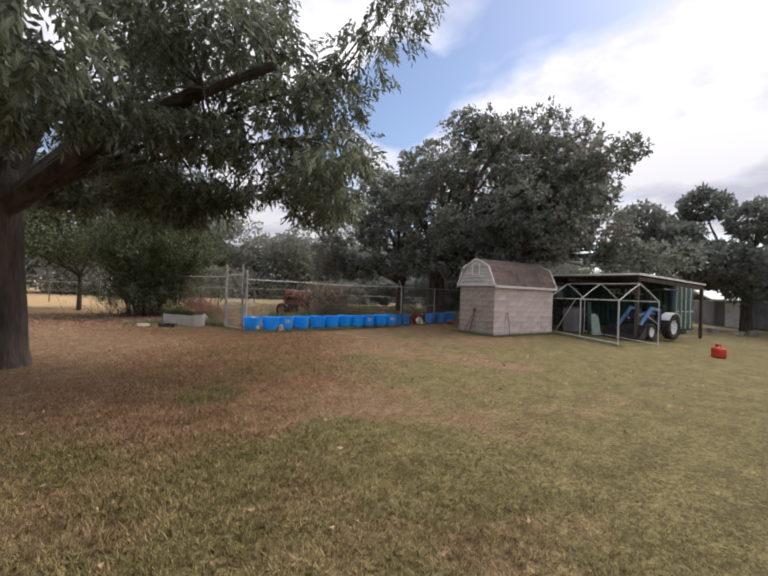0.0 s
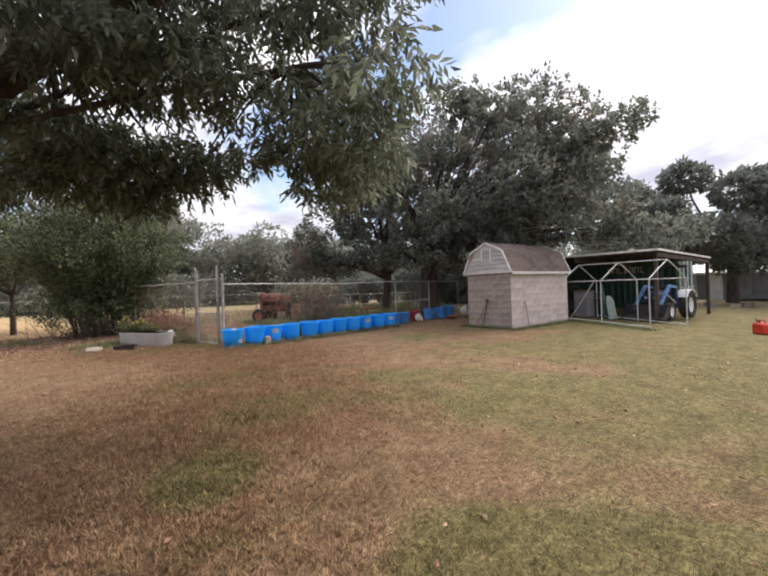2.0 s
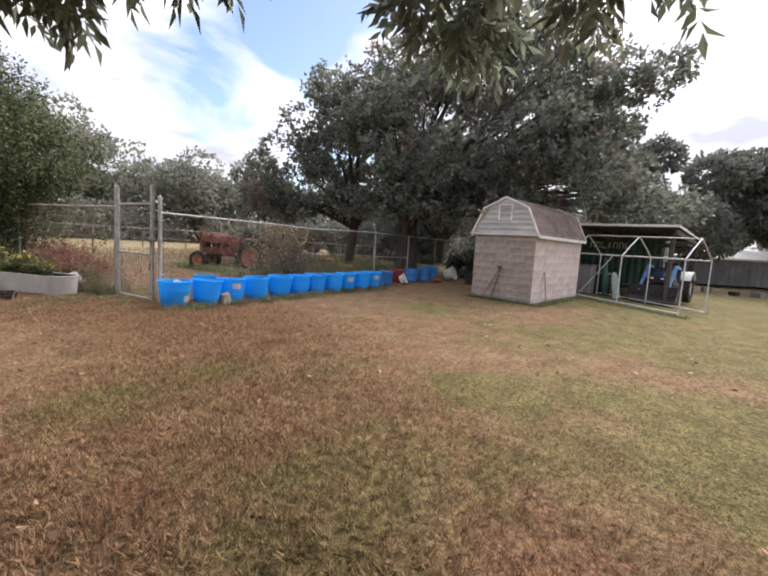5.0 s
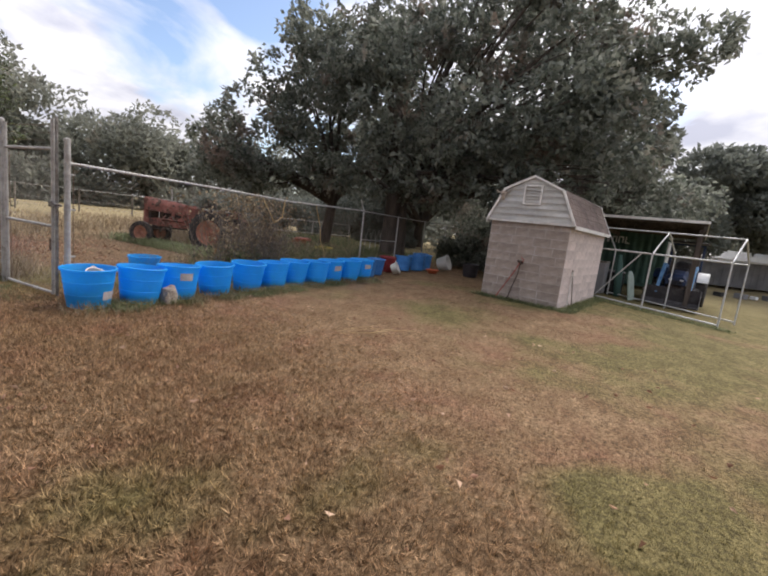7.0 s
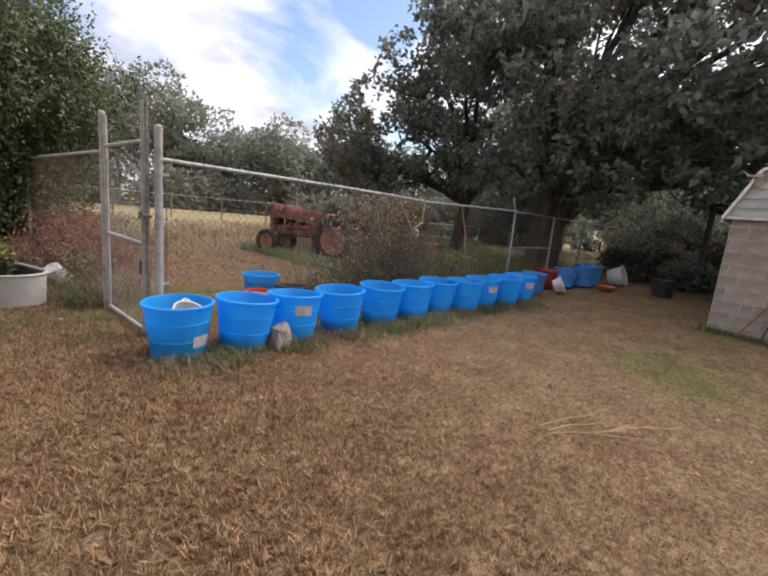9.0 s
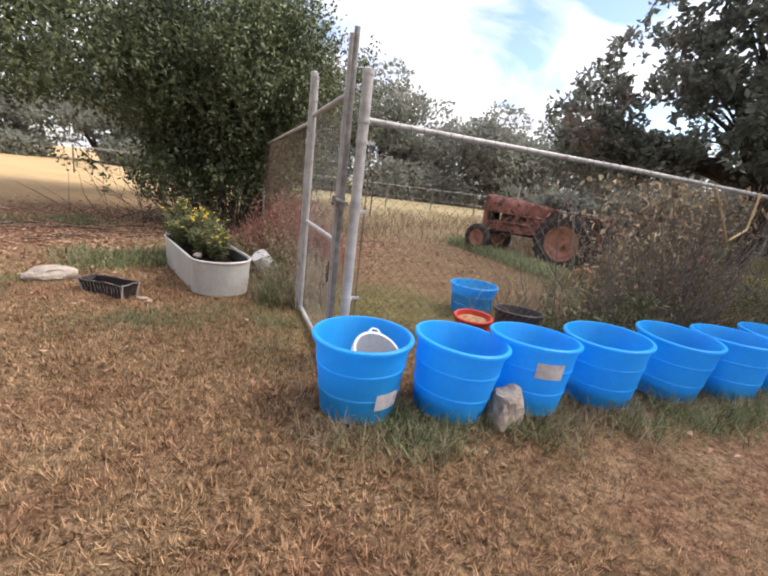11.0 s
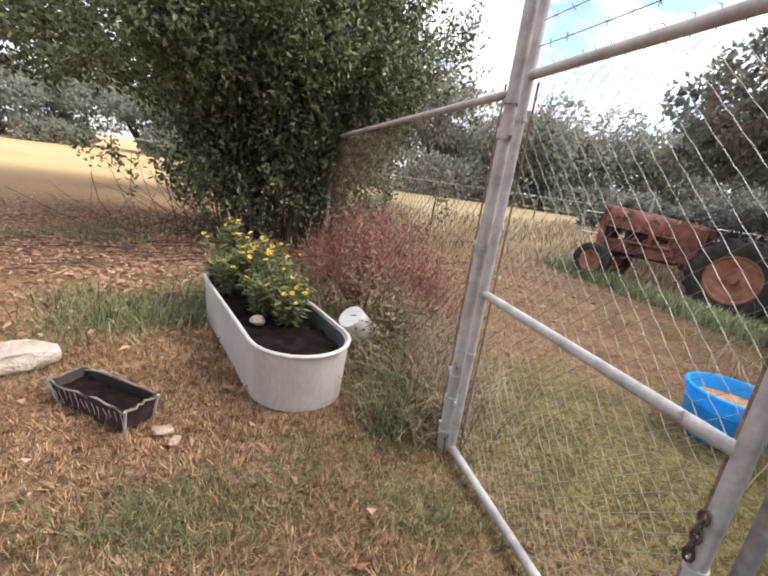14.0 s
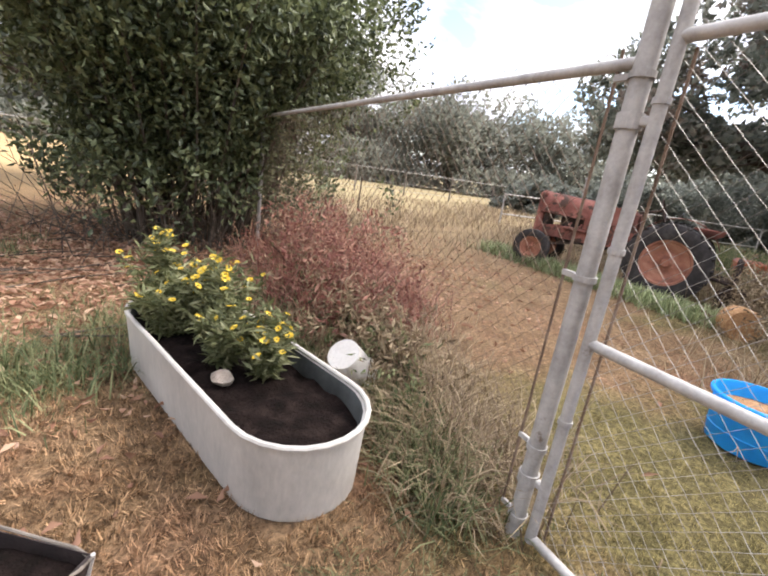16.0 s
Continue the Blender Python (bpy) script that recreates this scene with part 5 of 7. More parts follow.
def tub(label, mat, x, y, r0=0.235, r1=0.298, h=0.51, turn=0, tilt=(0, 0), group="blue tubs along the fence", fill=M_SOIL, fill_at=0.3, paper=None, paper_z=0.35, name="feed_tub", nudge=0.0, inner=None):
    z = float(ground_z(x, y))
    t = thing(name, label, "tub", pose(x, y, z + nudge, tilt[0], tilt[1], turn), group)
    part("shell", MB().lathe(tub_profile(r0, r1, h), 40), mat, t, smooth=True)
    if fill:
        rr = r0 + (r1 - r0) * fill_at - 0.014
        zf = h * fill_at
        mb = MB()
        rings = [(0.0, zf + 0.02), (rr * 0.35, zf + 0.012), (rr * 0.7, zf - 0.004), (rr, zf - 0.012)]
        mb.lathe(rings, 28)
        mb.v = [(a, b, c + 0.012 * noise.noise(Vector((a * 14 + x, b * 14 + y, 0)))) for a, b, c in mb.v]
        mb.f = [f for f in mb.f if len(f) == 4]
        part("fill", mb, fill, t, smooth=True)
    if paper:
        a0, half, zz = radians(paper), 0.33, paper_z
        rad = r0 + (r1 - r0) * (zz / h) + 0.009
        hh = 0.055
        vs, n = [], 9
        for k in range(n):
            a = a0 - half + 2 * half * k / (n - 1)
            for dz in (-hh, hh):
                q = rad + (r1 - r0) * dz / h
                vs.append((q * math.cos(a), q * math.sin(a), zz + dz))
        part("label", MB().add(vs, [(2 * k, 2 * k + 2, 2 * k + 3, 2 * k + 1) for k in range(n - 1)]), M_PAPER, t, "faded paper label")
    return t


TUB = "bright blue plastic feed tub in the row by the fence"
ROW = [(6.78, 13.20), (7.39, 13.10), (8.00, 13.08), (8.70, 13.07), (9.42, 13.05), (10.03, 12.96), (10.66, 12.96), (11.16, 12.76), (11.76, 12.74), (12.36, 12.62), (12.92, 12.58)]
for i, (x, y) in enumerate(ROW):
    lab = {0: "bright blue plastic feed tub holding a white bucket", 2: "bright blue plastic feed tub with a faded paper label", 8: "bright blue plastic feed tub with a faded paper label",
           10: "bright blue plastic feed tub with a faded paper label"}.get(i, TUB)
    tub(lab, M_BLUE, x, y, turn=i * 31, tilt=(random.uniform(-2.5, 2.5), random.uniform(-2.5, 2.5)) if i not in (1, 2) else (4 - i * 1.5, 3), paper_z=0.17 if i == 0 else 0.35, paper={0: -66, 2: -105 - 62, 8: -110 - 248, 10: -115 - 310}.get(i), fill_at=0.26 if i else 0.34)
for x, y, m, lab, s in ((13.5, 12.72, M_BLUEOLD, "faded blue plastic tub", 0.95), (14.15, 12.8, M_BLUEOLD, "faded blue plastic tub", 0.9), (15.1, 12.9, M_DARKRED, "dull red plastic tub", 0.9), (15.9, 12.7, M_BLUEOLD, "faded blue plastic tub", 0.95),
                        (16.5, 12.45, M_BLUEOLD, "faded blue plastic tub", 1.0), (17.15, 12.45, M_BLUEOLD, "faded blue plastic tub", 1.0), (17.6, 12.75, M_BLUEOLD, "faded blue plastic tub", 1.0)):
    tub(lab + " in shade below the oak", m, x, y, 0.22 * s, 0.28 * s, 0.5 * s, turn=x * 50, tilt=(random.uniform(-4, 4), random.uniform(-4, 4)), group="shaded tubs below the oak")
tub("white plastic tub tipped beside the blue ones", M_WHITEP, 18.0, 12.2, 0.22, 0.27, 0.4, tilt=(70, 0), nudge=0.16, fill=None, name="white_tub", group="shaded tubs below the oak")
tub("white plastic basin lying behind the tubs", M_WHITEP, 14.75, 12.55, 0.14, 0.17, 0.2, tilt=(60, 30), nudge=0.13, fill=None, name="white_basin", group="shaded tubs below the oak")
tub("orange and white plastic basin lying on the grass", M_ORANGE, 16.4, 11.85, 0.13, 0.2, 0.13, fill=M_FEED, fill_at=0.5, name="plastic_basin", group="shaded tubs below the oak")
tub("black plastic nursery pot standing near the shed", M_BLACKP, 17.15, 10.8, 0.22, 0.27, 0.42, name="nursery_pot", group="shaded tubs below the oak")

# ---- stock tank planter with flowers ----
def stadium(half, r, n=12):
    pts = []
    for k in range(n + 1):
        a = math.pi * k / n
        pts.append((r * math.cos(a), half + r * math.sin(a)))
    for k in range(n + 1):
        a = math.pi + math.pi * k / n
        pts.append((r * math.cos(a), -half + r * math.sin(a)))
    return pts


def build_planter():
    m = pose(5.71, 16.57, 0.0, 0, 0, 17)
    tank = thing("stock_tank_planter", "weathered grey oval stock tank planted with yellow flowers", "planter", m)
    half, r, h = 0.69, 0.33, 0.385
    rings = [(0.94, 0.0), (0.95, 0.10), (0.955, 0.115), (0.965, 0.22), (0.97, 0.235), (0.99, h - 0.02)]
    mb = MB()
    def loop(s, z, grow=0.0):
        return [(x * s + (grow * (1 if x > 0 else -1) if abs(x) > 1e-6 else 0), y + (s - 1) * 0.3 * (1 if y > 0 else -1), z) for x, y in stadium(half, r)]
    levels = [loop(s, z) for s, z in rings] + [loop(0.93, h - 0.02), loop(0.90, 0.2)]
    n = len(levels[0])
    for lv in levels:
        mb.v.extend(lv)
    for i in range(len(levels) - 1):
        for k in range(n):
            mb.f.append((i * n + k, i * n + (k + 1) % n, (i + 1) * n + (k + 1) % n, (i + 1) * n + k))
    mb.f.append(tuple(range(n - 1, -1, -1)))
    part("wall", mb, M_TANK, tank, smooth=True)
    # second sheet inside the wall, darker grey than the outside
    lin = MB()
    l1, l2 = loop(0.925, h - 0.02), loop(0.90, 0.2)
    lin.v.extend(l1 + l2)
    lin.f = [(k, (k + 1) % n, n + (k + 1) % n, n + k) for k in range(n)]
    part("inner_wall", lin, M_TANKIN, tank, smooth=True)
    rim = MB().tube([(x * 0.985, y, h - 0.008) for x, y in stadium(half, r)] + [(r * 0.985, half, h - 0.008)], 0.014, 8, caps=False)
    part("rim", rim, M_TANK, tank, smooth=True)
    soil = MB()
    xs = np.linspace(-0.295, 0.295, 13)
    ys = np.linspace(-0.97, 0.97, 40)
    grid = {}
    for i, x in enumerate(xs):
        for j, y in enumerate(ys):
            lim = 0.292 * math.sqrt(max(0, 1 - max(0, abs(y) - half) ** 2 / 0.302 ** 2))
            q = max(-lim, min(lim, x))
            grid[i, j] = len(soil.v)
            soil.v.append((q, y, 0.265 + 0.03 * noise.noise(Vector((q * 9, y * 9, 0))) + 0.035 * (y > 0)))
    for i in range(len(xs) - 1):
        for j in range(len(ys) - 1):
            soil.f.append((grid[i, j], grid[i + 1, j], grid[i + 1, j + 1], grid[i, j + 1]))
    part("soil", soil, M_SOIL, tank, "dark damp potting soil", smooth=True)
    # flowers
    inv = m.inverted()
    for px_, py_, hh, rad, cnt in ((-0.08, 0.80, 0.62, 0.27, 22), (0.10, 0.32, 0.58, 0.31, 24), (-0.02, 0.02, 0.40, 0.20, 8), (0.10, -0.22, 0.40, 0.22, 18), (0.14, 0.62, 0.46, 0.24, 10), (-0.16, 0.48, 0.42, 0.20, 7)):
        plant = thing("flower_plant", "bushy plant with small yellow daisy-like flowers in the tank", "flower", m @ Matrix.Translation((px_, py_, 0.27)), "yellow flowers in the stock tank")
        st = MB()
        ends = []
        for k in range(cnt + 6):
            a, q = random.uniform(0, 6.28), random.uniform(0.15, 1)
            e = (rad * q * math.cos(a), rad * q * math.sin(a), hh * random.uniform(0.62, 1.0) * (1.05 - 0.3 * q))
            st.tube([(0.03 * math.cos(a), 0.03 * math.sin(a), -0.02), (e[0] * 0.6, e[1] * 0.6, e[2] * 0.55), e], [0.004, 0.003, 0.002], 4, caps=False)
            ends.append(e)
        part("branching_stem", st, M_FLOWERLEAF, plant)
        nl = 1500
        q = rng.uniform(0.1, 1, nl)
        E = np.array(ends)[rng.integers(0, len(ends), nl)]
        P = E * q[:, None] + rng.normal(size=(nl, 3)) * 0.02
        P[:, 2] = np.maximum(P[:, 2], 0.01)
        D = unit(rng.normal(size=(nl, 3)) * np.array([1, 1, 0.45]) + np.array([0, 0, 0.2]))
        v, f = leaf_arrays(P, D, rng.uniform(0.05, 0.10, nl), rng.uniform(0.013, 0.024, nl))
        soup("foliage", v, f, M_FLOWERLEAF, plant)
        for e in ends[:cnt]:
            fl = MB()
            tilt = Vector((random.gauss(0, 0.35) - 0.15, random.gauss(0, 0.35) - 0.35, 1)).normalized()
            q = tilt.to_track_quat("Z", "Y").to_matrix().to_4x4()
            T = Matrix.Translation((e[0], e[1], e[2] + 0.006)) @ q
            s = random.uniform(0.019, 0.031)
            for j in range(9):
                a = j * 2 * math.pi / 9
                R = T @ Matrix.Rotation(a, 4, "Z")
                fl.add([(0.004, 0, 0.002), (s * 0.6, s * 0.3, 0.006), (s, 0, 0.003), (s * 0.6, -s * 0.3, 0.006)], [(0, 1, 2, 3)], R)
            part("blossom", fl, M_YELLOW, plant, "small yellow blossom")
    st = MB().lathe([(0, 0), (0.05, 0.005), (0.06, 0.03), (0.035, 0.055), (0, 0.06)], 9)
    st.v = [(x * (1 + 0.3 * noise.noise(Vector((x * 20, y * 20, z * 20)))), y * 1.2, z) for x, y, z in st.v]
    rock = part("stone", st, M_STONE, None)
    rock.matrix_basis = m @ Matrix.Translation((-0.12, -0.18, 0.27))
    tagged(rock, "small pale stone lying on the planter soil", "stone")


build_planter()


def bucket(name, label, m, r0, r1, h, mat, handle=False, ears=False):
    b = thing(name, label, "bucket", m)
    part("shell", MB().lathe([(0, 0), (r0, 0), (r1 - 0.004, h - 0.06), (r1 + 0.006, h - 0.058), (r1 + 0.006, h - 0.045), (r1, h - 0.044), (r1 + 0.002, h - 0.012), (r1 + 0.010, h - 0.01), (r1 + 0.010, h), (r1 - 0.006, h), (r0 - 0.008, 0.008), (0, 0.008)], 32), mat, b, smooth=True)
    if handle:
        part("handle", MB().tube([(r1 * math.cos(a), 0.02 - 0.1 * math.sin(a), h - 0.03 - 0.24 * math.sin(a) * 0.6) for a in np.linspace(0, math.pi, 11)], 0.003, 6), M_WIRE, b)
    if ears:
        part("ear", MB().tube([(0.035 * math.cos(a), r1 + 0.008 + 0.035 * math.sin(a), h - 0.012) for a in np.linspace(0, math.pi, 9)], 0.008, 6), mat, b, smooth=True)
    return b


bucket("white_bucket", "white plastic bucket tipped over beside the stock tank", Matrix.Translation((6.36, 16.42, 0.33)) @ Vector((0.62, 0.30, -0.80)).to_track_quat('Z', 'Y').to_matrix().to_4x4(), 0.105, 0.135, 0.30, M_WHITEP, handle=True)
bucket("white_bucket", "dirty white plastic bucket lying tilted in the blue tub", pose(6.80, 13.23, 0.20, 33, 12, 0), 0.125, 0.155, 0.26, M_WHITEP, ears=True)


def build_trough():
    m = pose(4.86, 15.70, -0.015, 1.5, -2, -38)
    t = thing("planter_box", "long black plastic planter box with dark soil on the lawn", "planter", m)
    L, W, h = 0.60, 0.19, 0.15
    def ring(s, z):
        return [(-L / 2 * s, -W / 2 * s, z), (L / 2 * s, -W / 2 * s, z), (L / 2 * s, W / 2 * s, z), (-L / 2 * s, W / 2 * s, z)]
    mb = MB()
    lv = [ring(0.86, 0.0), ring(1.0, h), ring(0.96, h), ring(0.84, 0.03)]
    for q in lv:
        mb.v.extend(q)
    for i in range(3):
        for k in range(4):
            mb.f.append((i * 4 + k, i * 4 + (k + 1) % 4, i * 4 + 4 + (k + 1) % 4, i * 4 + 4 + k))
    mb.f.append((3, 2, 1, 0))
    part("box", mb, M_BROWNP, t)
    rim = MB()
    for a, b in zip(ring(1.0, h), ring(1.0, h)[1:] + ring(1.0, h)[:1]):
        a, b = Vector(a), Vector(b)
        rim.tube([a.lerp(b, q) + Vector((random.gauss(0, 0.006), random.gauss(0, 0.006), random.gauss(-0.004, 0.009))) for q in np.linspace(0, 1, 9)], 0.006, 6)
    part("rim", rim, M_PLANK, t, "grey worn rim")
    for x in np.linspace(-L / 2 * 0.88, L / 2 * 0.88, 13):
        for s in (-1, 1):
            k = 1 + 0.06 * random.random()
            part("scroll", MB().tube([(x + random.gauss(0, 0.015), s * W / 2 * 0.90, random.uniform(0.02, 0.06)), (x + 0.02 * random.random(), s * W / 2 * 0.965, 0.08), (x, s * (W / 2 + 0.002), random.uniform(0.10, 0.14))], 0.0022, 5), M_GALV, t)
    for s in (-1, 1):
        for q in (-1, 1):
            part("corner_rib", MB().tube([(q * L / 2 * 0.87, s * W / 2 * 0.87, 0.0), (q * L / 2, s * W / 2, h)], 0.008, 6), M_GALV, t)
    so = MB()
    g = 10
    for i in range(g + 1):
        for j in range(5):
            x, y = (i / g - 0.5) * L * 0.90, (j / 4 - 0.5) * W * 0.88
            so.v.append((x, y, 0.10 + 0.025 * noise.noise(Vector((x * 12, y * 12, 3)))))
    so.f = [(i * 5 + j, i * 5 + 5 + j, i * 5 + 6 + j, i * 5 + 1 + j) for i in range(g) for j in range(4)]
    part("soil", so, M_SOIL, t)


build_trough()


def boulder(name, label, x, y, size, turn=0, mat=M_STONE, seed=0.0):
    bm = bmesh.new()
    bmesh.ops.create_icosphere(bm, subdivisions=3, radius=0.5)
    for v in bm.verts:
        c = v.co.copy()
        k = 1 + 0.35 * noise.noise(c * 2.2 + Vector((seed, 0, 0))) + 0.12 * noise.noise(c * 7 + Vector((seed, 3, 0)))
        c = Vector([math.copysign(abs(q) ** 0.75 * 0.5 ** 0.25, q) for q in c]) * k
        v.co = Vector((c.x * size[0], c.y * size[1], c.z * size[2]))
    me = bpy.data.meshes.new(name)
    bm.to_mesh(me); bm.free()
    me.materials.append(mat)
    ob = new(name, me)
    ob.matrix_basis = pose(x, y, float(ground_z(x, y)) + size[2] * 0.36, 0, 0, turn)
    return tagged(ob, label, "stone")


boulder("stone_slab", "pale flat limestone slab lying on the grass", 4.20, 16.22, (0.46, 0.26, 0.15), 32, seed=2)
boulder("rock", "pale pinkish rock wedged between two blue tubs", 7.69, 12.88, (0.25, 0.2, 0.27), 20, seed=5)
boulder("rock", "pale grey rock beside the old tractor", 12.2, 16.5, (0.35, 0.3, 0.3), 10, seed=12)
boulder("rock", "tan rock lying at the edge of the weeds", 11.9, 15.0, (0.5, 0.36, 0.36), 130, seed=15)
boulder("rock", "small tan stone beside the planter box", 5.20, 15.45, (0.10, 0.07, 0.04), 15, M_TANSTONE, seed=21)
boulder("rock", "small tan stone beside the planter box", 5.27, 15.36, (0.08, 0.05, 0.035), 75, M_TANSTONE, seed=25)

# inside the pen
tub("blue plastic tub with leftover feed standing in the pen", M_BLUE, 8.82, 15.12, 0.235, 0.275, 0.36, fill=M_FEED, fill_at=0.74, name="feed_tub", group="tubs inside the pen")
tub("red plastic bucket filled with pale feed", M_REDP, 8.12, 14.02, 0.135, 0.165, 0.34, fill=M_FEED, fill_at=0.90, name="feed_bucket", group="tubs inside the pen", tilt=(3, -2))
tub("black plastic pot standing in the weeds", M_BLACKP, 8.62, 14.02, 0.185, 0.225, 0.38, fill=M_SOIL, fill_at=0.5, name="plant_pot", group="tubs inside the pen", tilt=(-3, 3))


def straw(x0, y0, x1, y1, k):
    s = thing("straw_stalk", "long dry pale straw stalk lying on the lawn", "straw", group="straw on the lawn")
    for j in range(k):
        a, b = Vector((x0, y0, 0.03)), Vector((x1 + random.gauss(0, 0.12), y1 + random.gauss(0, 0.12), 0.035 + 0.012 * j))
        a = a.lerp(b, random.uniform(0, 0.25))
        pts = [a.lerp(b, t) + Vector((random.gauss(0, 0.015), random.gauss(0, 0.015), 0.02 * math.sin(t * 3.1))) for t in np.linspace(0, 1, 6)]
        part("stalk", MB().tube(pts, [0.0035, 0.0035, 0.003, 0.003, 0.002, 0.0015], 5), M_STRAW, s)


straw(8.04, 10.34, 8.75, 9.75, 3)
straw(8.35, 10.05, 9.15, 9.55, 2)


# ---- old tractor in the pen ----
def tyre(r, w, n=40):
    mb = MB()
    prof = [(r * 0.60, -w * 0.42), (r * 0.72, -w * 0.5), (r * 0.90, -w * 0.48), (r * 0.985, -w * 0.36), (r, 0), (r * 0.985, w * 0.36), (r * 0.90, w * 0.48), (r * 0.72, w * 0.5), (r * 0.60, w * 0.42)]
    mb.lathe(prof, n, closed=True)
    return mb


def rim_mesh(r, w):
    return MB().lathe([(0.0, w * 0.10), (r * 0.22, w * 0.10), (r * 0.24, w * 0.02), (r * 0.42, -w * 0.02), (r * 0.60, w * 0.02), (r * 0.72, w * 0.20), (r * 0.88, w * 0.26), (r * 0.93, w * 0.46), (r, w * 0.46),
                       (r, -w * 0.46), (r * 0.9, -w * 0.46), (r * 0.85, -w * 0.1), (0.0, -w * 0.1)], 28)


def wheel(parent, x, y, z, r, w, side, rim_mat, tyre_mat, lug=0.0, rim_label="", name="wheel", rimr=0.6):
    m = Matrix.Translation((x, y, z)) @ Matrix.Rotation(radians(90 * side), 4, "Y")
    wh = part(name, tyre(r, w), tyre_mat, parent, "cracked black tyre", smooth=True, at=m)
    if lug:
        bar = mesh_of("tread_lug", MB().box((lug * 2, 0.045, w * 0.56), bevel=0.006), tyre_mat)
        for k in range(20):
            for s in (-1, 1):
                ob = new("tread_lug", bar)
                ob.parent = wh
                a = 2 * math.pi * (k + (0.25 if s > 0 else -0.25)) / 20
                ob.matrix_basis = Matrix.Rotation(a, 4, "Z") @ Matrix.Translation((r * 0.985, 0, s * w * 0.24)) @ Matrix.Rotation(radians(s * 38), 4, "X")
    part("rim", rim_mesh(r * rimr, w * 0.8), rim_mat, wh, rim_label, smooth=True)
    hub = MB().lathe([(0, w * 0.30), (r * 0.10, w * 0.29), (r * 0.12, w * 0.05)], 16)
    for k in range(6):
        a = k * math.pi / 3
        hub.lathe([(0, w * 0.14), (0.016, w * 0.14), (0.016, 0)], 6, Matrix.Translation((r * 0.2 * math.cos(a), r * 0.2 * math.sin(a), 0)))
    part("hub", hub, rim_mat, wh)
    return wh


def build_old_tractor():
    bx, by = 13.28, 18.06
    t = thing("old_tractor", "rusty faded red vintage farm tractor parked in the pen", "tractor", pose(bx, by, 0.03, 0, 0, 22))
    R, rf = 0.63, 0.36
    for s in (-1, 1):
        wheel(t, s * 0.62, 0, R - 0.03, R, 0.30, s, M_RUSTRIM, M_RUBBER, 0.022, "rusty orange wheel rim")
        wheel(t, s * 0.50, 2.26, rf - 0.01, rf, 0.15, s, M_RUSTRIM, M_RUBBER, 0.0, "rusty orange wheel rim")
        fender = MB()
        for a0 in range(10):
            a = radians(20 + a0 * 14)
            a2 = radians(20 + (a0 + 1) * 14)
            rr = R + 0.05
            vs = []
            for aa in (a, a2):
                for x in (s * 0.45, s * 0.80):
                    for q in (0, 0.012):
                        vs.append((x, (rr + q) * math.cos(aa) * 1.0, R + (rr + q) * math.sin(aa)))
            fender.add(vs, [(1, 3, 7, 5), (0, 4, 6, 2), (0, 1, 5, 4), (2, 6, 7, 3)])
        if s > 0:
            part("fender", fender, M_RUST, t, smooth=True)
    part("rear_axle", MB().tube([(-0.6, 0, 0.62), (0.6, 0, 0.62)], 0.085, 12), M_IRON, t, smooth=True)
    part("front_axle", MB().box((1.0, 0.09, 0.08), at=(0, 2.26, 0.50), bevel=0.012), M_IRON, t)
    for s in (-1, 1):
        part("spindle", MB().tube([(s * 0.42, 2.26, 0.55), (s * 0.44, 2.26, 0.34)], 0.03, 8), M_IRON, t)
        part("tie_rod", MB().tube([(s * 0.42, 2.20, 0.42), (s * 0.12, 1.1, 0.66)], 0.014, 6), M_IRON, t)
    part("transmission", MB().box((0.34, 1.15, 0.42), at=(0, 0.35, 0.72), bevel=0.05), M_RUST, t)
    part("gearbox", MB().box((0.52, 0.46, 0.5), at=(0, 0.0, 0.72), bevel=0.07), M_RUST, t)
    part("engine", MB().box((0.30, 0.95, 0.50), at=(0, 1.45, 0.80), bevel=0.03), M_IRON, t)
    eng = MB()
    for k in range(4):
        eng.tube([(-0.15, 1.12 + k * 0.2, 0.92), (-0.24, 1.12 + k * 0.2, 0.88), (-0.25, 1.12 + k * 0.2, 0.80)], 0.026, 7)
    eng.tube([(-0.25, 1.05, 0.82), (-0.25, 1.80, 0.82)], 0.035, 8)
    eng.lathe([(0, 0), (0.09, 0), (0.09, 0.06), (0, 0.06)], 14, Matrix.Translation((-0.17, 1.25, 0.68)) @ Matrix.Rotation(radians(-90), 4, "Y"))
    part("manifold", eng, M_RUST, t, smooth=True)
    hood = MB()
    prof = [(-0.235, 1.06), (-0.235, 1.24), (-0.215, 1.35), (-0.13, 1.43), (0, 1.46), (0.13, 1.43), (0.215, 1.35), (0.235, 1.24), (0.235, 1.06), (0.22, 1.06), (0.2, 1.33), (0, 1.43), (-0.2, 1.33), (-0.22, 1.06)]
    vs = [(x * sc, y, z * zs) for y, sc, zs in ((0.86, 0.80, 0.90), (1.5, 0.96, 0.965), (2.30, 1.0, 1.0)) for x, z in prof]
    n = len(prof)
    fs = [(i * n + k, i * n + (k + 1) % n, (i + 1) * n + (k + 1) % n, (i + 1) * n + k) for i in range(2) for k in range(n)]
    fs += [tuple(range(n - 1, -1, -1)), tuple(range(2 * n, 3 * n))]
    hood.add(vs, fs)
    part("hood", hood, M_RUST, t, "rusty faded red hood", smooth=True)
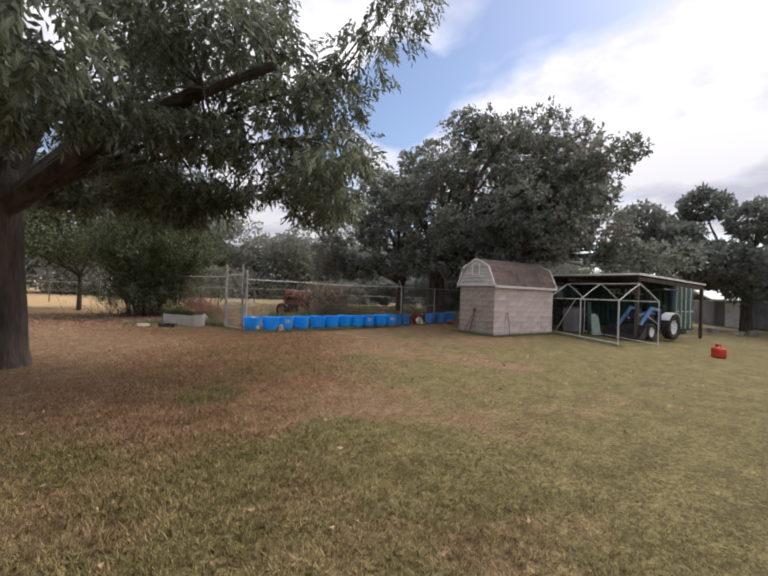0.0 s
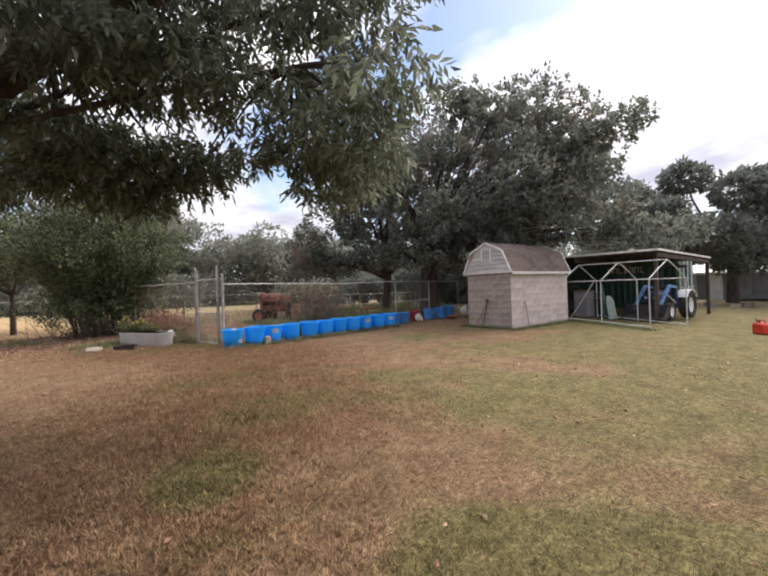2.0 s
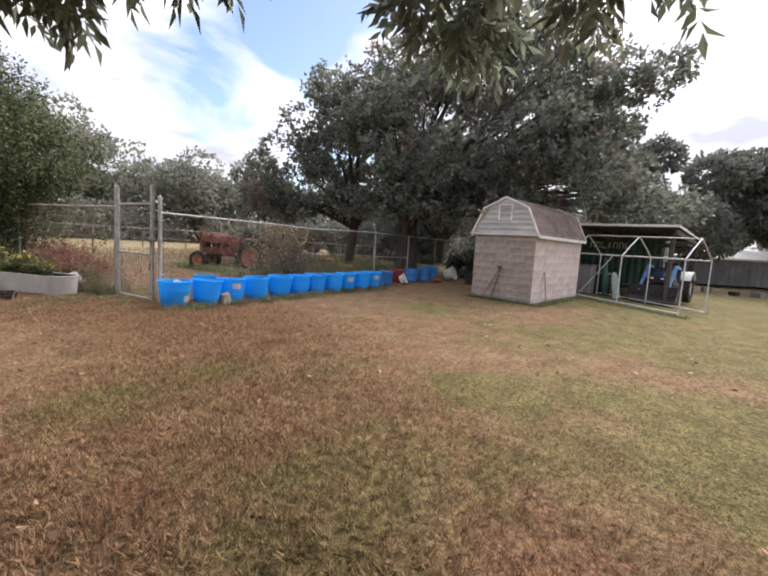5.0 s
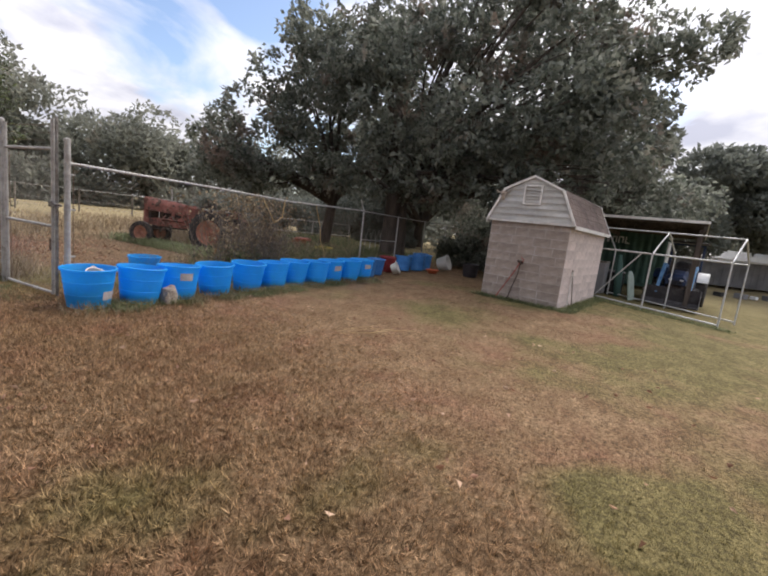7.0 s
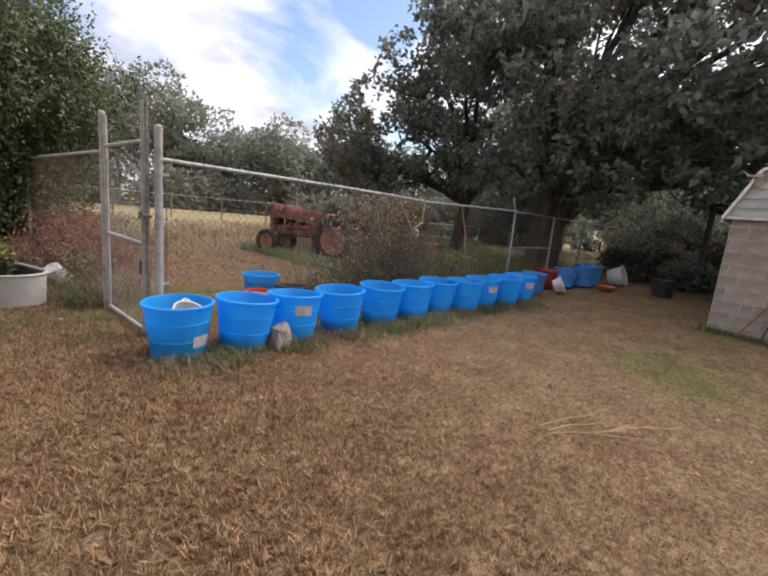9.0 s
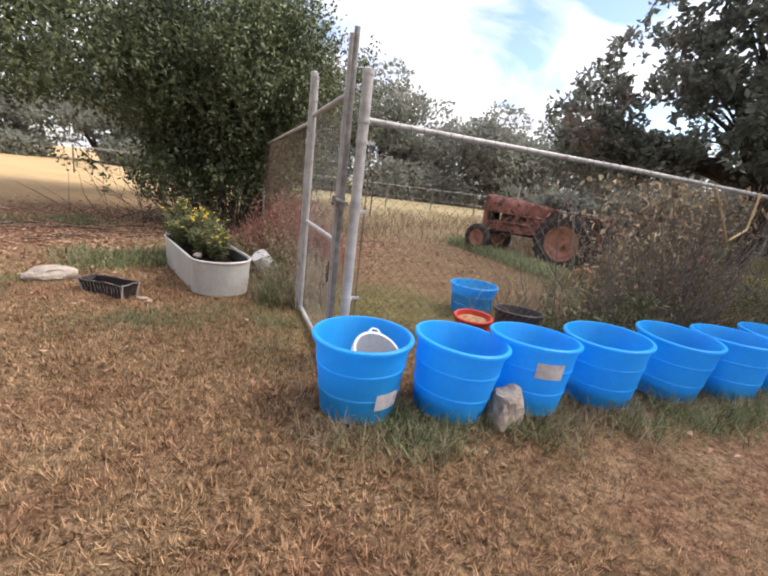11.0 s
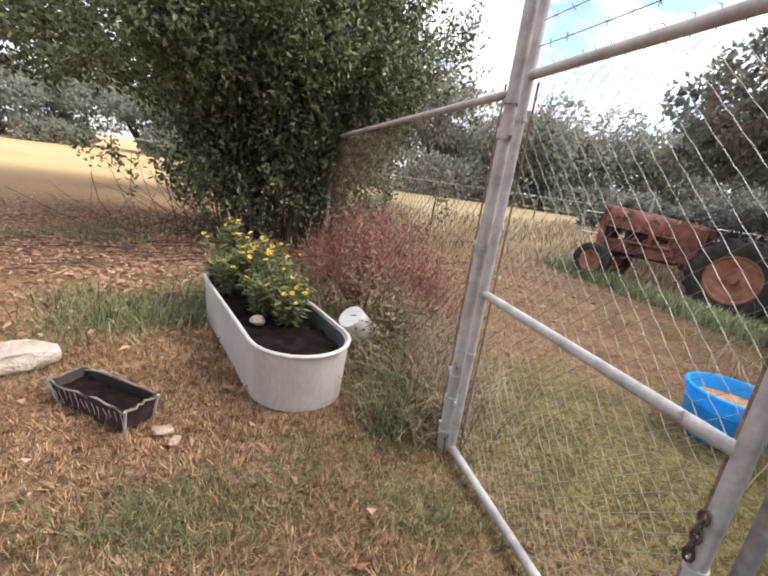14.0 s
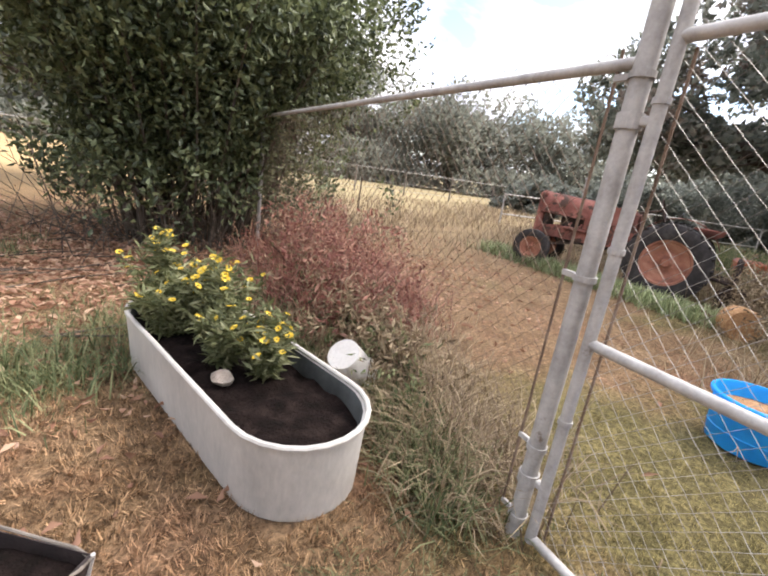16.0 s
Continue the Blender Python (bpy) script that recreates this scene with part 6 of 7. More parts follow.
    # red side sheets below the hood, with the engine showing dark between them
    for s in (-1, 1):
        rear = MB().prism([(0.62, 0.66), (1.18, 0.60), (1.12, 1.10), (1.02, 1.36), (0.60, 1.22)], 0.02, Matrix.Translation((s * 0.225 + 0.01, 0, 0)) @ Matrix.Rotation(radians(90), 4, "Z"))
        part("side_sheet", rear, M_RUST, t)
        low = MB().prism([(1.16, 0.60), (2.30, 0.62), (2.30, 0.80), (1.9, 0.86), (1.62, 0.80), (1.14, 0.92)], 0.02, Matrix.Translation((s * 0.215 + 0.01, 0, 0)) @ Matrix.Rotation(radians(90), 4, "Z"))
        part("side_sheet", low, M_RUST, t)
        part("filter_can", MB().tube([(s * 0.22, 1.42, 0.86), (s * 0.22, 1.42, 1.08)], 0.06, 12), M_RUST, t, smooth=True)
        part("hood_edge", MB().tube([(s * 0.24, 0.95, 1.02), (s * 0.24, 2.28, 1.07)], 0.016, 6), M_RUST, t)
    part("grille_shell", MB().box((0.48, 0.14, 0.84), at=(0, 2.34, 1.05), bevel=0.05), M_RUST, t)
    for k in range(9):
        part("grille_bar", MB().box((0.40, 0.012, 0.016), at=(0, 2.415, 0.78 + k * 0.062)), M_IRON, t)
    part("radiator", MB().box((0.40, 0.10, 0.6), at=(0, 2.20, 1.02), bevel=0.01), M_IRON, t)
    part("fuel_tank", MB().box((0.44, 0.42, 0.24), at=(0, 0.82, 1.20), bevel=0.06), M_RUST, t)
    part("exhaust", MB().tube([(0.14, 1.7, 1.4), (0.14, 1.7, 1.72), (0.12, 1.72, 1.80)], 0.027, 10), M_GALV, t, "pale upright exhaust pipe")
    part("steering_column", MB().tube([(0, 0.85, 1.25), (0, 0.32, 1.40)], 0.022, 8), M_IRON, t)
    wm = Matrix.Translation((0, 0.30, 1.405)) @ Matrix.Rotation(radians(72), 4, "X")
    sw = MB().tube([(0.20 * math.cos(a), 0.20 * math.sin(a), 0) for a in np.linspace(0, 2 * math.pi, 21)], 0.013, 6, m=wm, caps=False)
    for k in range(3):
        a = k * 2.094
        sw.tube([(0, 0, 0), (0.2 * math.cos(a), 0.2 * math.sin(a), 0)], 0.008, 5, m=wm)
    part("steering_wheel", sw, M_IRON, t, smooth=True)
    part("lever", MB().tube([(0.1, 0.45, 0.92), (0.12, 0.38, 1.32)], 0.011, 6), M_IRON, t)
    part("seat_spring", MB().box((0.06, 0.55, 0.03), pose(0, -0.25, 1.0, -18, 0, 0)), M_IRON, t)
    part("seat", MB().lathe([(0, 0), (0.12, 0.0), (0.20, 0.05), (0.23, 0.13), (0.22, 0.13), (0.18, 0.06), (0.10, 0.02), (0, 0.02)], 20, Matrix.Translation((0, -0.42, 1.08))), M_RUST, t, smooth=True)
    part("drawbar", MB().box((0.10, 0.75, 0.05), at=(0, -0.55, 0.42)), M_IRON, t)
    for s in (-1, 1):
        part("lift_arm", MB().tube([(s * 0.25, -0.1, 0.55), (s * 0.36, -0.95, 0.42)], 0.025, 7), M_IRON, t)
    part("lift_frame", MB().tube([(-0.36, -0.95, 0.40), (-0.30, -0.95, 0.80), (0.30, -0.95, 0.80), (0.36, -0.95, 0.40)], 0.03, 7), M_IRON, t)
    part("plough_disc", MB().lathe([(0, 0), (0.12, 0.01), (0.2, 0.04), (0.24, 0.075), (0.2, 0.05), (0, 0.012)], 20, pose(-0.3, -1.0, 0.2, 0, 75, 30)), M_IRON, t)


build_old_tractor()

# ---- pipe frame in front of the carport ----
def build_frame():
    fr = thing("pipe_frame", "bare galvanised pipe canopy frame standing on the grass", "pipe frame")
    A, B = Vector((18.24, 7.03, 2.20)), Vector((16.88, 3.97, 2.17))
    d = (B - A).normalized()
    side = Vector((d.y, -d.x, 0)).normalized()     # towards the lawn
    if side.x > 0:
        side = -side
    half, eave = 1.0, 1.55
    r = 0.021
    ridge = [A, A.lerp(B, 0.5), B]
    part("ridge_pipe", MB().tube([A, B], r, 10), M_FRAME, fr, smooth=True)
    for s in (1, -1):
        ev = [p + side * half * s for p in ridge]
        for p in ev:
            p.z = eave
        part("eave_pipe", MB().tube([ev[0], ev[2]], r, 10), M_FRAME, fr, smooth=True)
        ft = []
        for k, p in enumerate(ev):
            g = float(ground_z(p.x, p.y))
            f = Vector((p.x, p.y, g + 0.02))
            ft.append(f)
            part("leg", MB().tube([f - Vector((0, 0, 0.06)), p], r, 10), M_FRAME, fr, smooth=True)
            part("rafter_pipe", MB().tube([p, p.lerp(ridge[k], 0.5) + Vector((0, 0, 0.02)), ridge[k]], r, 10), M_FRAME, fr, smooth=True)
        if s > 0:
            part("base_pipe", MB().tube([ft[0] + Vector((0, 0, 0.05)), ft[2] + Vector((0, 0, 0.05))], r, 10), M_FRAME, fr, smooth=True)
            part("brace", MB().tube([ft[0].lerp(ft[1], 0.25) + Vector((0, 0, 0.1)), ev[1].lerp(ev[0], 0.15)], r * 0.8, 8), M_FRAME, fr, smooth=True)
        else:
            part("base_pipe", MB().tube([ft[0] + Vector((0, 0, 0.05)), ft[2] + Vector((0, 0, 0.05))], r, 10), M_FRAME, fr, smooth=True)
        for p in ev:
            part("fitting", MB().lathe([(r + 0.001, -0.04), (r + 0.007, -0.04), (r + 0.007, 0.03), (r + 0.001, 0.03)], 10, Matrix.Translation(p), closed=True), M_FRAME, fr)


build_frame()


# ---- blue loader tractor under the carport ----
def build_loader():
    t = thing("loader_tractor", "blue compact tractor with front loader parked under the carport", "tractor", pose(21.2, 4.35, -0.02, 0, 0, 76))
    R, rf = 0.52, 0.33
    for s in (-1, 1):
        wheel(t, s * 0.60, 0, R, R, 0.34, s, M_WHITEPAINT, M_RUBBER, 0.02, "white wheel rim", rimr=0.66)
        wheel(t, s * 0.52, 1.55, rf, rf, 0.22, s, M_WHITEPAINT, M_RUBBER, 0.012, "white wheel rim", rimr=0.6)
        fend = MB()
        for k in range(8):
            a, a2 = radians(30 + k * 15), radians(45 + k * 15)
            vs = [(x, (R + 0.07 + q) * math.cos(aa), R + (R + 0.07 + q) * math.sin(aa)) for aa in (a, a2) for x in (s * 0.40, s * 0.78) for q in (0, 0.03)]
            fend.add(vs, [(1, 3, 7, 5), (0, 4, 6, 2), (0, 1, 5, 4), (2, 6, 7, 3), (0, 2, 3, 1), (4, 5, 7, 6)])
        part("fender", fend, M_WHITEPAINT if s < 0 else M_TBLUE, t, "white topped fender" if s < 0 else "")
        arm = MB().tube([(s * 0.42, 0.55, 1.22), (s * 0.42, 1.25, 1.30), (s * 0.42, 1.95, 0.72), (s * 0.42, 2.25, 0.42)], [0.065, 0.07, 0.06, 0.05], 4)
        part("loader_arm", arm, M_LBLUE, t, "worn light blue loader arm")
        part("loader_post", MB().box((0.10, 0.16, 0.85), at=(s * 0.42, 0.60, 0.85), bevel=0.015), M_TBLUE, t)
        part("lift_cylinder", MB().tube([(s * 0.42, 0.68, 0.62), (s * 0.42, 1.55, 0.98)], 0.035, 8), M_GALV, t, smooth=True)
    part("chassis", MB().box((0.36, 1.9, 0.34), at=(0, 0.85, 0.55), bevel=0.04), M_IRON, t)
    part("rear_axle", MB().tube([(-0.6, 0, R), (0.6, 0, R)], 0.09, 10), M_IRON, t)
    part("front_axle", MB().tube([(-0.5, 1.55, rf + 0.03), (0.5, 1.55, rf + 0.03)], 0.06, 10), M_IRON, t)
    hood = MB()
    lv = [[(-0.27, y, 0.70), (-0.27, y, z), (-0.17, y, z + 0.10), (0.17, y, z + 0.10), (0.27, y, z), (0.27, y, 0.70)] for y, z in ((0.62, 1.06), (1.3, 1.02), (1.78, 0.94), (1.86, 0.86))]
    for q in lv:
        hood.v.extend(q)
    for i in range(3):
        for k in range(6):
            hood.f.append((i * 6 + k, i * 6 + (k + 1) % 6, i * 6 + 6 + (k + 1) % 6, i * 6 + 6 + k))
    hood.f += [tuple(range(5, -1, -1)), tuple(range(18, 24))]
    part("hood", hood, M_TBLUE, t)
    for s in (-1, 1):
        part("headlight", MB().box((0.10, 0.02, 0.06), at=(s * 0.15, 1.87, 0.86), bevel=0.01), M_WHITEPAINT, t, "pale headlight")
    for k in range(5):
        part("grille_bar", MB().box((0.36, 0.014, 0.02), at=(0, 1.872, 0.72 + k * 0.028)), M_BLACKP, t)
    part("dash", MB().box((0.44, 0.20, 0.30), at=(0, 0.58, 1.08), bevel=0.05), M_BLACKP, t)
    wm = Matrix.Translation((0, 0.40, 1.30)) @ Matrix.Rotation(radians(60), 4, "X")
    part("steering_wheel", MB().tube([(0.18 * math.cos(a), 0.18 * math.sin(a), 0) for a in np.linspace(0, 2 * math.pi, 19)], 0.015, 6, m=wm, caps=False), M_BLACKP, t)
    part("seat", MB().box((0.46, 0.44, 0.12), at=(0, -0.05, 0.98), bevel=0.04), M_BLACKP, t)
    part("seat_back", MB().box((0.44, 0.10, 0.42), pose(0, -0.28, 1.22, -10, 0, 0), bevel=0.04), M_BLACKP, t)
    for s in (-1, 1):
        part("roll_bar_post", MB().box((0.07, 0.07, 1.25), at=(s * 0.46, -0.38, 1.40), bevel=0.012), M_TBLUE, t)
    part("roll_bar", MB().box((0.99, 0.07, 0.07), at=(0, -0.38, 2.05), bevel=0.012), M_TBLUE, t)
    part("canopy", MB().box((1.15, 1.15, 0.06), at=(0, 0.05, 2.11), bevel=0.02), M_BLACKP, t, "flat dark canopy roof")
    bk = MB()
    prof = [(2.22, 0.62), (2.20, 0.20), (2.30, 0.08), (2.75, 0.10), (2.75, 0.13), (2.32, 0.12), (2.25, 0.22), (2.26, 0.62)]
    n = len(prof)
    bk.v = [(-0.72, y, z) for y, z in prof] + [(0.72, y, z) for y, z in prof]
    bk.f = [(k, (k + 1) % n, n + (k + 1) % n, n + k) for k in range(n)]
    part("bucket_shell", bk, M_BLACKP, t)
    for s in (-1, 1):
        side = MB().add([(s * 0.72, 2.21, 0.62), (s * 0.72, 2.21, 0.2), (s * 0.72, 2.3, 0.09), (s * 0.72, 2.74, 0.11), (s * 0.735, 2.21, 0.62), (s * 0.735, 2.21, 0.2), (s * 0.735, 2.3, 0.09), (s * 0.735, 2.74, 0.11)],
                        [(0, 1, 2, 3), (7, 6, 5, 4), (0, 4, 5, 1), (1, 5, 6, 2), (2, 6, 7, 3), (3, 7, 4, 0)])
        part("bucket_side", side, M_BLACKP, t)


build_loader()


def gz(x, y):
    return float(ground_z(x, y))


def crate_box(name, label, cat, x, y, size, turn, mat, lid=None, group=""):
    t = thing(name, label, cat, pose(x, y, gz(x, y), 0, 0, turn), group)
    part("body", MB().box(size, at=(0, 0, size[2] / 2), bevel=0.015), mat, t)
    if lid:
        part("lid", MB().box((size[0] + 0.04, size[1] + 0.04, 0.05), at=(0, 0, size[2] + 0.025), bevel=0.012), lid, t)
    return t


# bins and boards beside the frame
crate_box("storage_bin", "dark grey lidded bin standing behind the shed", "bin", 18.95, 7.05, (0.6, 0.55, 1.0), -12, M_GREY, M_PLANK)
crate_box("storage_bin", "dark grey lidded bin standing behind the shed", "bin", 19.5, 6.5, (0.5, 0.5, 0.75), 10, M_DARK, M_GREY)
lean = thing("leaning_board", "pale green-grey plastic sheet leaning upright", "board", pose(18.75, 5.95, gz(18.75, 5.95), 0, 0, -25))
part("sheet", MB().prism([(-0.24, 0), (0.24, 0), (0.20, 0.75), (0.05, 0.92), (-0.14, 0.92), (-0.22, 0.7)], 0.035, pose(0, 0, 0, -10, 0, 0)), surface("pale_green_plastic", (0.30, 0.36, 0.31), (0.22, 0.27, 0.23), (0.38, 0.43, 0.38), 4, 40, 0.6), lean)
lean = thing("green_tarp_roll", "dark green rolled tarp leaning against the bin", "tarp", pose(19.1, 6.35, gz(19.1, 6.35)))
part("roll", MB().tube([(0, 0, 0), (0.03, 0.05, 0.6), (0.10, 0.12, 1.35)], [0.10, 0.12, 0.07], 10), M_GREENC, lean, smooth=True)

# red box on the lawn
def build_red_box():
    x, y = 17.1, 1.75
    t = thing("red_fuel_can", "bright red plastic fuel can standing on the lawn", "fuel can", pose(x, y, gz(x, y) - 0.02, 0, 0, 30))
    part("body", MB().box((0.42, 0.30, 0.34), at=(0, 0, 0.17), bevel=0.05), M_REDP, t)
    part("handle", MB().tube([(-0.14, 0, 0.33), (-0.12, 0, 0.43), (0.06, 0, 0.43), (0.10, 0, 0.33)], 0.022, 8), M_REDP, t, smooth=True)
    part("spout", MB().tube([(0.16, 0, 0.33), (0.17, 0, 0.40), (0.25, 0, 0.44)], [0.03, 0.025, 0.015], 8), M_BLACKP, t, smooth=True)
    part("label", MB().box((0.10, 0.006, 0.12), at=(-0.08, -0.155, 0.16)), M_PAPER, t, "small pale label")


build_red_box()

# ---- tools by the shed ----
def build_dolly():
    t = thing("hand_tool", "rusty red long handled tool leaning on the shed wall", "tool", SHED_M @ Matrix.Translation((-0.02, 1.0, 0.08)))
    part("shaft", MB().tube([(-0.12, 0.42, 0.0), (-0.05, 0.05, 0.72), (-0.03, -0.02, 0.90)], 0.014, 8), M_PINK, t, smooth=True)
    part("shaft", MB().tube([(-0.14, 0.12, 0.0), (-0.05, -0.02, 0.65), (-0.03, -0.04, 0.90)], 0.012, 8), M_IRON, t, smooth=True)
    part("head", MB().box((0.05, 0.14, 0.05), pose(-0.04, -0.03, 0.92, 20, 0, 0), bevel=0.01), M_IRON, t)
    part("grip", MB().tube([(-0.04, -0.06, 0.90), (-0.06, -0.12, 0.98), (-0.05, -0.05, 1.03)], 0.013, 6), M_PINK, t, smooth=True)


build_dolly()
wp = thing("wall_pipe", "thin pale pipe standing up the shed corner", "pipe", SHED_M)
part("riser", MB().tube([(0.62, -0.04, 0.02), (0.62, -0.04, 0.88)], 0.014, 8), M_TRIM, wp, smooth=True)
part("cap", MB().tube([(0.62, -0.04, 0.87), (0.62, -0.04, 0.92)], 0.02, 8), M_GALV, wp, smooth=True)
wp2 = thing("leaning_stake", "thin wooden stake leaning on the shed wall", "stake", SHED_M)
part("shaft", MB().tube([(0.78, -0.12, 0.02), (0.70, -0.02, 0.95)], 0.013, 6), M_PLANK, wp2)
horn = thing("wall_ornament", "small pale skull-shaped ornament on the gable edge", "ornament", SHED_M @ Matrix.Translation((-0.10, 1.62, 2.50)))
part("body", MB().lathe([(0, -0.10), (0.035, -0.08), (0.05, 0.0), (0.075, 0.06), (0.05, 0.11), (0, 0.12)], 12), M_STONE, horn, smooth=True)
for s in (-1, 1):
    part("prong", MB().tube([(0, s * 0.05, 0.07), (-0.02, s * 0.14, 0.09), (-0.03, s * 0.19, 0.15)], [0.02, 0.014, 0.005], 7), M_STONE, horn, smooth=True)

# ---- long grey outbuilding and clutter beyond the carport ----
def build_outbuilding():
    h = thing("outbuilding", "long low grey metal outbuilding with a white sheet roof", "building", pose(40.5, 4.5, -0.15, 0, 0, -62))
    L, D, H = 15.0, 6.0, 2.0
    for y in (0.06, D - 0.06):
        part("wall", MB().box((L, 0.12, H), at=(L / 2, y, H / 2)), M_GREY, h)
    for x in (0.06, L - 0.06):
        part("wall", MB().box((0.12, D - 0.24, H), at=(x, D / 2, H / 2)), M_GREY, h)
    for k in range(30):
        part("wall_rib", MB().box((0.05, 0.03, H - 0.02), at=(0.25 + k * 0.5, -0.015, H / 2)), M_GREY, h)
    roof = MB().prism([(-0.4, H - 0.02), (D / 2, H + 0.75), (D + 0.4, H - 0.02), (D + 0.4, H + 0.12), (D / 2, H + 0.9), (-0.4, H + 0.12)], L + 0.6, Matrix.Translation((L + 0.3, 0, 0)) @ Matrix.Rotation(radians(90), 4, "Z"))
    part("roof", roof, M_WHITEPAINT, h, "white sheet metal roof")
    part("door", MB().box((1.0, 0.05, 1.9), at=(1.2, -0.04, 0.96)), M_WHITEPAINT, h)


build_outbuilding()
for k in range(9):
    x, y = 30.5 + k * 0.75 + random.uniform(-0.2, 0.2), 3.6 - k * 1.05 + random.uniform(-0.3, 0.3)
    s = random.uniform(0.2, 0.42)
    mats = (M_GREY, M_STONE, M_PLANK, M_DARK, M_GREY, M_WHITEPAINT)
    labs = ("dull grey", "pale tan", "weathered wooden", "black", "dull grey", "off-white")
    c = crate_box("clutter_box", labs[k % 6] + " box in the far row of yard clutter", "box", x, y, (s * 1.4, s, s * 0.75), random.uniform(0, 90), mats[k % 6], None, "yard clutter by the outbuilding")
# small white house far beyond the pen
hs = thing("farm_house", "small white house far beyond the field", "house", pose(14.5, 64, 0, 0, 0, 12))
part("wall", MB().box((9, 6, 3.0), at=(0, 0, 1.5)), M_WHITEPAINT, hs)
part("roof", MB().prism([(-3.5, 2.95), (0, 4.9), (3.5, 2.95)], 9.8, Matrix.Translation((4.9, 0, 0)) @ Matrix.Rotation(radians(90), 4, "Z")), M_GREY, hs)
for x in (-2.6, 0.2, 2.8):
    part("window", MB().box((0.9, 0.06, 1.1), at=(x, -3.02, 1.7)), M_DARK, hs)

# ---- clutter along the far side of the pen, under the oak ----
cr = thing("orange_crate", "faded orange plastic crate lying under the oak", "crate", pose(18.3, 18.6, 0.1, 0, 0, 25))
part("body", MB().box((1.1, 0.6, 0.42), at=(0, 0, 0.21), bevel=0.04), M_ORANGE, cr)
cr = thing("yellow_bin", "faded yellow plastic bin among the weeds", "bin", pose(15.6, 15.6, 0.05, 0, 0, 12))
part("body", MB().lathe([(0, 0), (0.26, 0), (0.31, 0.42), (0.33, 0.42), (0.33, 0.45), (0.29, 0.45), (0.24, 0.02), (0, 0.02)], 24), surface("faded_yellow_plastic", (0.50, 0.38, 0.08), (0.36, 0.27, 0.06), (0.60, 0.48, 0.14), 5, 40, 0.6), cr, smooth=True)
for k, (x, y, r) in enumerate(((18.9, 15.2, 0.55), (19.8, 15.0, 0.5))):
    ho = thing("wire_hoop", "pale wire garden hoop standing by the fence", "hoop", pose(x, y, gz(x, y), 0, 0, 15), "wire hoops")
    for j in range(3):
        part("hoop", MB().tube([(r * math.cos(a), j * 0.22, 1.1 * math.sin(a)) for a in np.linspace(0, math.pi, 15)], 0.012, 6), M_GALV, ho)

# ---- weeds, litter and turf ----
def weeds(name, label, mat, pts, height, lean=0.5, width=0.006, bend=0.5, category="weeds"):
    pts = np.asarray(pts, float)
    n = len(pts)
    d = rng.normal(size=(n, 3)) * np.array([lean, lean, 0])
    d[:, 2] = 1
    z = ground_z(pts[:, 0], pts[:, 1]) - 0.01
    P = np.column_stack([pts[:, 0], pts[:, 1], z])
    h = height if np.ndim(height) else rng.uniform(0.45, 1.0, n) * height
    v, f = blade_arrays(P, unit(d), h, rng.uniform(0.7, 1.3, n) * width, np.full((n, 1), bend))
    ob = soup(name, v, f, mat)
    return tagged(ob, label, category, kind="stuff")


def strip(x0, y0, x1, y1, spread, n, clump=0.0):
    t = rng.uniform(0, 1, n)
    p = np.stack([x0 + (x1 - x0) * t, y0 + (y1 - y0) * t], 1) + rng.normal(size=(n, 2)) * spread
    if clump:
        c = rng.uniform(0, 1, max(3, int(n / 60)))
        cc = np.stack([x0 + (x1 - x0) * c, y0 + (y1 - y0) * c], 1) + rng.normal(size=(len(c), 2)) * spread
        p = cc[rng.integers(0, len(c), n)] + rng.normal(size=(n, 2)) * clump
    return p


weeds("green_grass_bank", "ridge of longer green grass in front of the old tractor", M_BANK, strip(12.05, 21.2, 12.0, 16.7, 0.16, 6500), 0.42, 0.5, 0.012)
weeds("tub_grass", "long pale green grass growing round the tubs", M_GREENWEED, strip(6.5, 12.92, 13.0, 12.32, 0.10, 5200, 0.10), 0.24, 0.7, 0.006)
weeds("tub_grass_dry", "dry straw coloured grass growing round the tubs", M_WEED, strip(6.4, 12.95, 13.0, 12.35, 0.12, 3200, 0.10), 0.26, 0.8, 0.005)
weeds("fence_weeds", "tall dry brown weeds along the side fence", M_WEED, np.concatenate([strip(6.85, 15.5, 6.95, 19.6, 0.22, 6500), strip(6.95, 16.6, 7.3, 19.5, 0.35, 2600)]), 0.60, 0.8, 0.008)
weeds("red_fence_weeds", "tall reddish dry weeds by the side fence", M_REDWEED, strip(7.05, 17.4, 7.15, 19.8, 0.30, 8500), 0.92, 0.6, 0.011)
weeds("green_fence_weeds", "green undergrowth beside the stock tank", M_GREENWEED, np.concatenate([strip(6.45, 16.9, 6.6, 19.0, 0.2, 3600), strip(6.5, 15.4, 6.8, 16.6, 0.12, 1200)]), 0.42, 0.6, 0.007)
weeds("pen_weeds", "tangle of dry grey-brown weeds behind the front fence", M_WEED, np.concatenate([strip(9.7, 14.5, 14.8, 14.9, 0.4, 8000, 0.28), strip(13.3, 16.2, 17.0, 16.6, 0.6, 5000, 0.35)]), 0.85, 0.6, 0.008)
weeds("pen_weeds_green", "green weeds mixed in behind the front fence", M_GREENWEED, np.concatenate([strip(9.0, 14.0, 15.0, 14.2, 0.2, 4600, 0.2), strip(13.5, 15.6, 18.5, 16.4, 0.6, 4500, 0.4)]), 0.5, 0.65, 0.009)
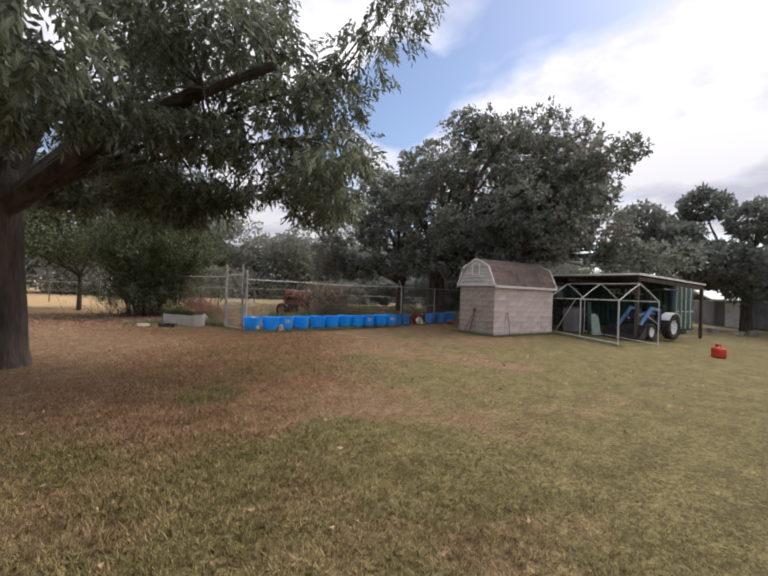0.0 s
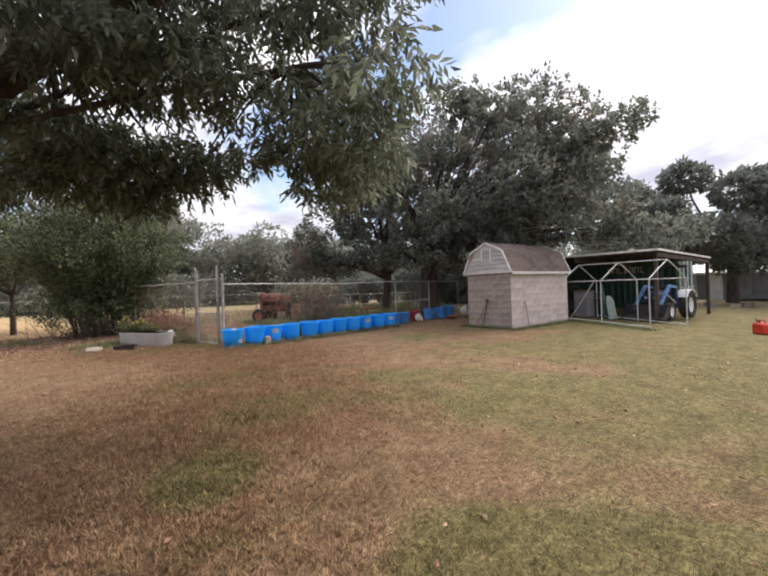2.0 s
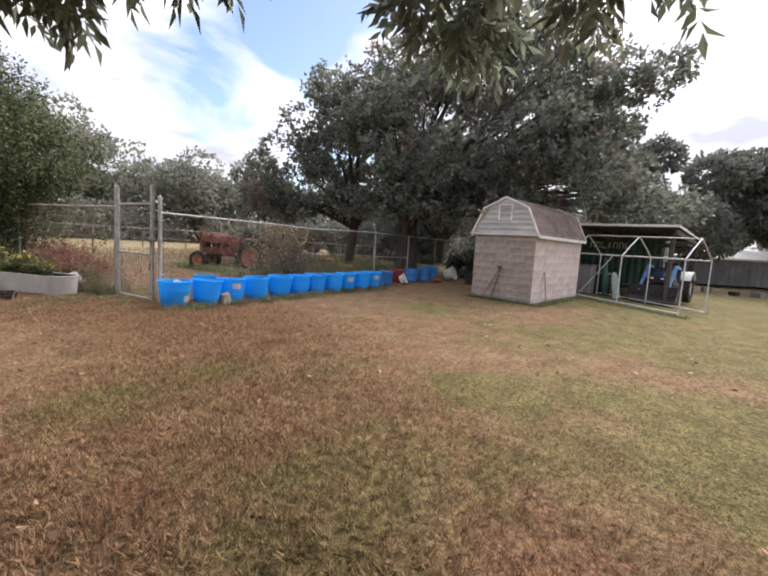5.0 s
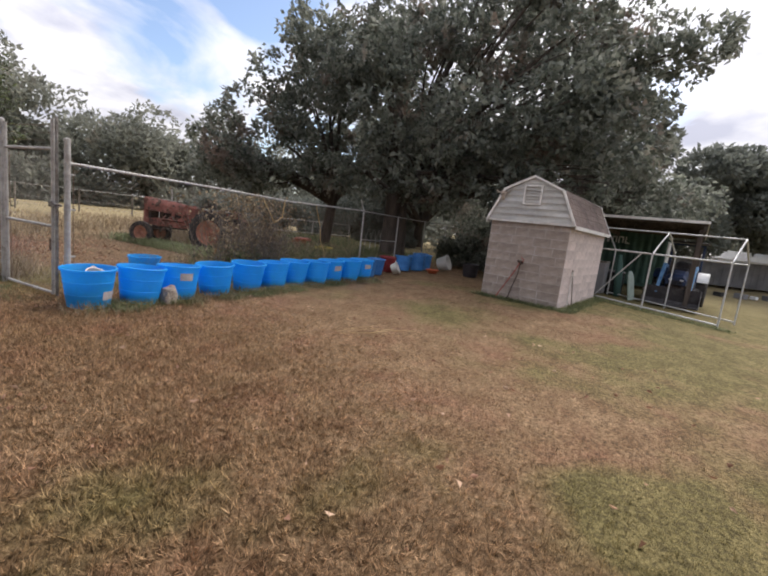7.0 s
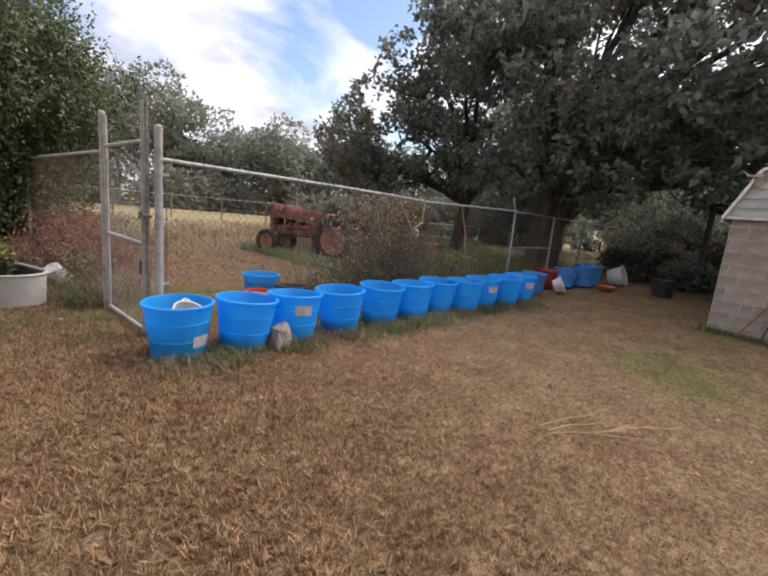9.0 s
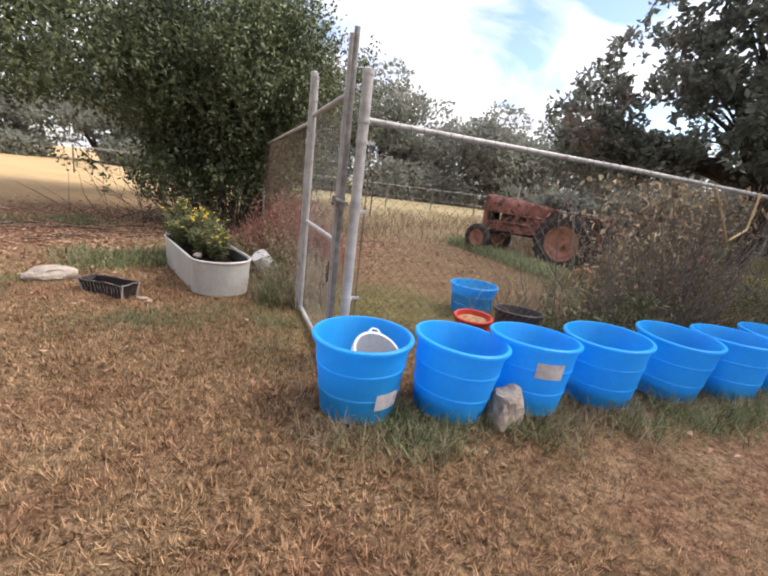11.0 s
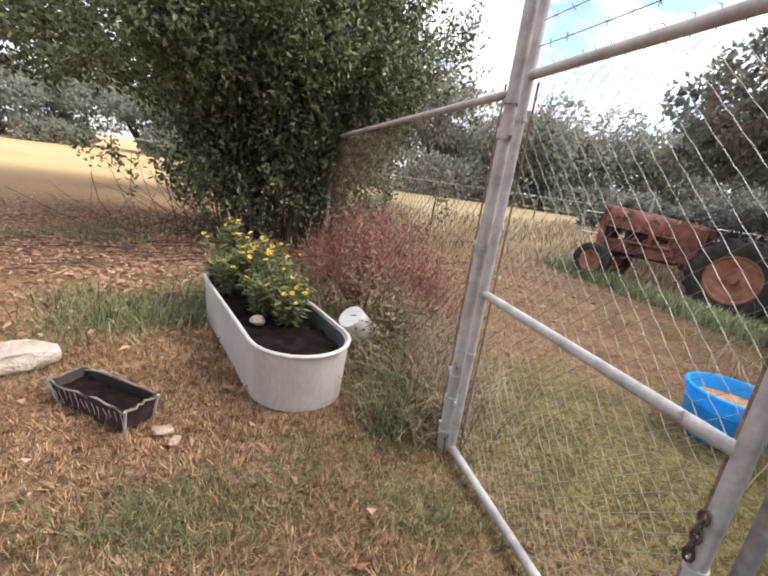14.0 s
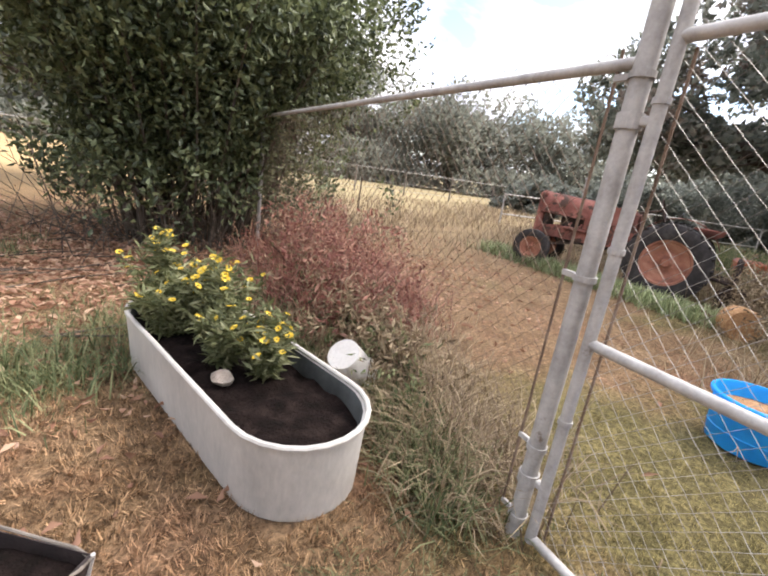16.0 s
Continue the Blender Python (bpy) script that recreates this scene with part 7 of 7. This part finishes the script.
weeds("oak_weeds", "shaded green weeds below the oak", M_GREENWEED, np.concatenate([strip(14.5, 14.6, 21.0, 15.4, 0.6, 5500, 0.4), strip(16.0, 19.0, 24.0, 21.5, 1.3, 6000, 0.6)]), 0.75, 0.5, 0.014)
weeds("shed_grass", "longer green grass along the foot of the shed", M_GREENWEED, np.concatenate([strip(13.45, 7.72, 13.95, 9.8, 0.09, 2200), strip(13.4, 7.68, 17.0, 6.98, 0.09, 2600), strip(15.7, 4.2, 17.2, 7.5, 0.12, 2200)]), 0.17, 0.8, 0.008)
weeds("shrub_edge_grass", "tufts of dark grass at the edge of the shrub", M_GREENWEED, np.concatenate([strip(2.2, 20.0, 4.2, 20.4, 0.25, 1500, 0.15), strip(4.3, 17.2, 5.1, 17.4, 0.35, 1600, 0.2)]), 0.3, 0.6, 0.008)
weeds("far_pen_grass", "patchy tall dry grass in the pen", M_WEED, np.concatenate([strip(9, 24, 26, 30, 2.5, 9000, 0.5), strip(9.0, 21, 11.0, 34, 1.0, 4000, 0.4), strip(14.5, 21.5, 24, 24, 1.2, 7000, 0.5)]), 0.55, 0.5, 0.02)

weeds("tank_weeds", "tangled brown-green weeds between the stock tank and the fence", M_GREENWEED, np.concatenate([strip(6.55, 15.5, 6.68, 16.9, 0.08, 2600, 0.08), strip(6.45, 16.6, 6.9, 18.2, 0.15, 2600, 0.15)]), 0.36, 0.8, 0.007)
weeds("tank_weeds_dry", "dry brown weeds between the stock tank and the fence", M_WEED, np.concatenate([strip(6.58, 15.5, 6.7, 16.9, 0.08, 2400, 0.08), strip(6.5, 16.6, 6.95, 18.2, 0.15, 2400, 0.14)]), 0.42, 0.8, 0.006)
weeds("lawn_tufts", "tufts of longer pale green grass in the lawn by the tank", M_GREENWEED, np.concatenate([strip(3.9, 16.0, 4.9, 17.4, 0.15, 2600, 0.12), strip(4.7, 14.85, 6.2, 15.05, 0.12, 2400, 0.10), strip(6.3, 14.0, 6.5, 15.4, 0.15, 1500, 0.1)]), 0.11, 0.9, 0.004)

def leafy_weeds(name, label, mat, n, x0, y0, x1, y1, spread, height):
    base = strip(x0, y0, x1, y1, spread, max(6, n // 26))
    top = rng.uniform(0.35, 1.0, len(base)) * height
    lean = rng.normal(size=(len(base), 2)) * 0.16
    k, t = rng.integers(0, len(base), n), rng.uniform(0.05, 1, n)
    P = np.column_stack([base[k] + lean[k] * t[:, None] + rng.normal(size=(n, 2)) * 0.03, 0.01 + top[k] * t])
    v, f = leaf_arrays(P, rng.normal(size=(n, 3)) + np.array([0, 0, 0.35]), rng.uniform(0.04, 0.10, n), rng.uniform(0.012, 0.030, n))
    tagged(soup(name, v, f, mat), label, "weeds", kind="stuff")


leafy_weeds("leafy_fence_weeds", "dark leafy green weeds between the stock tank and the fence", M_GREENWEED, 3600, 6.66, 16.2, 6.85, 19.2, 0.12, 0.42)
leafy_weeds("leafy_dry_weeds", "brown seeding weeds against the side fence", M_WEED, 8500, 6.72, 16.3, 6.98, 19.6, 0.13, 0.62)
leafy_weeds("leafy_red_weeds", "reddish seed heads above the weeds by the side fence", M_REDWEED, 9000, 6.9, 17.0, 7.15, 19.8, 0.22, 1.05)
leafy_weeds("leafy_pen_weeds", "grey-green weeds grown up behind the front fence", M_GREENWEED, 8000, 9.2, 14.1, 14.8, 14.5, 0.25, 0.8)

leafy_weeds("leafy_brown_weeds", "dark brown dead weeds standing behind the old tractor", M_WEED, 9000, 11.4, 15.1, 14.0, 16.9, 0.35, 1.0)

# bank of grey dead vines hanging on the front fence
def build_vines():
    v = thing("dead_vine", "tangle of dead grey vines climbing the front fence", "vine")
    mb = MB()
    for k in range(240):
        x = rng.normal() * 0.6 + 10.7
        y = 13.9 + abs(rng.normal()) * 0.35
        a = Vector((x, y, 0))
        b = Vector((x + rng.normal() * 0.5, y + rng.normal() * 0.25, rng.uniform(0.7, 1.85)))
        pts = [a.lerp(b, t) + Vector((rng.normal() * 0.06, rng.normal() * 0.05, 0)) for t in np.linspace(0, 1, 5)]
        mb.tube(pts, [0.007, 0.006, 0.005, 0.004, 0.003], 4, caps=False)
    part("tangled_stem", mb, M_PLANK, v)
    for (x0, z0, x1, z1) in ((10.4, 1.75, 10.8, 1.25), (10.8, 1.25, 11.1, 1.78), (12.3, 1.75, 12.6, 0.9), (12.6, 0.9, 12.9, 0.45)):
        part("runner", MB().tube([(x0, 13.7, z0), ((x0 + x1) / 2 + 0.08, 13.68, (z0 + z1) / 2 - 0.12), (x1, 13.7, z1)], 0.011, 6), M_STRAW, v)
    n = 2400
    P = np.column_stack([rng.normal(size=n) * 0.65 + 10.7, 13.9 + np.abs(rng.normal(size=n)) * 0.35, rng.uniform(0.25, 1.8, n)])
    vv, ff = leaf_arrays(P, rng.normal(size=(n, 3)) + np.array([0, 0, -0.5]), rng.uniform(0.05, 0.11, n), rng.uniform(0.02, 0.05, n))
    soup("leaves", vv, ff, M_WEED, v)


build_vines()

# reddish litter and twigs under the shrub
def build_litter():
    n = 17000
    P = np.column_stack([rng.normal(size=n) * 2.6 + 4.3, rng.normal(size=n) * 1.5 + 20.1, np.zeros(n)])
    P[:, 2] = rng.uniform(0.004, 0.05, n)
    D = rng.normal(size=(n, 3)) * np.array([1, 1, 0.2])
    v, f = leaf_arrays(P, D, rng.uniform(0.05, 0.11, n), rng.uniform(0.02, 0.045, n))
    tagged(soup("leaf_litter", v, f, M_LITTER), "reddish brown fallen leaves under the shrub", "leaf litter", kind="stuff")
    mb = MB()
    for k in range(70):
        x, y, a, L = 4.6 + rng.normal() * 1.8, 19.6 + rng.normal() * 0.9, rng.uniform(-0.5, 0.5), rng.uniform(0.4, 1.5)
        mb.tube([(x, y, 0.03), (x + L * 0.5 * math.cos(a), y + L * 0.5 * math.sin(a), 0.06), (x + L * math.cos(a), y + L * math.sin(a), 0.03)], [0.009, 0.007, 0.004], 5)
    ob = part("fallen_twigs", mb, M_STEM)
    tagged(ob, "thin fallen branches lying in the leaf litter", "twigs", kind="stuff")


build_litter()


def turf_points(boxes):
    out = []
    for x0, x1, y0, y1, dens in boxes:
        n = int((x1 - x0) * (y1 - y0) * dens)
        out.append(np.stack([rng.uniform(x0, x1, n), rng.uniform(y0, y1, n)], 1))
    return np.concatenate(out)


def build_turf():
    # denser along the walked line, thinner and coarser away from it
    line = np.array([[0.3, 0.6], [1.6, 4.9], [3.4, 7.4], [5.4, 9.6], [5.9, 11.8], [6.0, 13.2], [5.6, 15.4]])
    def dist(p):
        best = np.full(len(p), 1e9)
        for a, b in zip(line[:-1], line[1:]):
            ab = b - a
            t = np.clip(((p - a) @ ab) / (ab @ ab), 0, 1)
            best = np.minimum(best, np.linalg.norm(p - a - t[:, None] * ab, axis=1))
        return best
    T = turf_points([(-5, 12, -3, 20, 1650)])
    d = dist(T)
    keep = rng.uniform(0, 1, len(T)) < np.exp(-(d / 2.7) ** 2)
    T, d = T[keep], d[keep]
    ok = ~((T[:, 0] > 13.45) & (T[:, 1] > 7.0) & (T[:, 1] < 10))
    for x, y in ROW:
        ok &= np.hypot(T[:, 0] - x, T[:, 1] - y) > 0.25
    c, s = math.cos(radians(-17)), math.sin(radians(-17))
    lx, ly = (T[:, 0] - 5.71) * c - (T[:, 1] - 16.57) * s, (T[:, 0] - 5.71) * s + (T[:, 1] - 16.57) * c
    ok &= ~((np.abs(lx) < 0.3) & (np.abs(ly) < 0.98))
    T, d = T[ok], d[ok]
    # each tuft leans one way and holds six blades
    per = 6
    lean = np.repeat(rng.normal(size=(len(T), 2)) * 0.7, per, axis=0)
    P = np.repeat(T, per, axis=0) + rng.normal(size=(len(T) * per, 2)) * 0.010
    grow = np.repeat(rng.uniform(0.65, 1.3, len(T)), per)
    d = np.repeat(d, per)
    n = len(P)
    size = (0.25 + 0.85 * np.exp(-(d / 3.2) ** 2)) * grow
    D = np.column_stack([rng.normal(size=(n, 2)) * 0.42 + lean, np.full(n, 0.8)])
    Q = np.column_stack([P, ground_z(P[:, 0], P[:, 1]) - 0.012])
    v, f = short_blades(Q, unit(D), rng.uniform(0.022, 0.050, n) * size, rng.uniform(0.0034, 0.0064, n) * size)
    ob = soup("turf", v, f, M_TURF)
    tagged(ob, "short dry brown and green grass blades of the lawn", "grass", kind="stuff")


build_turf()


# fallen leaves and twigs scattered over the lawn
def build_scatter():
    n = 900
    P = np.column_stack([rng.uniform(-2, 10, n), rng.uniform(1, 18, n), np.zeros(n)])
    P = P[~((P[:, 0] > 6.3) & (P[:, 1] > 12.7))]
    n = len(P)
    P[:, 2] = ground_z(P[:, 0], P[:, 1]) + rng.uniform(0.018, 0.035, n)
    v, f = leaf_arrays(P, rng.normal(size=(n, 3)) * np.array([1, 1, 0.15]), rng.uniform(0.03, 0.08, n), rng.uniform(0.018, 0.04, n), 0.4)
    tagged(soup("fallen_leaves", v, f, M_LITTER), "dry brown leaves scattered over the lawn", "leaf litter", kind="stuff")


build_scatter()


# old steel posts standing in the pen and leaning boards by the weeds
for k, (x, y, h) in enumerate(((11.2, 26.5, 1.1), (10.6, 31.0, 1.2), (16.8, 22.8, 1.2), (18.4, 22.2, 1.25))):
    t = thing("pen_post", "thin rusty steel post standing in the pen", "post", pose(x, y, 0, random.uniform(-4, 4), random.uniform(-4, 4), 0), "steel posts in the pen")
    part("shaft", MB().box((0.04, 0.035, h), at=(0, 0, h / 2), bevel=0.006), M_IRON, t)
lg = thing("tree_stump", "short weathered orange-brown log end lying by the weeds", "log", pose(11.75, 16.25, 0.0, 0, 0, 40))
part("bark", MB().lathe([(0, 0), (0.20, 0.0), (0.22, 0.06), (0.20, 0.34), (0.18, 0.36), (0, 0.36)], 18, pose(0, 0, 0.2, 0, 90, 0)), M_FEED, lg, smooth=True)

# ---- concrete blocks of the shed walls ----
def build_blocks():
    bw, bh, g = 0.40, 0.20, 0.010
    meshes = {}
    rows = int(SE / bh)
    def lay(length, origin, axis, out, mat, key):
        for r in range(rows + 1):
            z0, z1 = r * bh, min((r + 1) * bh, SE)
            if z1 - z0 < 0.04:
                continue
            x = -bw / 2 if r % 2 else 0.0
            while x < length - 0.02:
                step = random.choice((bw, bw, bw * 1.3, bw * 0.42, bw * 0.75)) if key == "rough" else bw
                a, b = max(x, 0), min(x + step, length)
                x += step
                if b - a < 0.05:
                    continue
                gap = g + (0.004 if key == "rough" else -0.005)
                w, h = round(b - a - gap, 3), round(z1 - z0 - gap, 3)
                if (w, h, key) not in meshes:
                    meshes[w, h, key] = mesh_of("block", MB().box((w, 0.012, h), bevel=0.004), mat)
                ob = new("block", meshes[w, h, key])
                ob.parent = SHED_WALL
                c = Vector(origin) + Vector(axis) * ((a + b) / 2) + Vector((0, 0, (z0 + z1) / 2)) + Vector(out) * (-0.0035 + random.uniform(0, 0.002))
                ang = math.atan2(axis[1], axis[0])
                ob.matrix_basis = Matrix.Translation(c) @ Matrix.Rotation(ang, 4, "Z")
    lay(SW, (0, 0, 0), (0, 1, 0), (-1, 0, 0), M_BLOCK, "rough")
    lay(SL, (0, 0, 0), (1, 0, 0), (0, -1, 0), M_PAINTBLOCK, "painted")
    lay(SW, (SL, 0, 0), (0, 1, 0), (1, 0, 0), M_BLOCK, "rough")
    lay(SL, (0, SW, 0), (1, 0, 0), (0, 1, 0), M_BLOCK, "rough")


build_blocks()
